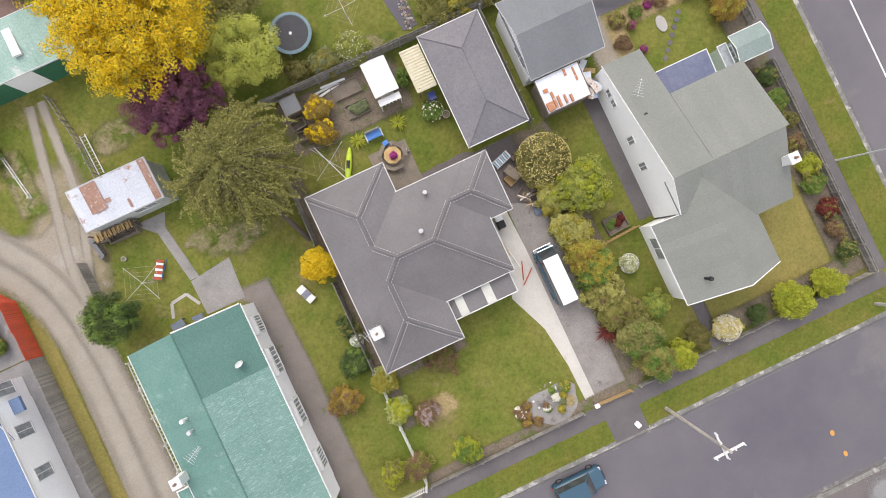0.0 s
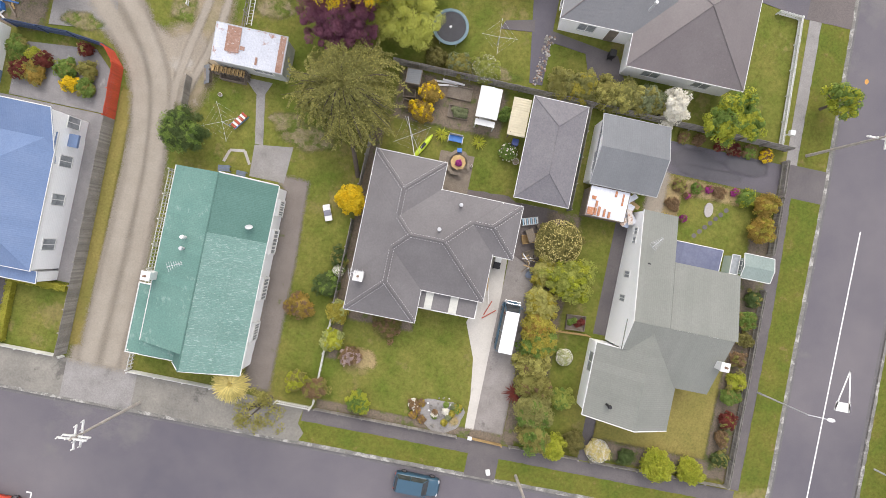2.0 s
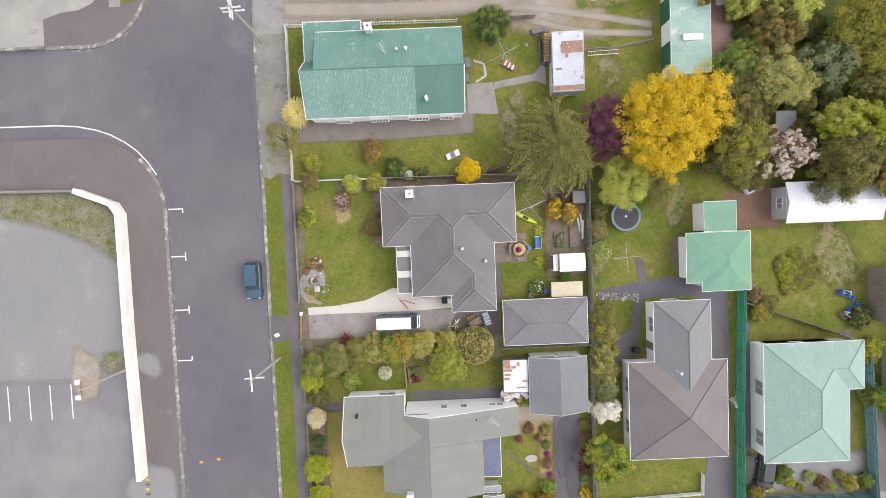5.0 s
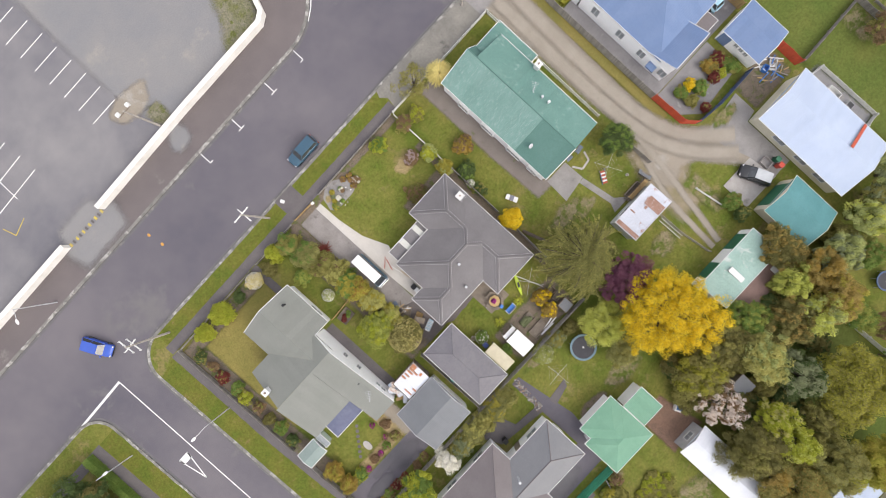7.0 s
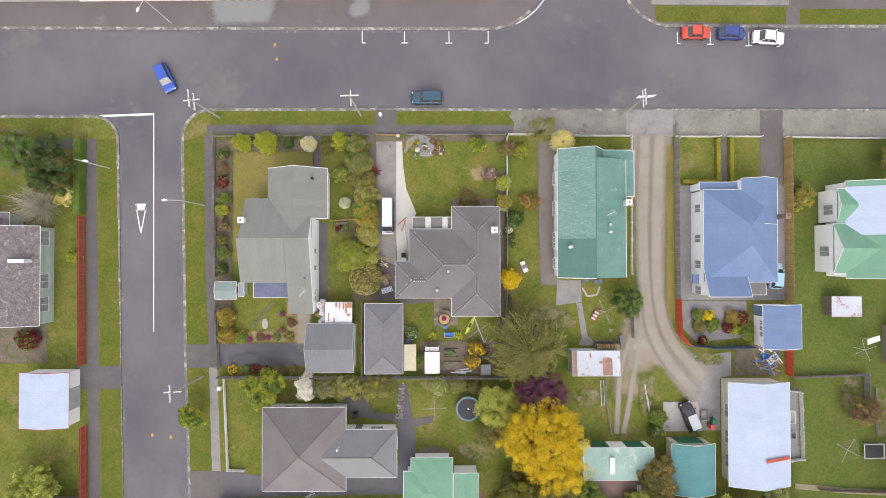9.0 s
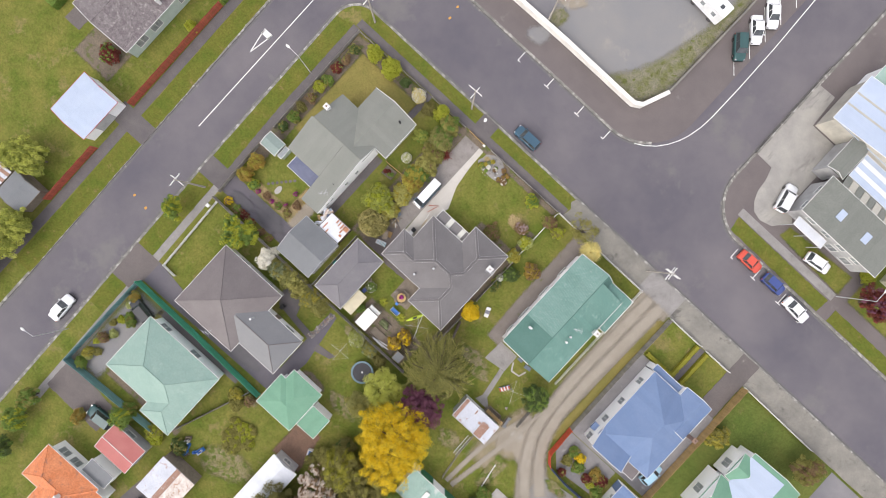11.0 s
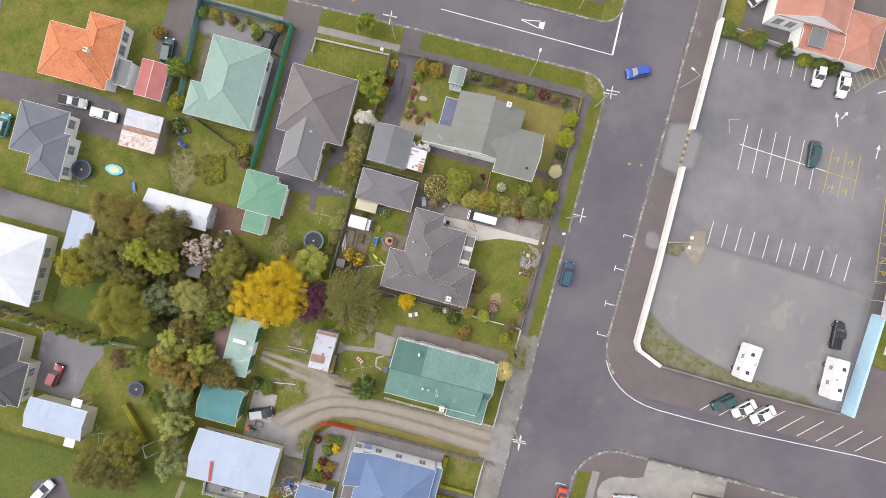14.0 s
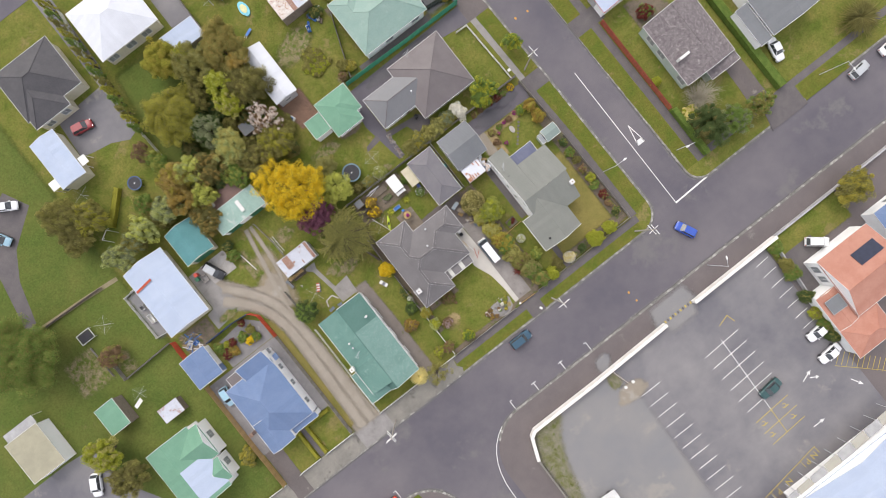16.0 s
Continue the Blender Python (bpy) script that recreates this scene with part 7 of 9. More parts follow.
for k, (fx, fy) in enumerate(((11.5, -49.5), (16.2, -46.0), (15.6, -41.6), (12.6, -41.0), (20.2, -46.0), (16.0, -36.6), (24.6, -42.6), (23.6, -34.6), (26.4, -33.2), (31.0, -33.0), (30.6, -39.8), (11.0, -34.4), (9.6, -31.6), (18.6, -31.0), (36.0, -36.4), (41.4, -36.6), (10.6, -55.6), (8.4, -35.4))):
    plant("shrub", "dark undergrowth between the grove trees", fx, fy, ru.uniform(1.7, 2.5), ru.uniform(2.0, 3.4), ("darkolive", "dark", "olive")[k % 3], trunk=False, second=("dark", "olive", "darkolive")[k % 3], share=0.35, group="grove undergrowth")
# southern garden shrubs
for fx, fy, fr, fk in ((-3.6, -42.0, 2.8, "olive"), (-7.4, -38.0, 1.4, "olive"), (-8.4, -37.0, 1.2, "gold"), (-6.2, -36.4, 1.0, "brown"), (-18.8, -50.6, 1.7, "green"), (-13.4, -50.2, 1.6, "lime"), (-9.4, -49.0, 1.4, "dark"), (-24.0, -56.0, 1.2, "orange"), (-29.6, -47.6, 1.0, "gold"), (-29.4, -44.4, 0.9, "brown"),
                       (-27.8, -39.8, 0.9, "green"), (-30.0, -36.4, 0.9, "orange"), (-29.2, -49.6, 0.9, "green"), (30.0, -33.9, 1.4, "green"), (30.6, -22.6, 1.3, "green"), (30.4, -24.6, 1.1, "dark")):
    plant("shrub", "green garden shrub on the grass", fx, fy, fr, 0.5 if fr > 2 else 1.5, fk, trunk=False, second="lime" if fr > 2 else "olive", share=0.3, group="garden shrubs")
for k in range(15):
    plant("conifer", "slim olive-green conifer beside the shared drive", 28.5 + 0.06 * k, -80.4 + 2.1 * k, 0.95, 5.0, ("olive", "moss", "green")[k % 3], trunk=False, cone=True, category="tree", group="drive conifers")
plant("conifer", "tall dark conifer at the street corner", 10.1, -78.6, 1.4, 6.5, "dark", trunk=False, cone=True, category="tree")
hedge("clipped bright green hedge on the far lawn", 39.7, -45.8, 45.2, -40.6, 0.9, 1.0, "moss")
for k in range(11):
    plant("shrub", "low green shrub in the gravel garden", -29.9 + 0.6 * ((k * 7) % 3), -49.4 + 1.25 * k, 0.55 + 0.1 * (k % 3), 0.8, ("green", "pale", "olive", "lime")[k % 4], trunk=False, group="gravel garden shrubs")
# western lots
plant("tree", "dark rounded tree at the corner garden", -53.4, 12.4, 3.2, 4.6, "dark", second="darkolive", share=0.15)
hedge("clipped green hedge inside the corner footpath", -51.1, 6.2, -51.1, 16.8, 1.0, 1.2, "green")
plant("tree", "soft green tree at the corner garden", -57.6, 14.6, 2.9, 4.2, "green", second="grey", share=0.4)
plant("tree", "soft green shrub tree by the street", -63.6, 15.4, 2.4, 3.0, "olive", second="green", share=0.4)
plant("shrub", "pale yellow shrub under the dark tree", -53.0, 9.0, 1.7, 2.0, "straw", trunk=False, second="lime", share=0.5)
plant("shrub", "yellow-green shrub by the red fence", -51.8, 0.2, 1.0, 1.3, "lime", trunk=False)
plant("shrub", "green shrub at the brick patio", -58.0, -11.5, 1.6, 1.6, "red", trunk=False, second="green", share=0.4)
plant("tree", "yellow-green tree by the car park wall", -67.2, 37.5, 3.2, 5.0, "gold", second="olive", share=0.5, clumps=130, leaf=0.2)
hedge("long clipped hedge beside the drive", -69.7, -12.0, -69.9, 15.4, 1.5, 1.2, "green")
spiky("palm", "large palm with a shaggy crown", -88.6, 14.2, 4.0, 4.4, "darkolive", 800, "tree")
for k, (fx, fy) in enumerate(((-49.9, -51.2), (-49.9, -48.3), (-50.6, -45.4), (-49.6, -43.0), (-49.6, -39.6), (-50.8, -41.2), (-54.5, -30.5), (-57, -31.5))):
    plant("tree", "bright green tree in the street hedge", fx, fy, 2.5, 4.0, "fresh", second="young", share=0.45, group="street hedge trees")
bt = thing("bare_tree", "leafless pale grey tree by the red fence", "tree", -55.8, 7.4)
rb = np.random.default_rng(77)
tw = bmesh.new()
for k in range(420):
    a, L = rb.uniform(0, 6.28), 3.6 * rb.random() ** 0.6
    q = Vector((math.cos(a) * L, math.sin(a) * L, rb.uniform(1.6, 3.4)))
    m_ = q * 0.5 + Vector((0, 0, 0.4))
    m_ += Vector(rb.normal(size=3) * 0.35)
    rod(tw, (0, 0, 0.9), m_, 0.035, 0.02, 4)
    rod(tw, m_, q, 0.02, 0.008, 4)
    rod(tw, m_, q + Vector(rb.normal(size=3) * 0.5), 0.016, 0.006, 4)
part("twig_crown", tw, material("pale_twig", (0.42, 0.38, 0.29), None, 0.9, 2, 9, 0.2, 0.1), bt)
# car park and shop plants
for k, (fx, fy, fk) in enumerate(((-50.2, 38.6, "green"), (-50.0, 42.4, "olive"), (-49.9, 44.4, "green"), (-49.4, 49.4, "dark"), (-49.0, 53.0, "lime"), (-48.9, 55.6, "green"), (-48.8, 58.2, "dark"))):
    plant("shrub", "dense shrub on the car park bank", fx, fy, 1.5, 1.8, fk, trunk=False, second="olive", share=0.3, group="car park shrubs")
plant("tree", "dark red-leaved tree by the shop", 53.8, 39.4, 2.6, 4.6, "red", second="purple", share=0.3)
plant("shrub", "green shrub by the shop fence", 51.5, 43.0, 1.4, 1.6, "lime", trunk=False)


# ---- road markings ----
PZ = 0.006


def mark(name, pts, mat, label, z=PZ):
    return solid(name, prism(pts, z - 0.02, z), mat, label, "road marking", kind="structure")


def line(name, pts, w, label, mat=None, z=PZ):
    return solid(name, ribbon(pts, w, z - 0.02, z), mat or LINE, label, "road marking", kind="structure")


line("trim_centre_line", [(-41.15, 20.5), (-41.0, -10.5)], 0.14, "white centre line of the side street")
line("trim_give_way_line", [(-48.9, 20.3), (-41.1, 20.6)], 0.32, "broad white give way line")
gw = [(-43.65, 7.7), (-42.1, 7.7), (-42.9, 3.5)]
line("trim_give_way_edge_a", [gw[0], gw[2]], 0.16, "white give way triangle")
line("trim_give_way_edge_b", [gw[2], gw[1]], 0.16, "white give way triangle")
mark("trim_give_way_head", [(-43.65, 6.8), (-42.1, 6.8), (-42.1, 7.75), (-43.65, 7.75)], LINE, "white give way triangle base")
for tx, ty, s in ((-11.35, 30.9, 1), (-5.25, 30.9, 0), (1.15, 30.9, 0), (6.8, 30.9, -1), (34.2, 30.9, 1), (39.0, 30.8, 0), (44.6, 30.6, 0), (49.1, 30.5, -1)):
    line("trim_bay_tick", [(tx, ty), (tx, 32.6)], 0.13, "white parking bay tick")
    line("trim_bay_foot", [(tx - (0.5 if s <= 0 else 0.0), ty), (tx + (0.5 if s >= 0 else 0.0), ty)], 0.14, "white parking bay tick foot")
line("trim_corner_line", [(10.9, 33.7), (12.4, 34.6), (13.8, 35.8), (14.9, 37.2), (15.8, 38.8), (16.4, 40.4), (16.9, 42.6), (17.1, 45), (17.15, 51.5), (17.0, 59.6), (16.5, 70.3), (15.9, 81.5), (15.6, 100)], 0.14, "white edge line round the corner", z=0.012)
for k in range(9):
    y0 = 52.2 + 3.6 * k
    line("trim_angle_bay", [(15.2, y0 - 0.2), (11.4, y0 + 3.8)], 0.11, "white angle parking line", z=LOTZ + 0.02)
CPZ = LOTZ + 0.05
for k in range(7):
    line("trim_bay_a", [(-48.6, 39.4 + 2.45 * k), (-45.6, 39.6 + 2.45 * k)], 0.11, "white car park bay line", z=CPZ)
for k in range(11):
    line("trim_bay_b", [(-17.8, 45.5 + 2.52 * k), (-13.6, 45.5 + 2.52 * k)], 0.11, "white car park bay line", z=CPZ)
for k in range(9):
    line("trim_bay_c", [(-35.6, 46.8 + 2.6 * k), (-27.5, 47.2 + 2.62 * k)], 0.11, "white car park bay line" if k < 6 else "yellow car park bay line", LINE if k < 6 else YLINE, CPZ)
line("trim_bay_spine", [(-31.9, 46.4), (-31.3, 62.4)], 0.12, "white line between facing bays", z=CPZ + 0.004)
line("trim_bay_spine_yellow", [(-31.3, 62.4), (-31.1, 67.9)], 0.12, "yellow line between facing bays", YLINE, CPZ + 0.004)
line("trim_no_parking", [(-33.5, 73.3), (-14.5, 76.1)], 0.12, "yellow no-parking edge line", YLINE, CPZ)
for nx in (-33.4, -29.6, -21.6, -14.6):
    line("trim_no_parking_end", [(nx, 73.3 + 0.147 * (nx + 33.5)), (nx - 0.2, 74.8 + 0.147 * (nx + 33.5))], 0.11, "yellow no-parking cross line", YLINE, CPZ)
for k in range(10):
    hx, hy = -47.2 - 0.68 * k, 62.4 + 0.73 * k
    line("trim_hatch", [(hx - 1.2, hy - 0.5), (hx + 0.8, hy + 1.1)], 0.1, "yellow hatched walkway line", YLINE, CPZ)
line("trim_hatch_edge", [(-46.0, 63.6), (-53.4, 70.6)], 0.1, "yellow walkway edge line", YLINE, CPZ)


line("trim_entrance_bracket", [(-33.2, 44.1), (-35.6, 43.35), (-36.15, 45.2)], 0.12, "yellow bracket painted by the entrance", YLINE, CPZ)


def letters(word, x, y, rz, size, mat, z):
    cu = bpy.data.curves.new("letter", 'FONT')
    cu.body, cu.size, cu.align_x, cu.align_y = word, size, 'CENTER', 'CENTER'
    cu.extrude = 0.002
    cu.materials.append(mat)
    ob = new("painted_letter", cu)
    ob.matrix_world = pose(x, y, z, 0, 0, rz)
    return tagged(ob, f"yellow painted letter {word} on the car park", "road marking", "no-parking letters", "structure")


for word, lx in (("N", -25.6), ("P", -23.0), ("N", -18.8), ("P", -16.6), ("N", -32.4), ("P", -30.8)):
    letters(word, lx, 74.35 + 0.147 * (lx + 33.5), 8.4, 1.7, YLINE, CPZ)
for lx, ly in ((-34.0, 63.9), (-34.0, 66.5), (-28.8, 64.2), (-28.8, 66.8)):
    line("trim_symbol", [(lx - 0.5, ly), (lx + 0.5, ly)], 0.14, "yellow bay symbol", YLINE, CPZ)
    line("trim_symbol_wheel", [(lx + 0.3 + 0.4 * math.cos(0.5 * q), ly - 0.3 + 0.4 * math.sin(0.5 * q)) for q in range(11)], 0.1, "yellow bay symbol wheel", YLINE, CPZ - 0.003)


def arrow(x, y, rz, L=2.6):
    m = pose(x, y, 0, 0, 0, rz)
    pts = [m @ Vector(p) for p in ((-L / 2, -0.09, 0), (L * 0.15, -0.09, 0), (L * 0.15, -0.4, 0), (L / 2, 0, 0), (L * 0.15, 0.4, 0), (L * 0.15, 0.09, 0), (-L / 2, 0.09, 0))]
    v, f = prism([(p.x, p.y) for p in pts], CPZ - 0.02, CPZ)
    n = 7
    f = [(n + 0, n + 1, n + 5, n + 6), (n + 2, n + 3, n + 4)] + f[2:]
    return solid("trim_arrow", (v, f), LINE, "white painted lane arrow", "road marking", kind="structure")


arrow(-40.6, 61.8, 200), arrow(-41.6, 62.9, 150, 1.8), arrow(-47.5, 68.6, 120), arrow(-37.0, 70.3, 180)
for ox, oy in ((-23.6, 28.5), (-23.9, 30.6), (-38.5, -25.5), (-41.1, -25.2)):
    mark("trim_survey_mark", wobbly(ox, oy, 0.2, 0.28, 8, 0.2, int(ox * 10)), material("orange_marking", (0.55, 0.28, 0.06), None, 0.8, 3, 14, 0.2, 0.0), "small orange survey paint mark", 0.005)
# striped entrance strip between the car park walls
for k in range(11):
    mark("trim_entrance_stripe", rect(-31.8 + 0.6 * k, -31.5 + 0.6 * k, 36.9, 37.4), YLINE if k % 2 == 0 else PATH_ASPHALT, "yellow and black entrance strip", LOTZ + 0.08)

# ---- walls and fences ----
def wall(label, pts, w, h, mat, cap=None, name="wall_boundary"):
    ob = solid(name, ribbon(pts, w, -0.05, LOTZ + h), mat, label, "wall", kind="structure")
    if cap:
        part("coping", ribbon(pts, w + 0.08, LOTZ + h + 0.002, LOTZ + h + 0.07), cap, ob)
    return ob


LIMEWASH = material("white_wall_paint", (0.74, 0.72, 0.68), (0.62, 0.60, 0.55), 0.85, 0.5, 8.0, 0.1, 0.1)
wall("long white painted car park wall", [(-51.6, 37.0), (-31.9, 37.2)], 0.55, 1.2, LIMEWASH, LIMEWASH, "wall_car_park")
wall("white painted car park wall with a rounded corner", [(-25.2, 37.3), (-8, 37.7), (6.4, 37.7), (7.6, 38.4), (9.3, 42.6)], 0.55, 1.2, LIMEWASH, LIMEWASH, "wall_car_park_corner")
wall("low mossy concrete wall beside the angle bays", [(9.35, 42.8), (9.7, 60), (9.4, 76.4)], 0.3, 0.6, MOSSY, None, "wall_low")
wall("low pale concrete edge of the forecourt", [(25.95, 45.5), (25.65, 63.4)], 0.28, 0.45, KERB, None, "wall_forecourt")
wall("pale blue boundary wall", [(-9.2, 77.3), (9.2, 76.7)], 0.5, 2.2, material("pale_blue_paint", (0.42, 0.62, 0.74), (0.36, 0.55, 0.68), 0.7, 0.6, 8, 0.08, 0.1), None, "wall_blue")
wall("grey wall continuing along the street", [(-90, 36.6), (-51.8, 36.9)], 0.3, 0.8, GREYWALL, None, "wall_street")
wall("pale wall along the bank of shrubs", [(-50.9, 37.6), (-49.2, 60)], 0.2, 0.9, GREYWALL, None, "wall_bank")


def fence(label, pts, h, mat, pitch=0.16, width=0.145, gap=0.0, rail=True, name="fence", postmat=None, group=""):
    """Palings on rails and posts along a line; the palings are one part."""
    ob = thing(name, label, "fence", 0, 0, LOTZ, 0, group)
    V, F, posts = [], [], []
    for (xa, ya), (xb, yb) in zip(pts, pts[1:]):
        L = math.hypot(xb - xa, yb - ya)
        u, s = Vector(((xb - xa) / L, (yb - ya) / L, 0)), Vector((-(yb - ya) / L, (xb - xa) / L, 0))
        k = max(1, int(L / pitch))
        for i in range(k):
            c = Vector((xa, ya, 0)) + u * (i + 0.5) * L / k
            hh = h * (1 + 0.02 * math.sin(i * 12.9898 + xa * 3))
            o = len(V)
            for z in (gap, hh):
                for a, b in ((-1, -1), (1, -1), (1, 1), (-1, 1)):
                    V.append(c + u * a * width / 2 + s * (b * 0.012 + 0.002 * (i % 2)) + Vector((0, 0, z)))
            F += [(o, o + 3, o + 2, o + 1), (o + 4, o + 5, o + 6, o + 7)] + [(o + j, o + (j + 1) % 4, o + 4 + (j + 1) % 4, o + 4 + j) for j in range(4)]
        m = max(1, round(L / 2.4))
        posts += [(Vector((xa, ya, 0)) + u * i * L / m + s * 0.08) for i in range(m + 1)]
        if rail:
            for z in (h * 0.25, h * 0.82):
                a, b = Vector((xa, ya, z)) + s * 0.05, Vector((xb, yb, z)) + s * 0.05
                part("rail", rods((a, b, 0.045), seg=4), postmat or mat, ob)
    pal = part("paling_run", (V, F), mat, ob)
    pal["kind"] = "stuff"
    pm = None
    for q in posts:
        if pm is None:
            pm = bpy.data.meshes.new("post")
            bm = boxes((-0.05, 0.05, -0.05, 0.05, -0.1, h + 0.03))
            bm.to_mesh(pm)
            bm.free()
            pm.materials.append(postmat or mat)
        p_ = new("post", pm)
        p_.parent, p_.location = ob, q
    return ob


GREYFENCE = material("grey_fence_board", (0.26, 0.245, 0.22), (0.20, 0.185, 0.165), 0.9, 1.0, 12.0, 0.25, 0.2, island=0.2)
REDFENCE = material("red_fence_board", (0.52, 0.075, 0.03), (0.42, 0.06, 0.03), 0.85, 1.0, 12.0, 0.2, 0.2, island=0.12)
RUSSETFENCE = material("russet_fence_board", (0.33, 0.075, 0.042), (0.26, 0.062, 0.040), 0.85, 1.0, 12.0, 0.2, 0.2, island=0.15)
PINEFENCE = material("pine_fence_board", (0.40, 0.27, 0.11), (0.33, 0.22, 0.09), 0.85, 1.0, 12.0, 0.2, 0.2, island=0.15)
GREENFENCE = material("green_iron_fence", (0.050, 0.280, 0.170), (0.045, 0.240, 0.145), 0.5, 1.0, 8.0, 0.12, 0.1)
TEALFENCE = material("teal_iron_fence", (0.12, 0.24, 0.24), (0.10, 0.20, 0.20), 0.5, 1.0, 8.0, 0.12, 0.1)
BLUEFENCE = material("blue_iron_fence", (0.07, 0.10, 0.19), (0.06, 0.085, 0.16), 0.5, 1.0, 8.0, 0.12, 0.1)
WHITEFENCE = material("white_fence_paint", (0.70, 0.70, 0.67), (0.58, 0.58, 0.55), 0.7, 1.0, 8.0, 0.1, 0.1)
fence("weathered grey paling fence behind the garages", [(-31.4, -16.8), (-19.0, -16.9), (8.4, -17.0)], 1.5, GREYFENCE)
fence("white picket fence between the front lawns", [(9.35, 17.2), (9.35, 12.0), (9.3, 7.0)], 0.9, WHITEFENCE, 0.5, 0.06)
fence("dark weathered side fence", [(9.3, 6.9), (9.2, -1.2)], 1.4, GREYFENCE)
fence("dark weathered side fence", [(9.2, -4.6), (9.1, -10.4)], 1.4, GREYFENCE)
fence("low dark timber front fence", [(-4.9, 17.55), (9.2, 17.55)], 0.55, GREYFENCE, 0.2, 0.18)
fence("white picket fence by the wispy tree", [(9.6, 17.5), (13.0, 17.5)], 0.9, WHITEFENCE, 0.18, 0.08)
fence("low grey front fence of the corner lot", [(-32.4, 17.3), (-18.4, 17.4)], 0.6, GREYFENCE, 0.2, 0.17)
fence("low grey front fence of the corner lot", [(-17.1, 17.4), (-10.2, 17.5)], 0.6, GREYFENCE, 0.2, 0.17)
fence("grey side fence of the corner lot", [(-32.35, 17.2), (-32.0, -2.6)], 0.9, GREYFENCE)
fence("grey side fence of the corner lot", [(-31.9, -6.2), (-31.7, -12.0)], 1.1, GREYFENCE)
fence("grey timber gate across the side drive", [(-31.7, -12.2), (-31.5, -15.6)], 1.1, GREYFENCE, name="gate")
fence("timber fence between the drive garages", [(-11.1, -16.6), (-11.1, -6.4)], 1.6, GREYFENCE)
fence("pale timber trellis across the side lawn", [(-15.6, 5.2), (-12.2, 5.4)], 1.0, PINEFENCE, 0.3, 0.1)
fence("white front fence of the green-roofed house", [(16.6, 17.35), (27.2, 17.35)], 0.8, WHITEFENCE, 0.2, 0.17)
fence("white side fence by the gravel drive", [(27.2, 17.2), (27.1, -2.4)], 0.9, WHITEFENCE, 0.35, 0.1)
fence("dark fence beside the back lawn", [(27.0, -4.4), (27.2, -11.4)], 1.1, GREYFENCE)
fence("grey paling fence along the gravel drive", [(33.55, 17.0), (33.5, 8), (33.6, -5.9)], 1.5, GREYFENCE)
fence("red painted fence along the gravel drive", [(33.6, -6.0), (33.8, -11.0), (35.0, -12.4)], 1.6, REDFENCE)
fence("dark blue iron fence behind the paved garden", [(35.1, -12.5), (38.5, -12.9), (44.3, -12.8)], 1.5, BLUEFENCE)
fence("new pine fence beside the blue-roofed house", [(49.4, 17.0), (49.5, 8), (49.5, -6.4)], 1.6, PINEFENCE)
fence("red painted fence behind the blue shed", [(49.3, -12.9), (49.3, -16.8)], 1.6, REDFENCE)
fence("white front fence of the blue-roofed house", [(33.7, 17.25), (40.0, 17.25)], 0.7, WHITEFENCE, 0.2, 0.18)
fence("white front fence of the blue-roofed house", [(41.3, 17.25), (46.0, 17.25)], 0.7, WHITEFENCE, 0.2, 0.18)
fence("white front fence of the next lot", [(49.6, 17.2), (64, 17.0)], 0.6, WHITEFENCE, 0.25, 0.2)
fence("dull brown-red fence beside the footpath", [(-50.7, 5.8), (-50.5, -14.9)], 1.5, RUSSETFENCE)
fence("dull brown-red fence beside the footpath", [(-50.2, -23.6), (-50.1, -34.4)], 1.5, RUSSETFENCE)
fence("dark green iron fence along the long drive", [(-31.2, -34.3), (-20, -34.4), (-5.6, -34.8)], 1.7, GREENFENCE, 0.3, 0.3)
fence("grey-green iron fence beside the mint-roofed lot", [(-31.2, -34.6), (-31.3, -50.5)], 1.5, TEALFENCE, 0.3, 0.3)
fence("grey-green iron fence of the mint-roofed lot", [(-31.3, -50.6), (-13.6, -49.8)], 1.5, TEALFENCE, 0.3, 0.3)
fence("white capped front fence of the brown-roofed house", [(-30.8, -17.0), (-30.2, -30.0), (-27.8, -30.1)], 0.7, WHITEFENCE, 0.25, 0.22)
fence("low cream fence round the sealed pad", [(47.9, -18.9), (51.3, -19.4), (51.5, -28.8), (47.9, -29.2)], 0.7, WHITEFENCE, 0.25, 0.22)
fence("low weathered timber fence across the far lawn", [(53.8, -33.2), (61.0, -33.5), (68.6, -33.8)], 0.7, WOOD)
fence("low pale fence beside the garden plot", [(62.4, -25.4), (62.2, -18.8)], 0.4, GREYFENCE)
fence("grey fence across the far lawns", [(50.0, -17.2), (60.6, -16.8), (60.7, -22.6)], 1.0, GREYFENCE)
fence("grey paling fence south of the grove", [(9.2, -53.5), (9.2, -63.0), (8.9, -78.0)], 1.3, GREYFENCE)
fence("pale-topped fence beside the shared drive", [(29.6, -45.2), (30.4, -62), (28.0, -78)], 1.3, WHITEFENCE, 0.3, 0.2)
fence("old post fence by the rusty shed", [(23.2, -16.8), (23.3, -20.4), (24.0, -25.0)], 0.9, GREYFENCE, 0.6, 0.1)
fence("loose white rail on the grass", [(28.9, -18.2), (29.6, -22.2)], 0.5, WHITEFENCE, 0.7, 0.1)
fence("timber fence behind the mint-roofed lot", [(-12.0, -48.6), (-7.0, -35.4)], 1.1, GREYFENCE)
strip("path_far_lawn", [(50.6, -32.8), (58, -33.5), (68.8, -34.1)], 0.8, 0.05, LOTZ + 0.05, DRYTRACK, "dry worn strip along the far fence", "path")
fence("timber gate lying across the drive mouth", [(-9.4, 17.55), (-6.3, 17.45)], 0.5, NEWWOOD, 0.25, 0.24, name="gate")


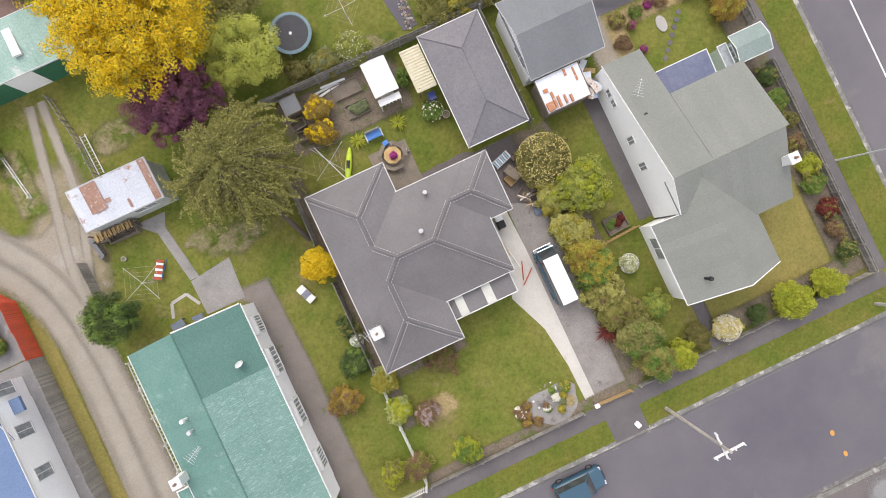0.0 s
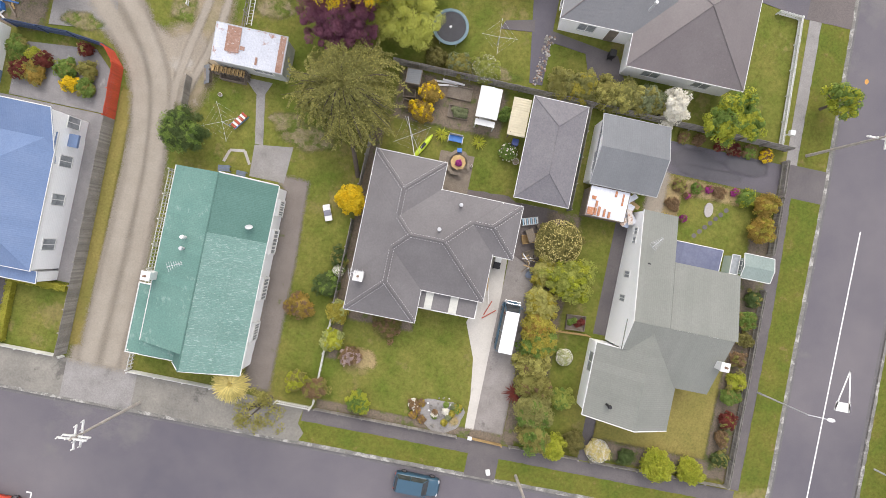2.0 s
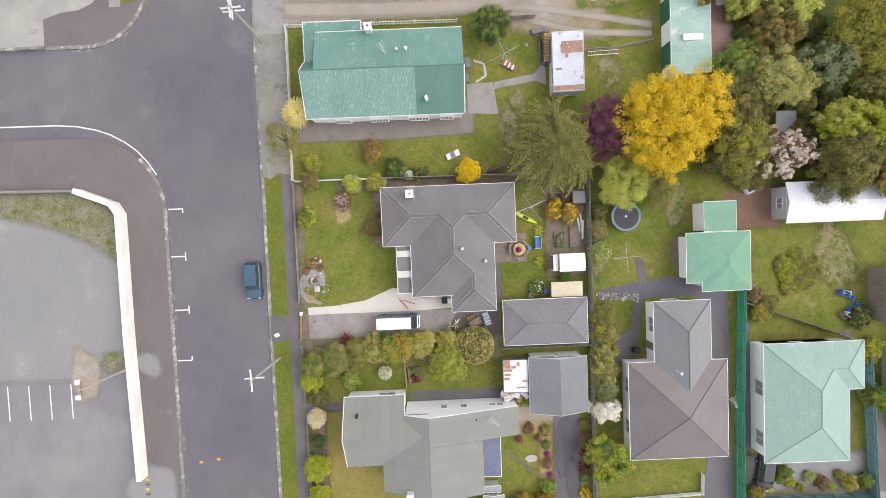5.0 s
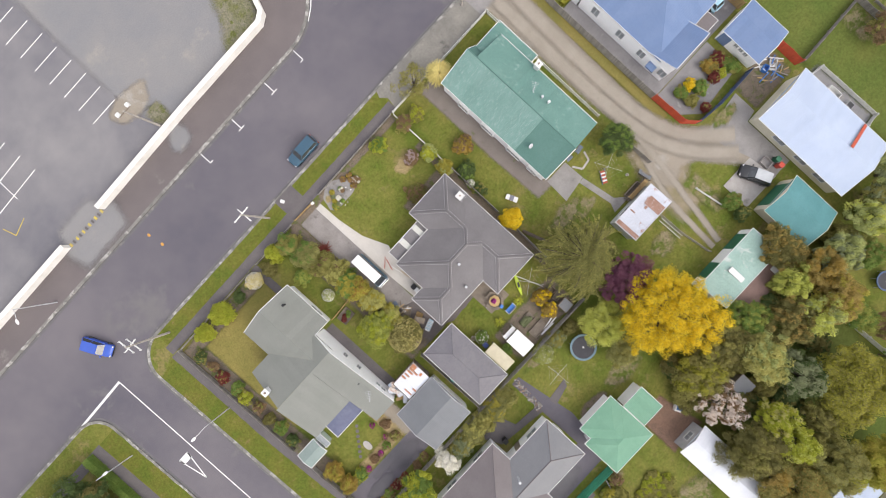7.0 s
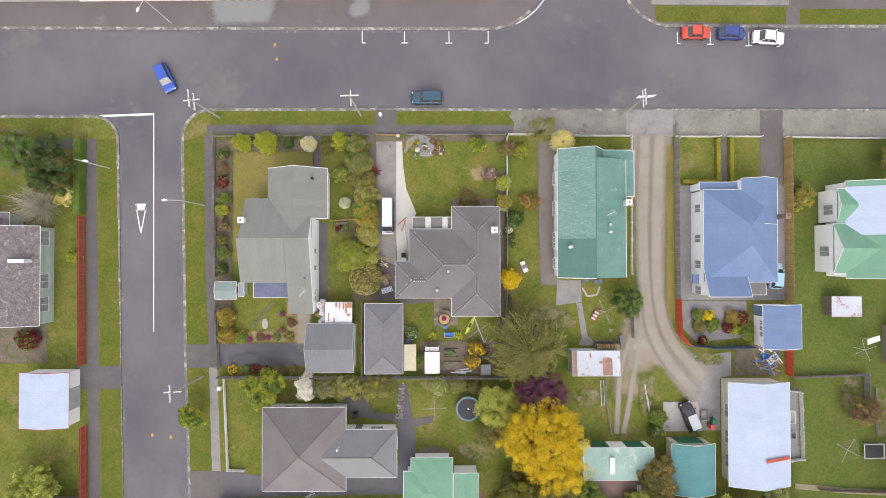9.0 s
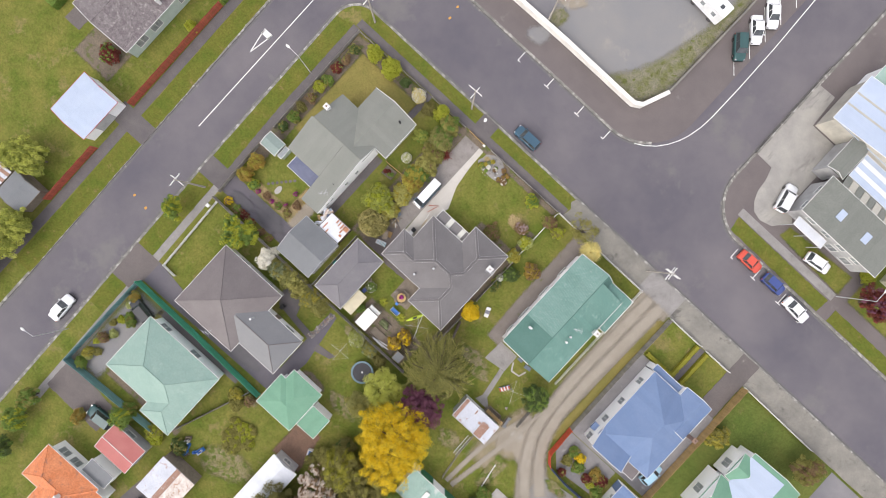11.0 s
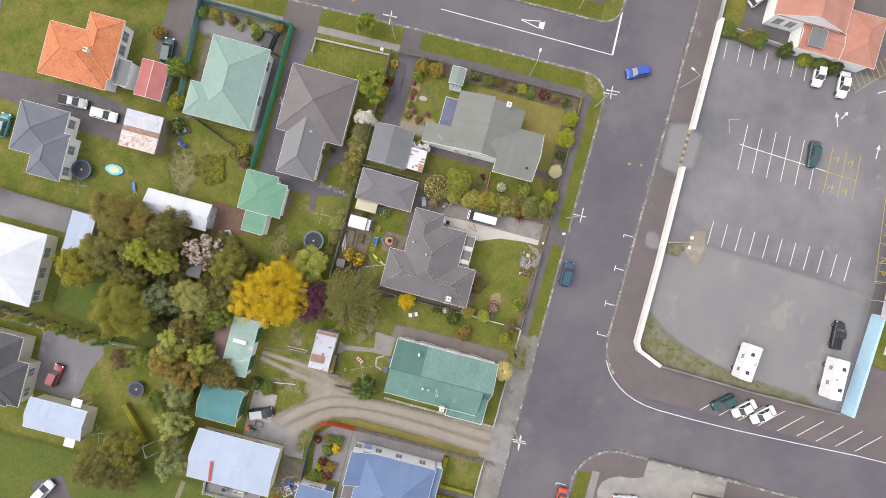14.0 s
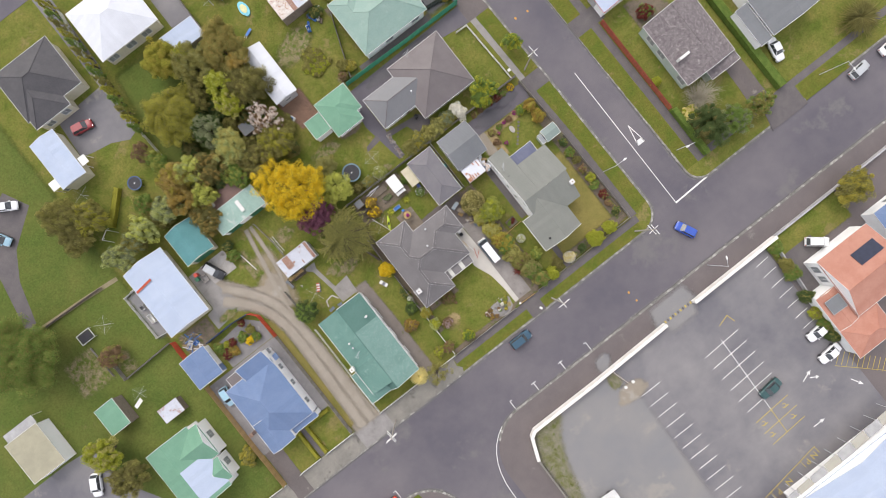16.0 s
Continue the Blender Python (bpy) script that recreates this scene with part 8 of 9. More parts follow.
# ---- poles and lamps ----
def power_pole(label, x, y, h, arms, rz):
    t = thing("power_pole", label, "power pole", x, y, LOTZ, rz, "power poles")
    part("pole", rods(((0, 0, -0.2), (0, 0, h), 0.16, 0.10), seg=10), POLEWOOD, t)
    for k, (z, L, turn) in enumerate(arms):
        c, s = math.cos(radians(turn)), math.sin(radians(turn))
        a = part("crossarm", boxes((-L / 2, L / 2, -0.06, 0.06, z - 0.06, z + 0.06)), WHITE, t, "pale timber crossarm")
        a.matrix_basis = Matrix.Rotation(radians(turn), 4, 'Z')
        for i in range(4):
            u = (-0.46 + 0.92 * i / 3) * L
            part("insulator", rods(((u, 0, z + 0.06), (u, 0, z + 0.26), 0.06, 0.045), seg=8), WHITE, a)
    return t


power_pole("timber power pole with crossed white arms", -11.5, 20.35, 8.2, ((8.0, 2.3, 0), (7.2, 2.0, 90)), 2)
power_pole("timber power pole with several white arms", 25.85, 20.35, 8.2, ((8.0, 2.3, 0), (7.5, 2.2, 0), (7.0, 2.2, 90), (7.7, 2.0, 90)), 4)
power_pole("timber power pole at the street corner", -31.65, 20.05, 8.0, ((7.8, 2.2, 90), (7.2, 2.0, 0), (6.6, 2.2, 90)), 5)
power_pole("timber power pole on the side verge", -33.8, -16.8, 8.0, ((7.8, 2.2, 90), (7.2, 2.2, 0)), 3)


def street_lamp(label, x, y, h, arm, rz, heads=1):
    t = thing("street_lamp", label, "street lamp", x, y, LOTZ, rz, "street lamps")
    part("post", rods(((0, 0, -0.2), (0, 0, h), 0.09, 0.05), seg=10), METAL, t)
    part("arm", rods(((0, 0, h - 0.1), (arm, 0, h + 0.25), 0.04), seg=6), METAL, t)
    bm = bmesh.new()
    bmesh.ops.create_uvsphere(bm, u_segments=12, v_segments=6, radius=0.3, matrix=Matrix.Translation((arm, 0, h + 0.25)) @ Matrix.Diagonal((1.3, 0.6, 0.35, 1)))
    part("lantern", bm, WHITE, t)
    return t


street_lamp("slim steel street lamp on the side verge", -33.8, 7.5, 6.0, 1.8, 180)
street_lamp("slim steel street lamp on the western verge", -47.3, 12.8, 6.0, 1.6, -10)
street_lamp("slim steel street lamp by the northern kerb", -38.6, 33.6, 6.0, 1.6, 250)
street_lamp("slim steel street lamp on the southern verge", -34.6, -47.5, 6.0, 1.6, 180)
street_lamp("slim steel street lamp by the western houses", -77.5, 18.2, 6.0, 1.6, 80)
street_lamp("tall steel lamp by the shop crossing", 50.6, 37.6, 6.5, 1.8, 100)
fl = thing("floodlight_pole", "timber pole with two white floodlights at the car park wall", "floodlight", -11.9, 38.25)
part("pole", rods(((0, 0, -0.2), (0, 0, 7.5), 0.15, 0.1), seg=10), POLEWOOD, fl)
part("arm", boxes((-0.9, 0.9, -0.05, 0.05, 7.2, 7.3)), WOOD, fl)
for sx in (-0.8, 0.8):
    part("floodlight", boxes((sx - 0.25, sx + 0.25, 0.0, 0.5, 7.15, 7.5), bevel=0.06), WHITE, fl)


# ---- vehicles ----
def paint(name, c):
    return material("car_paint_" + name, c, tuple(v * 0.9 for v in c), 0.3, 1.0, 5.0, 0.04, 0.0, spec=0.6)


def car(label, x, y, rz, colour, L=4.4, W=1.75, H=1.45, kind="hatch", roofmat=None, group="cars"):
    """A car facing +x before it is turned: body, glazed cabin, roof, wheels, lights and mirrors."""
    t = thing("car", label, "car", x, y, 0.0 if abs(y) > 999 else GROUND_AT(x, y), rz, group)
    f, b = L / 2, -L / 2
    hood, wind, back, tail = {"hatch": (0.55, 0.22, -0.72, -0.92), "sedan": (0.48, 0.16, -0.42, -0.66), "wagon": (0.52, 0.22, -0.84, -0.97), "van": (0.90, 0.62, -0.96, -0.99), "ute": (0.50, 0.20, -0.12, -0.20)}[kind]
    sill, belt = 0.28, H * (0.60 if kind != "van" else 0.52)
    bm = bmesh.new()
    rows = [(b, 0.45, belt * 0.80, 0.80), (b + 0.10, sill, belt * 0.98, 0.95), (b + 0.6, sill, belt, 1.0), (0.0, sill, belt, 1.0), (f * hood, sill, belt * 0.99, 1.0), (f - 0.55, sill, belt * 0.92, 0.98), (f - 0.14, sill, belt * 0.80, 0.92), (f, 0.40, belt * 0.66, 0.76)]
    rings = []
    for px, z0, z1, w in rows:
        hw = W / 2 * w
        rings.append([bm.verts.new(v) for v in ((px, -hw, z0), (px, -hw, z0 + (z1 - z0) * 0.62), (px, -hw * 0.94, z1 - 0.05), (px, -hw * 0.80, z1), (px, hw * 0.80, z1), (px, hw * 0.94, z1 - 0.05), (px, hw, z0 + (z1 - z0) * 0.62), (px, hw, z0))])
    for r0, r1 in zip(rings, rings[1:]):
        for i in range(8):
            bm.faces.new((r0[i], r0[(i + 1) % 8], r1[(i + 1) % 8], r1[i]))
    bm.faces.new(rings[0])
    bm.faces.new(list(reversed(rings[-1])))
    for fc in bm.faces:
        fc.smooth = True
    body = part("body", bm, colour, t)
    x0, x1, x2, x3 = f * tail, f * back, f * wind, f * hood
    cw, rw = W / 2 * 0.88, W / 2 * 0.72
    zt = H - 0.05
    bm = bmesh.new()
    lo = [(x0, -cw), (x3, -cw), (x3, cw), (x0, cw)]
    hi = [(x1, -rw), (x2, -rw), (x2, rw), (x1, rw)]
    va = [bm.verts.new((px, py, belt - 0.06)) for px, py in lo]
    vb = [bm.verts.new((px, py, zt)) for px, py in hi]
    bm.faces.new(va), bm.faces.new(list(reversed(vb)))
    for i in range(4):
        bm.faces.new((va[i], va[(i + 1) % 4], vb[(i + 1) % 4], vb[i]))
    part("cabin_glass", bm, CARGLASS, t)
    part("roof_panel", boxes((x1 - 0.06, x2 + 0.06, -rw - 0.03, rw + 0.03, zt - 0.015, zt + 0.05), bevel=0.03), roofmat or colour, t)
    for s in (-1, 1):
        for (ax, ay, az), (bx_, by_, bz) in (((x3, s * cw, belt - 0.04), (x2, s * rw, zt)), ((x0, s * cw, belt - 0.04), (x1, s * rw, zt)), (((x2 + x1) / 2, s * cw, belt - 0.04), ((x2 + x1) / 2, s * rw, zt))):
            part("pillar", rods(((ax, ay, az), (bx_, by_, bz), 0.04), seg=4), colour, body)
        part("headlight", boxes((f - 0.24, f - 0.04, s * W * 0.36 - 0.16, s * W * 0.36 + 0.16, belt * 0.62, belt * 0.80), bevel=0.03), CHROME, t)
        part("tail_light", boxes((b - 0.01, b + 0.12, s * W * 0.38 - 0.12, s * W * 0.38 + 0.12, belt * 0.62, belt * 0.84), bevel=0.03), RED, t)
        part("mirror", boxes((f * hood - 0.28, f * hood - 0.10, s * (W / 2 + 0.08) - 0.09, s * (W / 2 + 0.08) + 0.09, belt, belt + 0.14), bevel=0.03), colour, t)
    for ax in (f - 0.82, b + 0.80):
        for s in (-1, 1):
            wy = s * (W / 2 - 0.08)
            w = part("wheel", rods(((ax, wy - 0.09, 0.31), (ax, wy + 0.09, 0.31), 0.31), seg=16), DARK, t)
            part("rim", rods(((ax, wy + s * 0.06, 0.31), (ax, wy + s * 0.10, 0.31), 0.19), seg=12), CHROME, w)
    part("bumper", boxes((f - 0.10, f + 0.05, -W * 0.40, W * 0.40, 0.30, 0.50), bevel=0.04), DARK, t)
    if kind == "ute":
        part("tray", boxes((b + 0.1, x0 - 0.05, -W * 0.42, W * 0.42, belt + 0.005, belt + 0.03)), DARK, t)
    return t


def GROUND_AT(x, y):
    """Street level on the road, lot level elsewhere."""
    on = (21.3 < y < 32.8) or (-45 < x < -36.3 and -80 < y < 30) or (15.6 < x < 26 and y > 36) or y < -84
    return 0.0 if on else LOTZ + 0.06


TEALP, REDP, BLUEP, WHITEP, SILVERP, BLACKP, DKGREENP, LTBLUEP, MAROONP, SKYP = (paint(*a) for a in (("teal", (0.030, 0.080, 0.125)), ("red", (0.55, 0.07, 0.04)), ("navy", (0.035, 0.06, 0.22)), ("white", (0.75, 0.76, 0.77)),
    ("silver", (0.42, 0.44, 0.45)), ("black", (0.02, 0.021, 0.024)), ("green", (0.025, 0.075, 0.075)), ("pale_blue", (0.30, 0.48, 0.58)), ("maroon", (0.26, 0.03, 0.035)), ("blue", (0.035, 0.09, 0.42))))
car("dark teal station wagon parked at the kerb", -2.0, 22.75, 180, TEALP, 4.4, 1.75, 1.55, "wagon")
car("red sedan parked by the verge", 36.6, 32.2, 0, REDP, 4.1, 1.7, 1.4, "sedan")
car("dark blue hatchback parked by the verge", 41.7, 32.1, 0, BLUEP, 3.9, 1.7, 1.5, "hatch")
car("white sedan parked by the verge", 47.0, 31.5, -4, WHITEP, 4.6, 1.8, 1.45, "sedan")
car("blue hatchback at the street corner", -39.2, 25.6, 295, SKYP, 4.2, 1.75, 1.45, "hatch")
car("dark grey hatchback on the concrete pad", 35.2, -22.6, 112, BLACKP, 4.3, 1.75, 1.5, "hatch", SILVERP)
car("pale blue hatchback beside the blue-roofed house", 47.6, -2.7, 85, LTBLUEP, 3.8, 1.6, 1.45, "hatch")
car("dark green sedan in the car park", -33.4, 59.0, 6, DKGREENP, 4.6, 1.75, 1.45, "sedan")
car("white sedan in the car park", -47.0, 56.1, 3, WHITEP, 4.5, 1.75, 1.45, "sedan")
car("white sedan in the car park", -46.3, 60.7, 5, WHITEP, 4.6, 1.75, 1.45, "sedan")
car("black utility at the car park edge", -3.9, 71.6, 184, BLACKP, 5.0, 1.8, 1.6, "ute")
car("dark green four-wheel-drive in an angle bay", 12.7, 55.3, 311, DKGREENP, 4.2, 1.75, 1.7, "wagon")
car("white sedan in an angle bay", 12.8, 59.1, 311, WHITEP, 4.5, 1.75, 1.45, "sedan")
car("white sedan in an angle bay", 13.0, 62.6, 311, WHITEP, 4.6, 1.8, 1.45, "sedan")
car("white utility on the lawn", -57.3, 42.6, 142, WHITEP, 4.6, 1.75, 1.5, "wagon")
car("white four-wheel-drive before the shop", 33.9, 43.1, 103, WHITEP, 4.6, 1.85, 1.7, "wagon")
car("white hatchback before the shop", 44.4, 39.1, 8, WHITEP, 4.2, 1.75, 1.45, "hatch")
car("silver utility on the shared drive", -8.7, -67.3, 93, SILVERP, 4.9, 1.75, 1.5, "ute")
car("white sedan on the shared drive", -7.9, -61.7, 90, WHITEP, 4.7, 1.8, 1.4, "sedan")
car("teal hatchback on the grass", -1.7, -77.8, 178, paint("sea", (0.04, 0.24, 0.24)), 4.2, 1.7, 1.45, "hatch")
car("dark teal car behind the red-roofed shed", -21.4, -53.8, 185, DKGREENP, 4.4, 1.75, 1.45, "wagon")
car("white sedan parked in the side street", -37.3, -45.4, 92, WHITEP, 4.5, 1.75, 1.45, "sedan")
car("dark wagon inside the corner gate", -27.9, -37.3, 172, BLACKP, 4.2, 1.7, 1.5, "wagon")
car("dark red hatchback on the curving drive", 37.9, -58.6, 170, MAROONP, 4.0, 1.7, 1.45, "hatch")
car("white sedan by the grey house", -73.2, 9.3, 80, WHITEP, 4.6, 1.75, 1.45, "sedan")
car("pale blue hatchback at the kerb", -83.6, 22.0, 185, SILVERP, 4.2, 1.75, 1.45, "hatch")
car("white sedan by the kerb", -91.0, 22.0, 182, WHITEP, 4.5, 1.75, 1.45, "sedan")
car("pale blue car in the far lane", 62.6, -51.6, 120, LTBLUEP, 4.2, 1.75, 1.45, "hatch")
car("white car in the far lane", 58.0, -55.6, 150, WHITEP, 4.3, 1.75, 1.45, "hatch")
car("white car in the far sealed yard", 76.8, -4.6, 60, WHITEP, 4.4, 1.75, 1.45, "hatch")
van = car("teal van with a long white roof on the drive", -7.55, 5.9, 270, TEALP, 4.9, 1.75, 1.95, "van", WHITEP)
part("bull_bar", rods(((2.5, -0.75, 0.9), (2.5, 0.75, 0.9), 0.05), ((2.45, -0.75, 0.55), (2.45, 0.75, 0.55), 0.05), ((2.3, -0.7, 1.5), (2.3, 0.7, 1.5), 0.05), seg=6), CHROME, van)


def motorhome(label, x, y, rz, L, W=2.3, H=2.8, stripe=None):
    t = thing("motorhome", label, "motorhome", x, y, LOTZ + 0.06, rz)
    part("body", boxes((-L / 2, L / 2, -W / 2, W / 2, 0.45, H), bevel=0.14), WHITEP, t)
    if stripe:
        part("stripe", boxes((-L / 2 - 0.01, L / 2 + 0.01, -W / 2 - 0.012, W / 2 + 0.012, 0.75, 1.15)), stripe, t)
    for px, py in ((-L * 0.28, 0.2), (L * 0.24, 0.3)):
        part("roof_hatch", boxes((px - 0.3, px + 0.3, py - 0.3, py + 0.3, H, H + 0.09), bevel=0.02), CARGLASS, t)
    part("roof_vent", boxes((-0.2, 0.2, -0.8, -0.45, H, H + 0.12), bevel=0.03), GREYWALL, t)
    for s in (-1, 1):
        for px in (-L * 0.25, L * 0.12):
            part("side_window", boxes((px - 0.36, px + 0.36, s * W / 2 - 0.015, s * W / 2 + 0.015, 1.5, 2.1)), GLASS, t)
        for ax in (-L * 0.28, L * 0.30):
            w = part("wheel", rods(((ax, s * (W / 2 - 0.25), 0.36), (ax, s * (W / 2 - 0.02), 0.36), 0.36), seg=16), DARK, t)
            part("rim", rods(((ax, s * (W / 2 - 0.04), 0.36), (ax, s * (W / 2 + 0.0), 0.36), 0.2), seg=12), CHROME, w)
    part("windscreen", boxes((L / 2 - 0.03, L / 2 + 0.02, -W * 0.42, W * 0.42, 1.3, 2.0)), GLASS, t)
    return t


motorhome("white motorhome parked on the gravel", 4.6, 56.6, 176, 6.2)
motorhome("white motorhome by the pale blue wall", 3.5, 72.1, 2, 7.0)
motorhome("white and yellow caravan in the back garden", -60.6, -44.0, 80, 5.0, 2.2, 2.4, YLINE)


# ---- garden things ----
def trampoline(label, x, y, r, mat, h=0.85):
    t = thing("trampoline", label, "trampoline", x, y)
    bm = bmesh.new()
    bmesh.ops.create_cone(bm, cap_ends=True, segments=40, radius1=r * 0.84, radius2=r * 0.84, depth=0.03, matrix=Matrix.Translation((0, 0, h)))
    part("mat", bm, material("trampoline_mat", (0.03, 0.03, 0.036), None, 0.7, 2, 9, 0.15, 0.0), t)
    n = 40
    V = [(math.cos(2 * math.pi * i / n) * q, math.sin(2 * math.pi * i / n) * q, z) for q, z in ((r * 0.83, h + 0.01), (r * 0.86, h + 0.06), (r, h + 0.05), (r, h - 0.05)) for i in range(n)]
    part("safety_pad", (V, [(k * n + i, k * n + (i + 1) % n, (k + 1) * n + (i + 1) % n, (k + 1) * n + i) for k in range(3) for i in range(n)]), mat, t)
    for k in range(6):
        a = 2 * math.pi * k / 6
        part("leg", rods(((math.cos(a) * r * 0.94, math.sin(a) * r * 0.94, 0), (math.cos(a) * r * 0.94, math.sin(a) * r * 0.94, h), 0.03)), METAL, t)
    part("badge", boxes((-0.14, 0.14, -0.05, 0.05, h + 0.016, h + 0.022), (-0.05, 0.05, -0.14, 0.14, h + 0.0165, h + 0.0225)), WHITE, t)
    return t


trampoline("round black trampoline with a grey-teal pad", 3.75, -21.3, 1.75, material("teal_pad", (0.12, 0.19, 0.22), None, 0.6, 2, 9, 0.1, 0.0))
trampoline("small blue trampoline on the far lawn", 36.6, -44.4, 1.35, material("blue_pad", (0.045, 0.085, 0.17), None, 0.6, 2, 9, 0.1, 0.0))
trampoline("dark blue trampoline beside the slate roof", 2.2, -62.9, 1.7, MATS["blue_pad"])
sq = thing("square_trampoline", "rectangular dark trampoline on the lawn", "trampoline", 61.4, -27.6)
part("mat", boxes((-1.2, 1.2, -0.8, 0.8, 0.7, 0.73)), MATS["trampoline_mat"], sq)
part("frame", rods(((-1.4, -1, 0.7), (1.4, -1, 0.7), 0.07), ((-1.4, 1, 0.7), (1.4, 1, 0.7), 0.07), ((-1.4, -1, 0.7), (-1.4, 1, 0.7), 0.07), ((1.4, -1, 0.7), (1.4, 1, 0.7), 0.07)), METAL, sq)
for lx in (-1.35, 1.35):
    for ly in (-0.95, 0.95):
        part("leg", rods(((lx, ly, 0), (lx, ly, 0.7), 0.04)), METAL, sq)


def clothesline(label, x, y, r, rz, h=1.9):
    t = thing("clothesline", label, "clothesline", x, y, LOTZ, rz)
    part("post", rods(((0, 0, -0.1), (0, 0, h), 0.04), seg=8), METAL, t)
    for k in range(4):
        c, s = math.cos(math.pi / 2 * k), math.sin(math.pi / 2 * k)
        part("arm", rods(((0, 0, h - 0.15), (c * r, s * r, h), 0.015), seg=5), METAL, t)
    for q in (0.4, 0.65, 0.95):
        p = [(math.cos(math.pi / 2 * k) * r * q, math.sin(math.pi / 2 * k) * r * q, h - 0.15 + 0.15 * q) for k in range(4)]
        for k in range(4):
            part("line", rods((p[k], p[(k + 1) % 4], 0.004), seg=4), METAL, t)
    return t


clothesline("rotary clothesline on the lawn", -1.0, -20.9, 1.7, 3)
clothesline("rotary clothesline on the small lawn", 22.7, -7.6, 1.9, 25)
clothesline("rotary clothesline on the far lawn", 56.6, -26.9, 1.9, 60)
clothesline("rotary clothesline by the paddling pool", 4.9, -62.0, 1.5, 12)
clothesline("rotary clothesline behind the pale blue roof", 45.2, -48.2, 1.8, 20)
clothesline("folded clothesline beside the kayak", 5.2, -10.2, 1.9, 33, 1.6)
clothesline("rotary clothesline beside the green shed", 59.2, -13.0, 1.6, 20)
# patio set
ta = thing("patio_table", "octagonal timber patio table with a purple plant", "table", 0.4, -8.7, LOTZ + 0.05)
bm = bmesh.new()
bmesh.ops.create_cone(bm, cap_ends=True, segments=8, radius1=0.75, radius2=0.75, depth=0.05, matrix=Matrix.Translation((0, 0, 0.74)))
part("tabletop", bm, NEWWOOD, ta)
part("pedestal", rods(((0, 0, 0), (0, 0, 0.72), 0.09)), WOOD, ta)
for k in range(8):
    if k != 2:
        a0, a1 = math.pi / 4 * k + 0.39, math.pi / 4 * (k + 1) + 0.39
        pts = [(math.cos(a0) * 0.95, math.sin(a0) * 0.95), (math.cos(a0) * 1.3, math.sin(a0) * 1.3), (math.cos(a1) * 1.3, math.sin(a1) * 1.3), (math.cos(a1) * 0.95, math.sin(a1) * 0.95)]
        part("bench", prism(pts, 0.38, 0.44), WOOD, ta)
        am = (a0 + a1) / 2
        part("bench_leg", rods(((math.cos(am) * 1.1, math.sin(am) * 1.1, 0), (math.cos(am) * 1.1, math.sin(am) * 1.1, 0.38), 0.05)), WOOD, ta)
plant("potted_plant", "purple flowering plant on the patio table", 0.35, -8.6, 0.22, 0.3, "magenta", trunk=False, category="plant").location.z += 0.8
BLUEPLASTIC = material("blue_plastic", (0.05, 0.18, 0.50), None, 0.5, 2, 9, 0.1, 0.0)


def chair(label, x, y, rz, mat):
    t = thing("garden_chair", label, "chair", x, y, LOTZ + 0.05, rz, "garden chairs")
    part("seat", boxes((-0.24, 0.24, -0.24, 0.24, 0.40, 0.45), bevel=0.02), mat, t)
    part("backrest", boxes((-0.24, 0.24, 0.20, 0.25, 0.45, 0.85), bevel=0.02), mat, t)
    for lx in (-0.2, 0.2):
        for ly in (-0.2, 0.2):
            part("leg", rods(((lx, ly, 0), (lx, ly, 0.4), 0.02)), mat, t)


chair("blue plastic garden chair by the table", 0.5, -9.9, 10, BLUEPLASTIC)
ba = thing("garden_bench", "grey and blue striped garden bench", "bench", 1.1, -10.95)
part("seat", boxes((-0.65, 0.65, -0.3, 0.3, 0.4, 0.5), bevel=0.04), BLUEPLASTIC, ba)
part("backrest", boxes((-0.65, 0.65, -0.38, -0.3, 0.45, 0.9), bevel=0.03), GREYWALL, ba)
for lx in (-0.7, 0.7):
    part("leg", boxes((lx - 0.04, lx + 0.04, -0.35, 0.35, 0, 0.42)), METAL, ba)
ky = thing("kayak", "lime-yellow kayak lying on the grass", "kayak", 4.1, -9.6, LOTZ, 62)
bm = bmesh.new()
bmesh.ops.create_uvsphere(bm, u_segments=16, v_segments=10, radius=1.0, matrix=Matrix.Translation((0, 0, 0.2)) @ Matrix.Diagonal((1.55, 0.27, 0.2, 1)))
part("hull", bm, material("lime_plastic", (0.48, 0.62, 0.03), None, 0.4, 2, 9, 0.05, 0.0), ky)
part("cockpit", boxes((-0.4, 0.3, -0.15, 0.15, 0.37, 0.405), bevel=0.02), DARK, ky)
solid("pole", rods(((6.1, -12.2, LOTZ + 0.1), (4.6, -8.3, LOTZ + 0.5), 0.04)), WHITE, "long white pole leaning on the clothesline", "pole")
# garden shed in white plastic, small huts and beds
ws = house("white garden shed with a lattice front", [('gy', -2.3, -0.3, -16.0, -13.1, 1.9, 0.12)], WHITE, WHITE, WHITE, name="garden_shed", category="shed")
for k in range(6):
    part("slat", boxes((-2.2 + 0.32 * k, -2.1 + 0.32 * k, -12.9, -12.86, 0, 1.5)), WHITE, ws)
part("lattice_top", boxes((-2.25, -0.35, -13.0, -12.45, 1.5, 1.55)), WHITE, ws)
for lx in (-2.2, -0.45):
    part("post", boxes((lx - 0.05, lx + 0.05, -12.6, -12.5, 0, 1.5)), WHITE, ws)
house("small dark hen house", [('mw', 5.5, 6.9, -16.4, -15.0, 1.3, 0.08)], by_axis(GREYI), WOOD, WOOD, name="hen_house", category="shed")


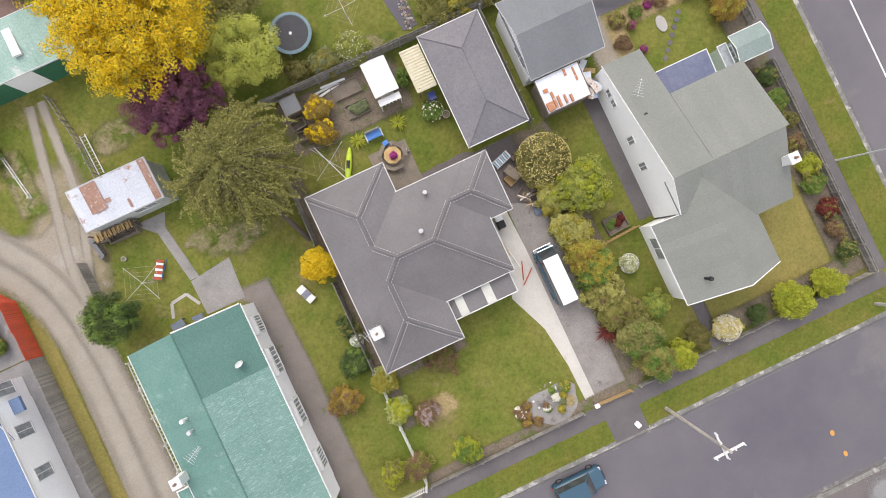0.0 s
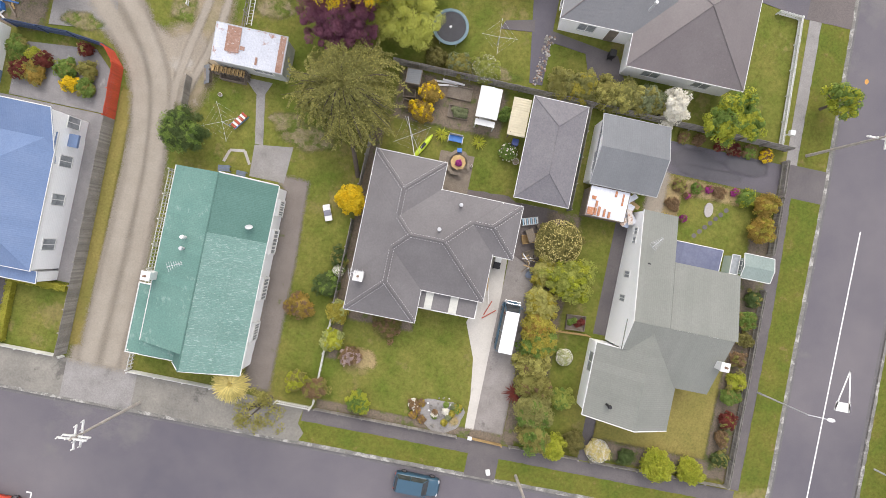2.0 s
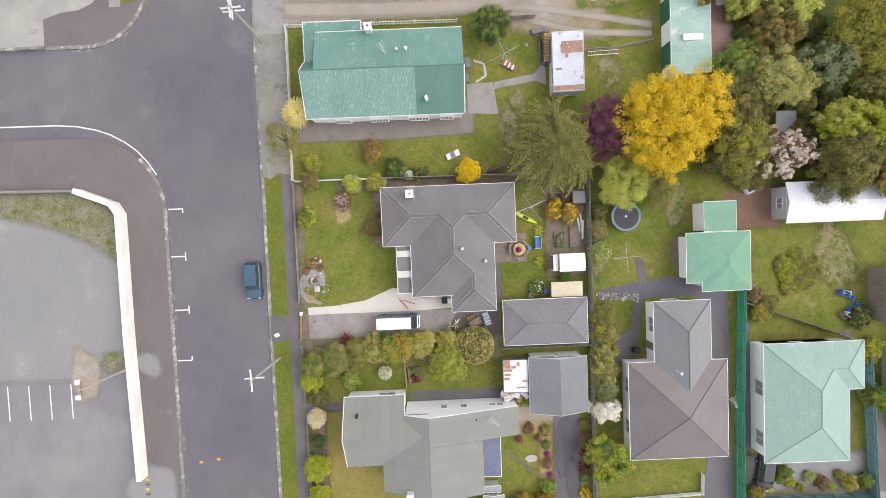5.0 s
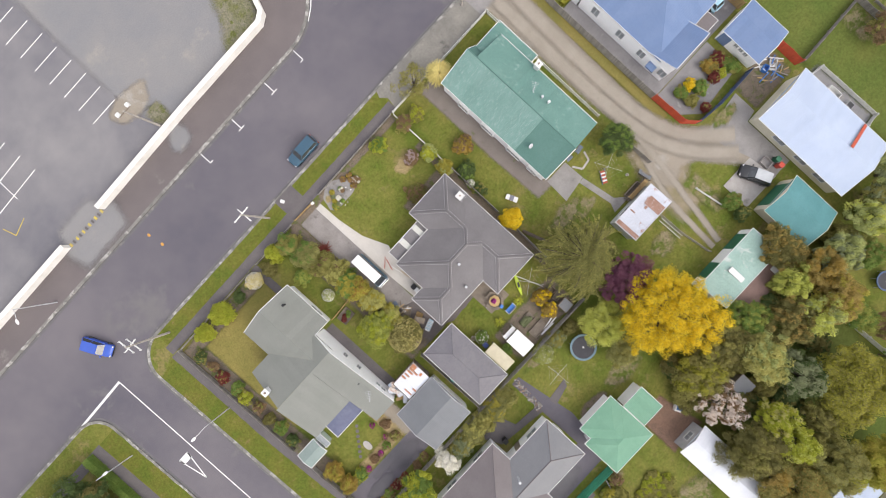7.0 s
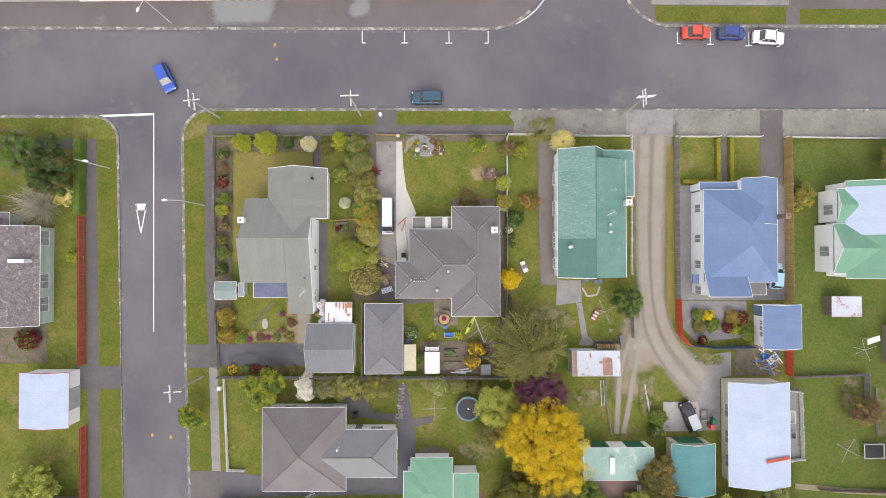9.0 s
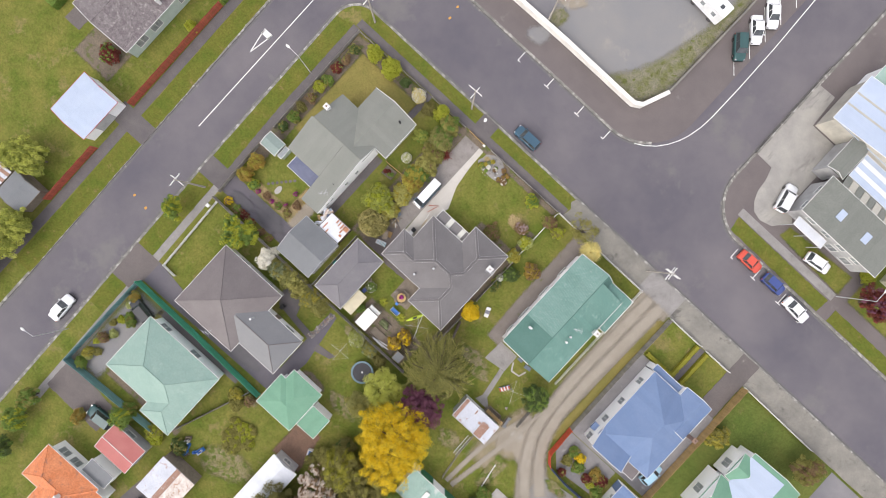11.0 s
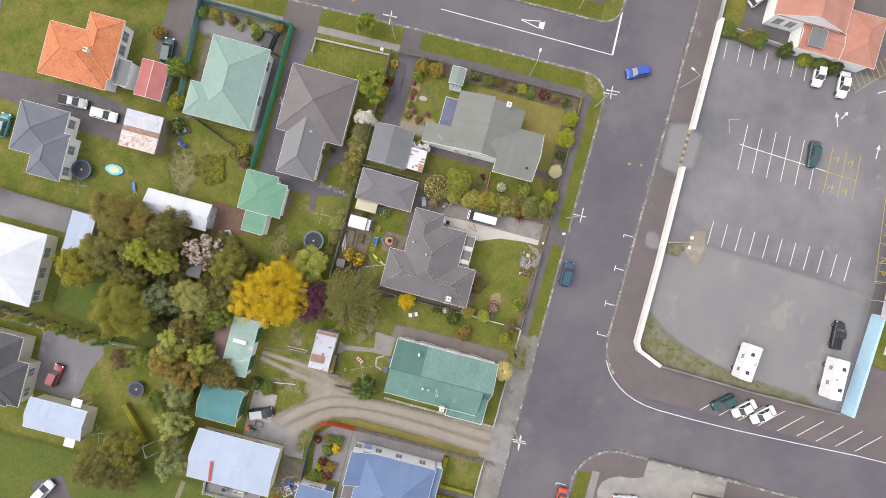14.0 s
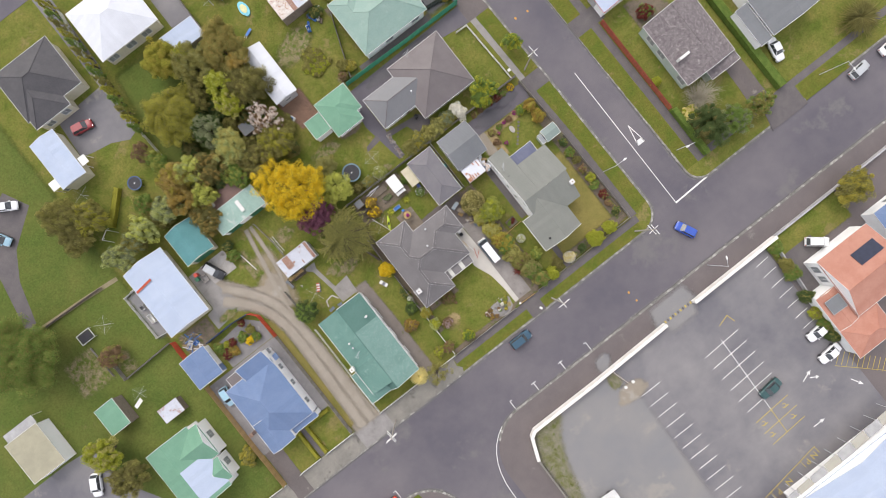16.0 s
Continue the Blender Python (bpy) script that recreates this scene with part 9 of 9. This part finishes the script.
def crate(label, x, y, rz, sx, sy, sz, mat, name="crate", category="crate"):
    t = thing(name, label, category, x, y, LOTZ, rz)
    part("base", boxes((-sx / 2, sx / 2, -sy / 2, sy / 2, 0.0, 0.05)), mat, t)
    for r in ((-sx / 2, sx / 2, -sy / 2, -sy / 2 + 0.05), (-sx / 2, sx / 2, sy / 2 - 0.05, sy / 2), (-sx / 2, -sx / 2 + 0.05, -sy / 2 + 0.05, sy / 2 - 0.05), (sx / 2 - 0.05, sx / 2, -sy / 2 + 0.05, sy / 2 - 0.05)):
        part("side", boxes((*r, 0.05, sz)), mat, t)
    return t


for q in (("weathered timber crate by the hen house", 6.4, -14.3, 5, 1.2, 0.8, 0.7, WOOD), ("weathered timber crate by the lawn", 6.4, -13.3, -8, 1.0, 0.8, 0.6, WOOD), ("raised timber vegetable bed", 1.4, -13.6, 0, 2.0, 1.2, 0.25, WOOD, "raised_bed", "garden bed"),
          ("raised timber vegetable bed", 1.6, -15.5, 0, 2.4, 1.3, 0.25, WOOD, "raised_bed", "garden bed"), ("green-edged raised bed on the side lawn", -14.2, 4.3, 4, 1.9, 1.5, 0.35, WOOD, "raised_bed", "garden bed"),
          ("old timber pallet by the drive", -8.4, -1.3, 30, 1.2, 1.0, 0.3, WOOD, "pallet", "pallet"), ("timber crate of scrap wood", -8.0, -2.9, 20, 1.5, 0.9, 0.5, NEWWOOD), ("firewood crate by the rusty shed", 23.2, -12.2, 0, 2.4, 0.7, 0.6, WOOD),
          ("grey box by the farm yard", 37.5, -22.6, 0, 1.1, 1.3, 0.5, CONCRETE), ("pale table on the sealed pad", 49.8, -22.8, 0, 0.8, 1.8, 0.7, WHITE), ("grey table on the sealed pad", 49.9, -25.4, 0, 0.8, 0.9, 0.7, GREYWALL),
          ("blue crate in the junk yard", 46.2, -14.2, 15, 0.9, 0.7, 0.5, BLUEPLASTIC), ("white frame in the junk yard", 47.4, -14.6, 35, 1.6, 0.9, 0.3, WHITE), ("blue crate among scrap", -8.6, -48.4, 20, 0.9, 0.8, 0.5, BLUEPLASTIC), ("white crate among scrap", -9.9, -49.6, 40, 1.3, 0.9, 0.4, WHITE)):
    crate(*q)
for k in range(9):
    plant("vegetable", "green vegetable in the raised bed", 0.7 + 0.28 * (k % 5), -13.8 + 0.4 * (k // 5), 0.2, 0.35, "grey", trunk=False, category="plant", group="vegetables").location.z += 0.05
for k in range(4):
    plant("vegetable", "leafy plant in the side bed", -14.8 + 0.4 * k, 4.1 + 0.25 * (k % 2), 0.25, 0.4, "green" if k > 1 else "red", trunk=False, category="plant", group="vegetables").location.z += 0.05
for k, (bx_, by_, bz) in enumerate(((3.2, -16.3, 4), (3.0, -16.0, 10), (2.4, -16.4, -3))):
    solid("plank", boxes((-1.1, 1.1, -0.09, 0.09, 0, 0.06)), WHITE, "white plank lying by the back fence", "plank", "planks", m=pose(bx_, by_, LOTZ + 0.08 * k, 0, 0, bz))
for k in range(7):
    solid("stepping_stone", prism(wobbly(-24.2 - 0.45 * k, -6.6 - 0.52 * k, 0.24, 0.24, 9, 0.1, k), LOTZ - 0.02, LOTZ + 0.035), PATH_ASPHALT, "round grey stepping stone in the lawn", "stone", "stepping stones")
solid("garden_pond", prism(wobbly(-25.1, -9.4, 0.45, 0.75, 14, 0.05, 9), LOTZ - 0.02, LOTZ + 0.1), CONCRETE, "oval pale stone slab in the lawn", "stone")
rr = random.Random(5)
for k in range(26):
    a, q = rr.uniform(0, 6.28), rr.uniform(0.2, 1.6)
    s = rr.uniform(0.08, 0.2)
    bm = bmesh.new()
    bmesh.ops.create_icosphere(bm, subdivisions=1, radius=s, matrix=Matrix.Diagonal((1, rr.uniform(0.7, 1.2), 0.7, 1)))
    solid("rock", bm, WHITE if k % 6 == 0 else MOSSY, "small pale rock in the gravel bed", "rock", "rock garden stones", m=pose(-2.9 + math.cos(a) * q, 15.6 + math.sin(a) * q, LOTZ + 0.1))


def bin_(label, x, y, mat, rz=0):
    t = thing("wheelie_bin", label, "bin", x, y, LOTZ, rz)
    bm = bmesh.new()
    bmesh.ops.create_cone(bm, cap_ends=True, segments=4, radius1=0.34, radius2=0.42, depth=0.95, matrix=Matrix.Translation((0, 0, 0.53)) @ Matrix.Rotation(math.pi / 4, 4, 'Z'))
    part("body", bm, mat, t)
    part("lid", boxes((-0.31, 0.31, -0.33, 0.33, 1.0, 1.06), bevel=0.02), mat, t)
    for s in (-0.22, 0.22):
        part("wheel", rods(((s - 0.03, 0.3, 0.1), (s + 0.03, 0.3, 0.1), 0.1), seg=12), DARK, t)


bin_("teal wheelie bin by the garage fence", -10.75, -11.6, material("teal_plastic", (0.03, 0.22, 0.20), None, 0.5, 2, 9, 0.1, 0.0))
bin_("dark blue wheelie bin by the awning", -4.6, -11.7, BLUEP)
bin_("red bin by the farm yard", 38.2, -24.0, REDP)
bin_("green bin by the farm yard", 38.5, -23.2, GREENPAINT)
bin_("black wheelie bin by the back door", -12.2, -22.2, DARK)
bin_("black bin at the porch", -5.3, 0.3, DARK)
bin_("white bin at the porch", -5.3, -0.3, WHITE)
mb = thing("letterbox", "white letterbox on a post", "letterbox", -6.1, 17.2)
part("box", boxes((-0.2, 0.2, -0.15, 0.15, 0.85, 1.1), bevel=0.02), WHITE, mb)
part("post", boxes((-0.05, 0.05, -0.05, 0.05, -0.05, 0.85)), WOOD, mb)
mb = thing("letterbox", "white letterbox by the corner gate", "letterbox", -31.1, -18.3)
part("box", boxes((-0.25, 0.25, -0.25, 0.25, 0.85, 1.2), bevel=0.02), WHITE, mb)
part("post", boxes((-0.05, 0.05, -0.05, 0.05, -0.05, 0.85)), WHITE, mb)
solid("parcel", boxes((-0.22, 0.22, -0.3, 0.3, 0, 0.18), bevel=0.06), WHITE, "white bag lying on the vehicle crossing", "bag", m=pose(-8.7, 20.5, LOTZ + 0.05, 0, 0, 20))
su = thing("sun_lounger", "white and grey sun lounger on the lawn", "lounger", 11.8, -1.35, LOTZ, 112)
part("mattress", boxes((-0.8, 0.8, -0.35, 0.35, 0.3, 0.4), bevel=0.03), WHITE, su)
part("cushion", boxes((-0.25, 0.3, -0.33, 0.33, 0.4, 0.46), bevel=0.02), material("grey_cloth", (0.2, 0.2, 0.24), None, 0.9, 2, 9, 0.1, 0.0), su)
for lx in (-0.7, 0.7):
    part("leg", boxes((lx - 0.03, lx + 0.03, -0.33, 0.33, 0, 0.3)), METAL, su)
su = thing("deck_chair", "red, white and blue striped deck chair", "lounger", 21.9, -8.3, LOTZ, 60)
for k in range(7):
    part("slat", boxes((-0.85 + 0.24 * k, -0.65 + 0.24 * k, -0.3, 0.3, 0.28 + 0.02 * k, 0.31 + 0.02 * k)), RED if k % 2 == 0 else WHITE, su)
part("frame", rods(((-0.9, -0.32, 0), (0.9, -0.32, 0.45), 0.03), ((-0.9, 0.32, 0), (0.9, 0.32, 0.45), 0.03)), BLUEPLASTIC, su)
pp = thing("paddling_pool", "turquoise paddling pool on the grass", "pool", 0.8, -57.9)
part("basin", prism(wobbly(0, 0, 0.9, 1.5, 20, 0.08, 2), 0, 0.28), material("turquoise_plastic", (0.10, 0.46, 0.58), None, 0.35, 2, 9, 0.1, 0.0), pp)
part("rim", prism(wobbly(0, 0, 0.6, 0.9, 14, 0.08, 3), 0.281, 0.33), material("pale_yellow_plastic", (0.6, 0.6, 0.3), None, 0.5, 2, 9, 0.1, 0.0), pp)
sd = thing("play_slide", "blue plastic slide on the grass", "slide", 2.9, -53.9, LOTZ, 20)
part("chute", boxes((-0.9, 0.7, -0.25, 0.25, 0.2, 0.26), bevel=0.02), BLUEPLASTIC, sd)
part("ladder", rods(((0.7, -0.2, 0.25), (1.1, -0.2, 0), 0.04), ((0.7, 0.2, 0.25), (1.1, 0.2, 0), 0.04)), WHITE, sd)
part("leg", boxes((-0.05, 0.05, -0.2, 0.2, 0, 0.2)), BLUEPLASTIC, sd)
aw = thing("swing_frame", "white steel swing frame in the far garden", "swing", 46.4, -39.8, LOTZ, 30)
for a, b in (((-1, -1, 0), (-1, 0, 1.8)), ((-1, 1, 0), (-1, 0, 1.8)), ((1, -1, 0), (1, 0, 1.8)), ((1, 1, 0), (1, 0, 1.8)), ((-1, 0, 1.8), (1, 0, 1.8))):
    part("bar", rods((a, b, 0.05)), WHITE, aw)
hd = thing("canvas_lean_to", "pale sheet drying on a frame", "laundry", 60.7, -11.7, LOTZ, 25)
part("sheet", prism([(-1.0, -0.3), (0.9, -0.5), (1.1, 0.2), (-0.7, 0.45)], 1.4, 1.43), WHITE, hd)
part("pole", rods(((0, 0, 0), (0, 0, 1.4), 0.04)), METAL, hd)

for k, (sx, sy, sr, sl, sw) in enumerate(((-16.6, -8.6, 18, 1.5, 0.5), (-17.0, -7.6, -22, 1.7, 0.45), (-16.5, -7.1, 28, 1.9, 0.5), (-17.0, -8.2, 62, 1.4, 0.4), (-16.7, -6.4, -8, 1.2, 0.6), (-16.9, -7.0, 40, 1.8, 0.55), (-16.6, -6.5, -35, 1.5, 0.4), (-16.4, -7.9, 70, 1.3, 0.5), (-16.8, -6.9, 12, 1.6, 0.45), (-16.6, -8.6, -50, 1.2, 0.5))):
    solid("roofing_sheet", boxes((-sl / 2, sl / 2, -sw / 2, sw / 2, 0, 0.03)), (RUST['X'], RUSTED, BLUEPLASTIC, NEWWOOD, PALEI['X'])[k % 5] if k < 5 else (WHITEI['X'] if k % 2 else OLDSHEET), ("loose zinc sheet by the lean-to", "loose rusty sheet by the lean-to", "blue tarpaulin sheet by the lean-to", "loose plywood board by the lean-to", "loose pale blue sheet by the lean-to")[k] if k < 5 else "loose white weathered sheet by the lean-to", "sheet", "loose sheets", m=pose(sx, sy, 1.1 + 0.07 * k, 8, -6, sr + 90))
solid("scrap_stand", boxes((-17.2, -16.2, -8.8, -6.3, 0.0, 1.05)), WOOD, "low timber stand under the loose sheets", "stand", m=pose(0, 0, LOTZ))

rj = random.Random(21)
for k in range(9):
    crate(("white box of scrap by the car shed", "blue plastic tub by the car shed", "old timber box by the car shed")[k % 3], -9.6 + rj.uniform(0, 3.2), -49.6 + rj.uniform(0, 2.4), rj.uniform(0, 90), rj.uniform(0.5, 1.1), rj.uniform(0.4, 0.8), rj.uniform(0.3, 0.7), (WHITE, BLUEPLASTIC, WOOD)[k % 3])


# ---- clutter round the main house and the rusty shed ----
def lounger(label, x, y, rz, mats):
    t = thing("slatted_lounger", label, "lounger", x, y, LOTZ + 0.03, rz)
    for k in range(8):
        part("slat", boxes((-0.8 + 0.2 * k, -0.66 + 0.2 * k, -0.3, 0.3, 0.3, 0.33)), mats[k % 2], t)
    for s_ in (-1, 1):
        part("rail", boxes((-0.85, 0.8, s_ * 0.33 - 0.03, s_ * 0.33 + 0.03, 0.27, 0.32)), METAL, t)
        for lx in (-0.7, 0.7):
            part("leg", boxes((lx - 0.03, lx + 0.03, s_ * 0.33 - 0.025, s_ * 0.33 + 0.025, 0, 0.27)), METAL, t)
    return t


def workbench(label, x, y, rz, sx, sy, h, mat):
    t = thing("workbench", label, "bench", x, y, LOTZ + 0.03, rz)
    for k in range(4):
        w = sy / 4
        part("board", boxes((-sx / 2, sx / 2, -sy / 2 + w * k + 0.01, -sy / 2 + w * (k + 1) - 0.01, h - 0.04, h)), mat, t)
    for lx in (-1, 1):
        for ly in (-1, 1):
            part("leg", boxes((lx * (sx / 2 - 0.08) - 0.04, lx * (sx / 2 - 0.08) + 0.04, ly * (sy / 2 - 0.06) - 0.04, ly * (sy / 2 - 0.06) + 0.04, 0, h - 0.04)), mat, t)
    return t


def pot(label, x, y, r, h, mat, kind=None):
    t = thing("plant_pot", label, "pot", x, y, LOTZ + 0.03)
    bm = bmesh.new()
    bmesh.ops.create_cone(bm, cap_ends=True, segments=16, radius1=r * 0.72, radius2=r, depth=h, matrix=Matrix.Translation((0, 0, h / 2)))
    part("pot", bm, mat, t)
    part("soil", rods(((0, 0, h - 0.02), (0, 0, h + 0.005), r * 0.86), seg=16), DIRT, t)
    return t


lounger("white and blue slatted lounger by the back door", -7.7, -4.6, 18, (WHITE, LTBLUEP))
workbench("brown timber workbench with scraps", -8.0, -3.2, -62, 1.3, 0.75, 0.75, WOOD)
for bx, by, br in ((-8.7, -4.3, 0.32), (-9.0, -1.3, 0.36), (-8.9, -3.6, 0.28)):
    pot("black plastic tub beside the drive", bx, by, br, 0.55, DARK)
for bx, by, br in ((-3.7, -10.8, 0.3), (-5.1, -10.0, 0.32)):
    pot("round grey stone pot by the garage", bx, by, br, 0.5, CONCRETE)
pot("white lantern pot beside the patio table", -0.95, -8.7, 0.14, 0.3, WHITE)
rk = random.Random(8)
for k in range(14):
    l = rk.uniform(0.6, 1.5)
    solid("timber_offcut", boxes((-l / 2, l / 2, -0.05, 0.05, 0, 0.05)), (NEWWOOD, WOOD, WHITE)[k % 3], ("pale timber offcut beside the drive", "weathered timber offcut beside the drive", "white painted offcut beside the drive")[k % 3], "timber", "timber offcuts", m=pose(-8.4 + rk.uniform(-0.7, 0.6), -0.5 + rk.uniform(-0.7, 0.7), LOTZ + 0.04 + 0.05 * k, 0, 0, rk.uniform(0, 180)))
solid("tarpaulin", prism(wobbly(0, 0, 0.65, 0.4, 14, 0.25, 6), 0, 0.22), material("blue_grey_tarpaulin", (0.13, 0.16, 0.22), None, 0.6, 2, 9, 0.15, 0.1), "blue-grey tarpaulin heap beside the drive", "tarpaulin", m=pose(-9.0, 0.4, LOTZ + 0.03, 0, 0, 30))
for k, (bx, by, rz) in enumerate(((-5.4, 4.6, 70), (-5.2, 3.4, 100), (-4.9, 2.2, 95), (-5.6, 5.2, 40))):
    solid("timber_offcut", boxes((-0.8, 0.8, -0.04, 0.04, 0, 0.06)), (RED, WHITE, NEWWOOD, RED)[k], ("red painted pole by the porch", "white painted board by the porch", "pale timber board by the porch", "red painted pole at the porch step")[k], "timber", "porch clutter", m=pose(bx, by, LOTZ + 0.04 + 0.02 * k, 0, 0, rz))
# rusty shed: wood rack, ladder and sheet
rck = thing("wood_rack", "timber rack of firewood under the shed eaves", "rack", 23.5, -12.55)
for lx in (-1.7, -0.6, 0.6, 1.7):
    part("post", boxes((lx - 0.04, lx + 0.04, -0.3, -0.22, 0, 1.5)), WOOD, rck)
    part("post", boxes((lx - 0.04, lx + 0.04, 0.22, 0.3, 0, 1.3)), WOOD, rck)
for z in (0.15, 0.75):
    part("shelf", boxes((-1.75, 1.75, -0.3, 0.3, z, z + 0.05)), WOOD, rck)
rl = random.Random(4)
for k in range(26):
    lx, lz = -1.6 + 0.125 * k, 0.86 + 0.16 * (k % 3)
    part("log", rods(((lx, -0.28, lz), (lx + rl.uniform(-0.05, 0.05), 0.3, lz), 0.08), seg=7), NEWWOOD if k % 3 else BARK, rck)
ld = thing("ladder", "long white ladder lying on the grass", "ladder", 23.0, -19.4, LOTZ + 0.05, 92)
for s_ in (-0.22, 0.22):
    part("rail", boxes((-1.8, 1.8, s_ - 0.03, s_ + 0.03, 0, 0.07)), WHITE, ld)
for k in range(11):
    part("rung", rods(((-1.65 + 0.33 * k, -0.2, 0.035), (-1.65 + 0.33 * k, 0.2, 0.035), 0.018)), METAL, ld)
solid("roofing_sheet", boxes((-0.9, 0.9, -0.4, 0.4, 0, 0.03)), GREYI['X'], "grey roofing sheet leaning by the fence", "sheet", m=pose(25.7, -12.0, LOTZ + 0.45, 30, 0, 100))
solid("sheet_prop", boxes((-0.6, 0.6, -0.3, 0.3, 0.0, 0.42)), WOOD, "low timber stack under the sheet", "timber", m=pose(25.7, -12.0, LOTZ, 0, 0, 100))
pot("white bowl on the lawn", 24.2, -10.4, 0.2, 0.25, WHITE)
for k, (bx, by, rz, sx) in enumerate(((22.3, -3.5, 8, 1.1), (20.6, -3.3, 0, 0.9))):
    workbench("dark blue bench against the house wall", bx, by, rz, sx, 0.6, 0.5, MATS["blue_grey_tarpaulin"])
for k, (a_, b_) in enumerate((((22.7, -4.2), (22.3, -5.4)), ((22.3, -5.4), (20.9, -5.6)), ((20.9, -5.6), (20.2, -4.4)))):
    strip("path_edging", [a_, b_], 0.26, 0.0, LOTZ + 0.03 + 0.004 * k, CONCRETE, "narrow concrete edging in the lawn", "path")
# rubble strip beside the long drive
for k in range(130):
    s_ = rk.uniform(0.05, 0.15)
    bm = bmesh.new()
    bmesh.ops.create_icosphere(bm, subdivisions=1, radius=s_, matrix=Matrix.Diagonal((1, rk.uniform(0.7, 1.2), 0.6, 1)))
    u = rk.random()
    solid("rock", bm, (CONCRETE, MOSSY, BRICK)[k % 3], ("grey stone in the rubble strip", "mossy stone in the rubble strip", "broken brick in the rubble strip")[k % 3], "rock", "rubble stones", m=pose(-5.6 - 0.45 * u + rk.uniform(-0.45, 0.45), -17.9 - 5.0 * u, LOTZ + 0.06))
for k in range(9):
    a_, q_ = rk.uniform(0, 6.28), rk.uniform(0.4, 1.7)
    plant("flower_clump", "small plant in the rock garden", -2.9 + math.cos(a_) * q_, 15.6 + math.sin(a_) * q_, rk.uniform(0.18, 0.34), 0.35, ("gold", "grey", "green", "white", "brown")[k % 5], trunk=False, category="plant", group="rock garden plants")
for k, (bx, by) in enumerate(((-1.2, 16.6), (-0.6, 15.8), (-0.9, 15.0), (-0.3, 16.3))):
    plant("flower_clump", "reddish-brown clump beside the rock garden", bx, by, 0.35, 0.4, "brown", trunk=False, second="orange", share=0.4, category="plant", group="rock garden plants")
# white tub-shaped thing with a blue tarp, behind the white shed
ob_ = thing("outdoor_tub", "white outdoor tub with blue tarp on bare soil", "tub", 7.0, -36.0, LOTZ, 25)
tb_ = bmesh.new()
for q in ((-1.15, -0.95, -0.62, 0.62), (0.95, 1.15, -0.62, 0.62), (-0.95, 0.95, -0.62, -0.46), (-0.95, 0.95, 0.46, 0.62)):
    box(tb_, *q, 0.0, 0.62, 0.03)
part("shell", tb_, WHITE, ob_)
part("water", boxes((-0.95, 0.95, -0.46, 0.46, 0.05, 0.48)), BLUEPLASTIC, ob_, "blue tarp")
# scrap heap behind the blue shed
for k in range(34):
    L_ = rk.uniform(0.5, 1.9)
    solid("scrap_timber", boxes((-L_ / 2, L_ / 2, -0.07, 0.07, 0, 0.05)), (WOOD, NEWWOOD, WHITE, BLUEPLASTIC, WOOD, GREYFENCE)[k % 6], ("weathered scrap board on the heap", "pale pine offcut on the heap", "white painted offcut on the heap", "blue plastic strip on the heap", "weathered scrap board on the heap", "grey fence board on the heap")[k % 6],
          "board", "scrap boards", m=pose(rk.uniform(44.9, 48.4), rk.uniform(-16.3, -13.3), LOTZ + 0.02 + 0.004 * k, 0, 0, rk.uniform(0, 180)))
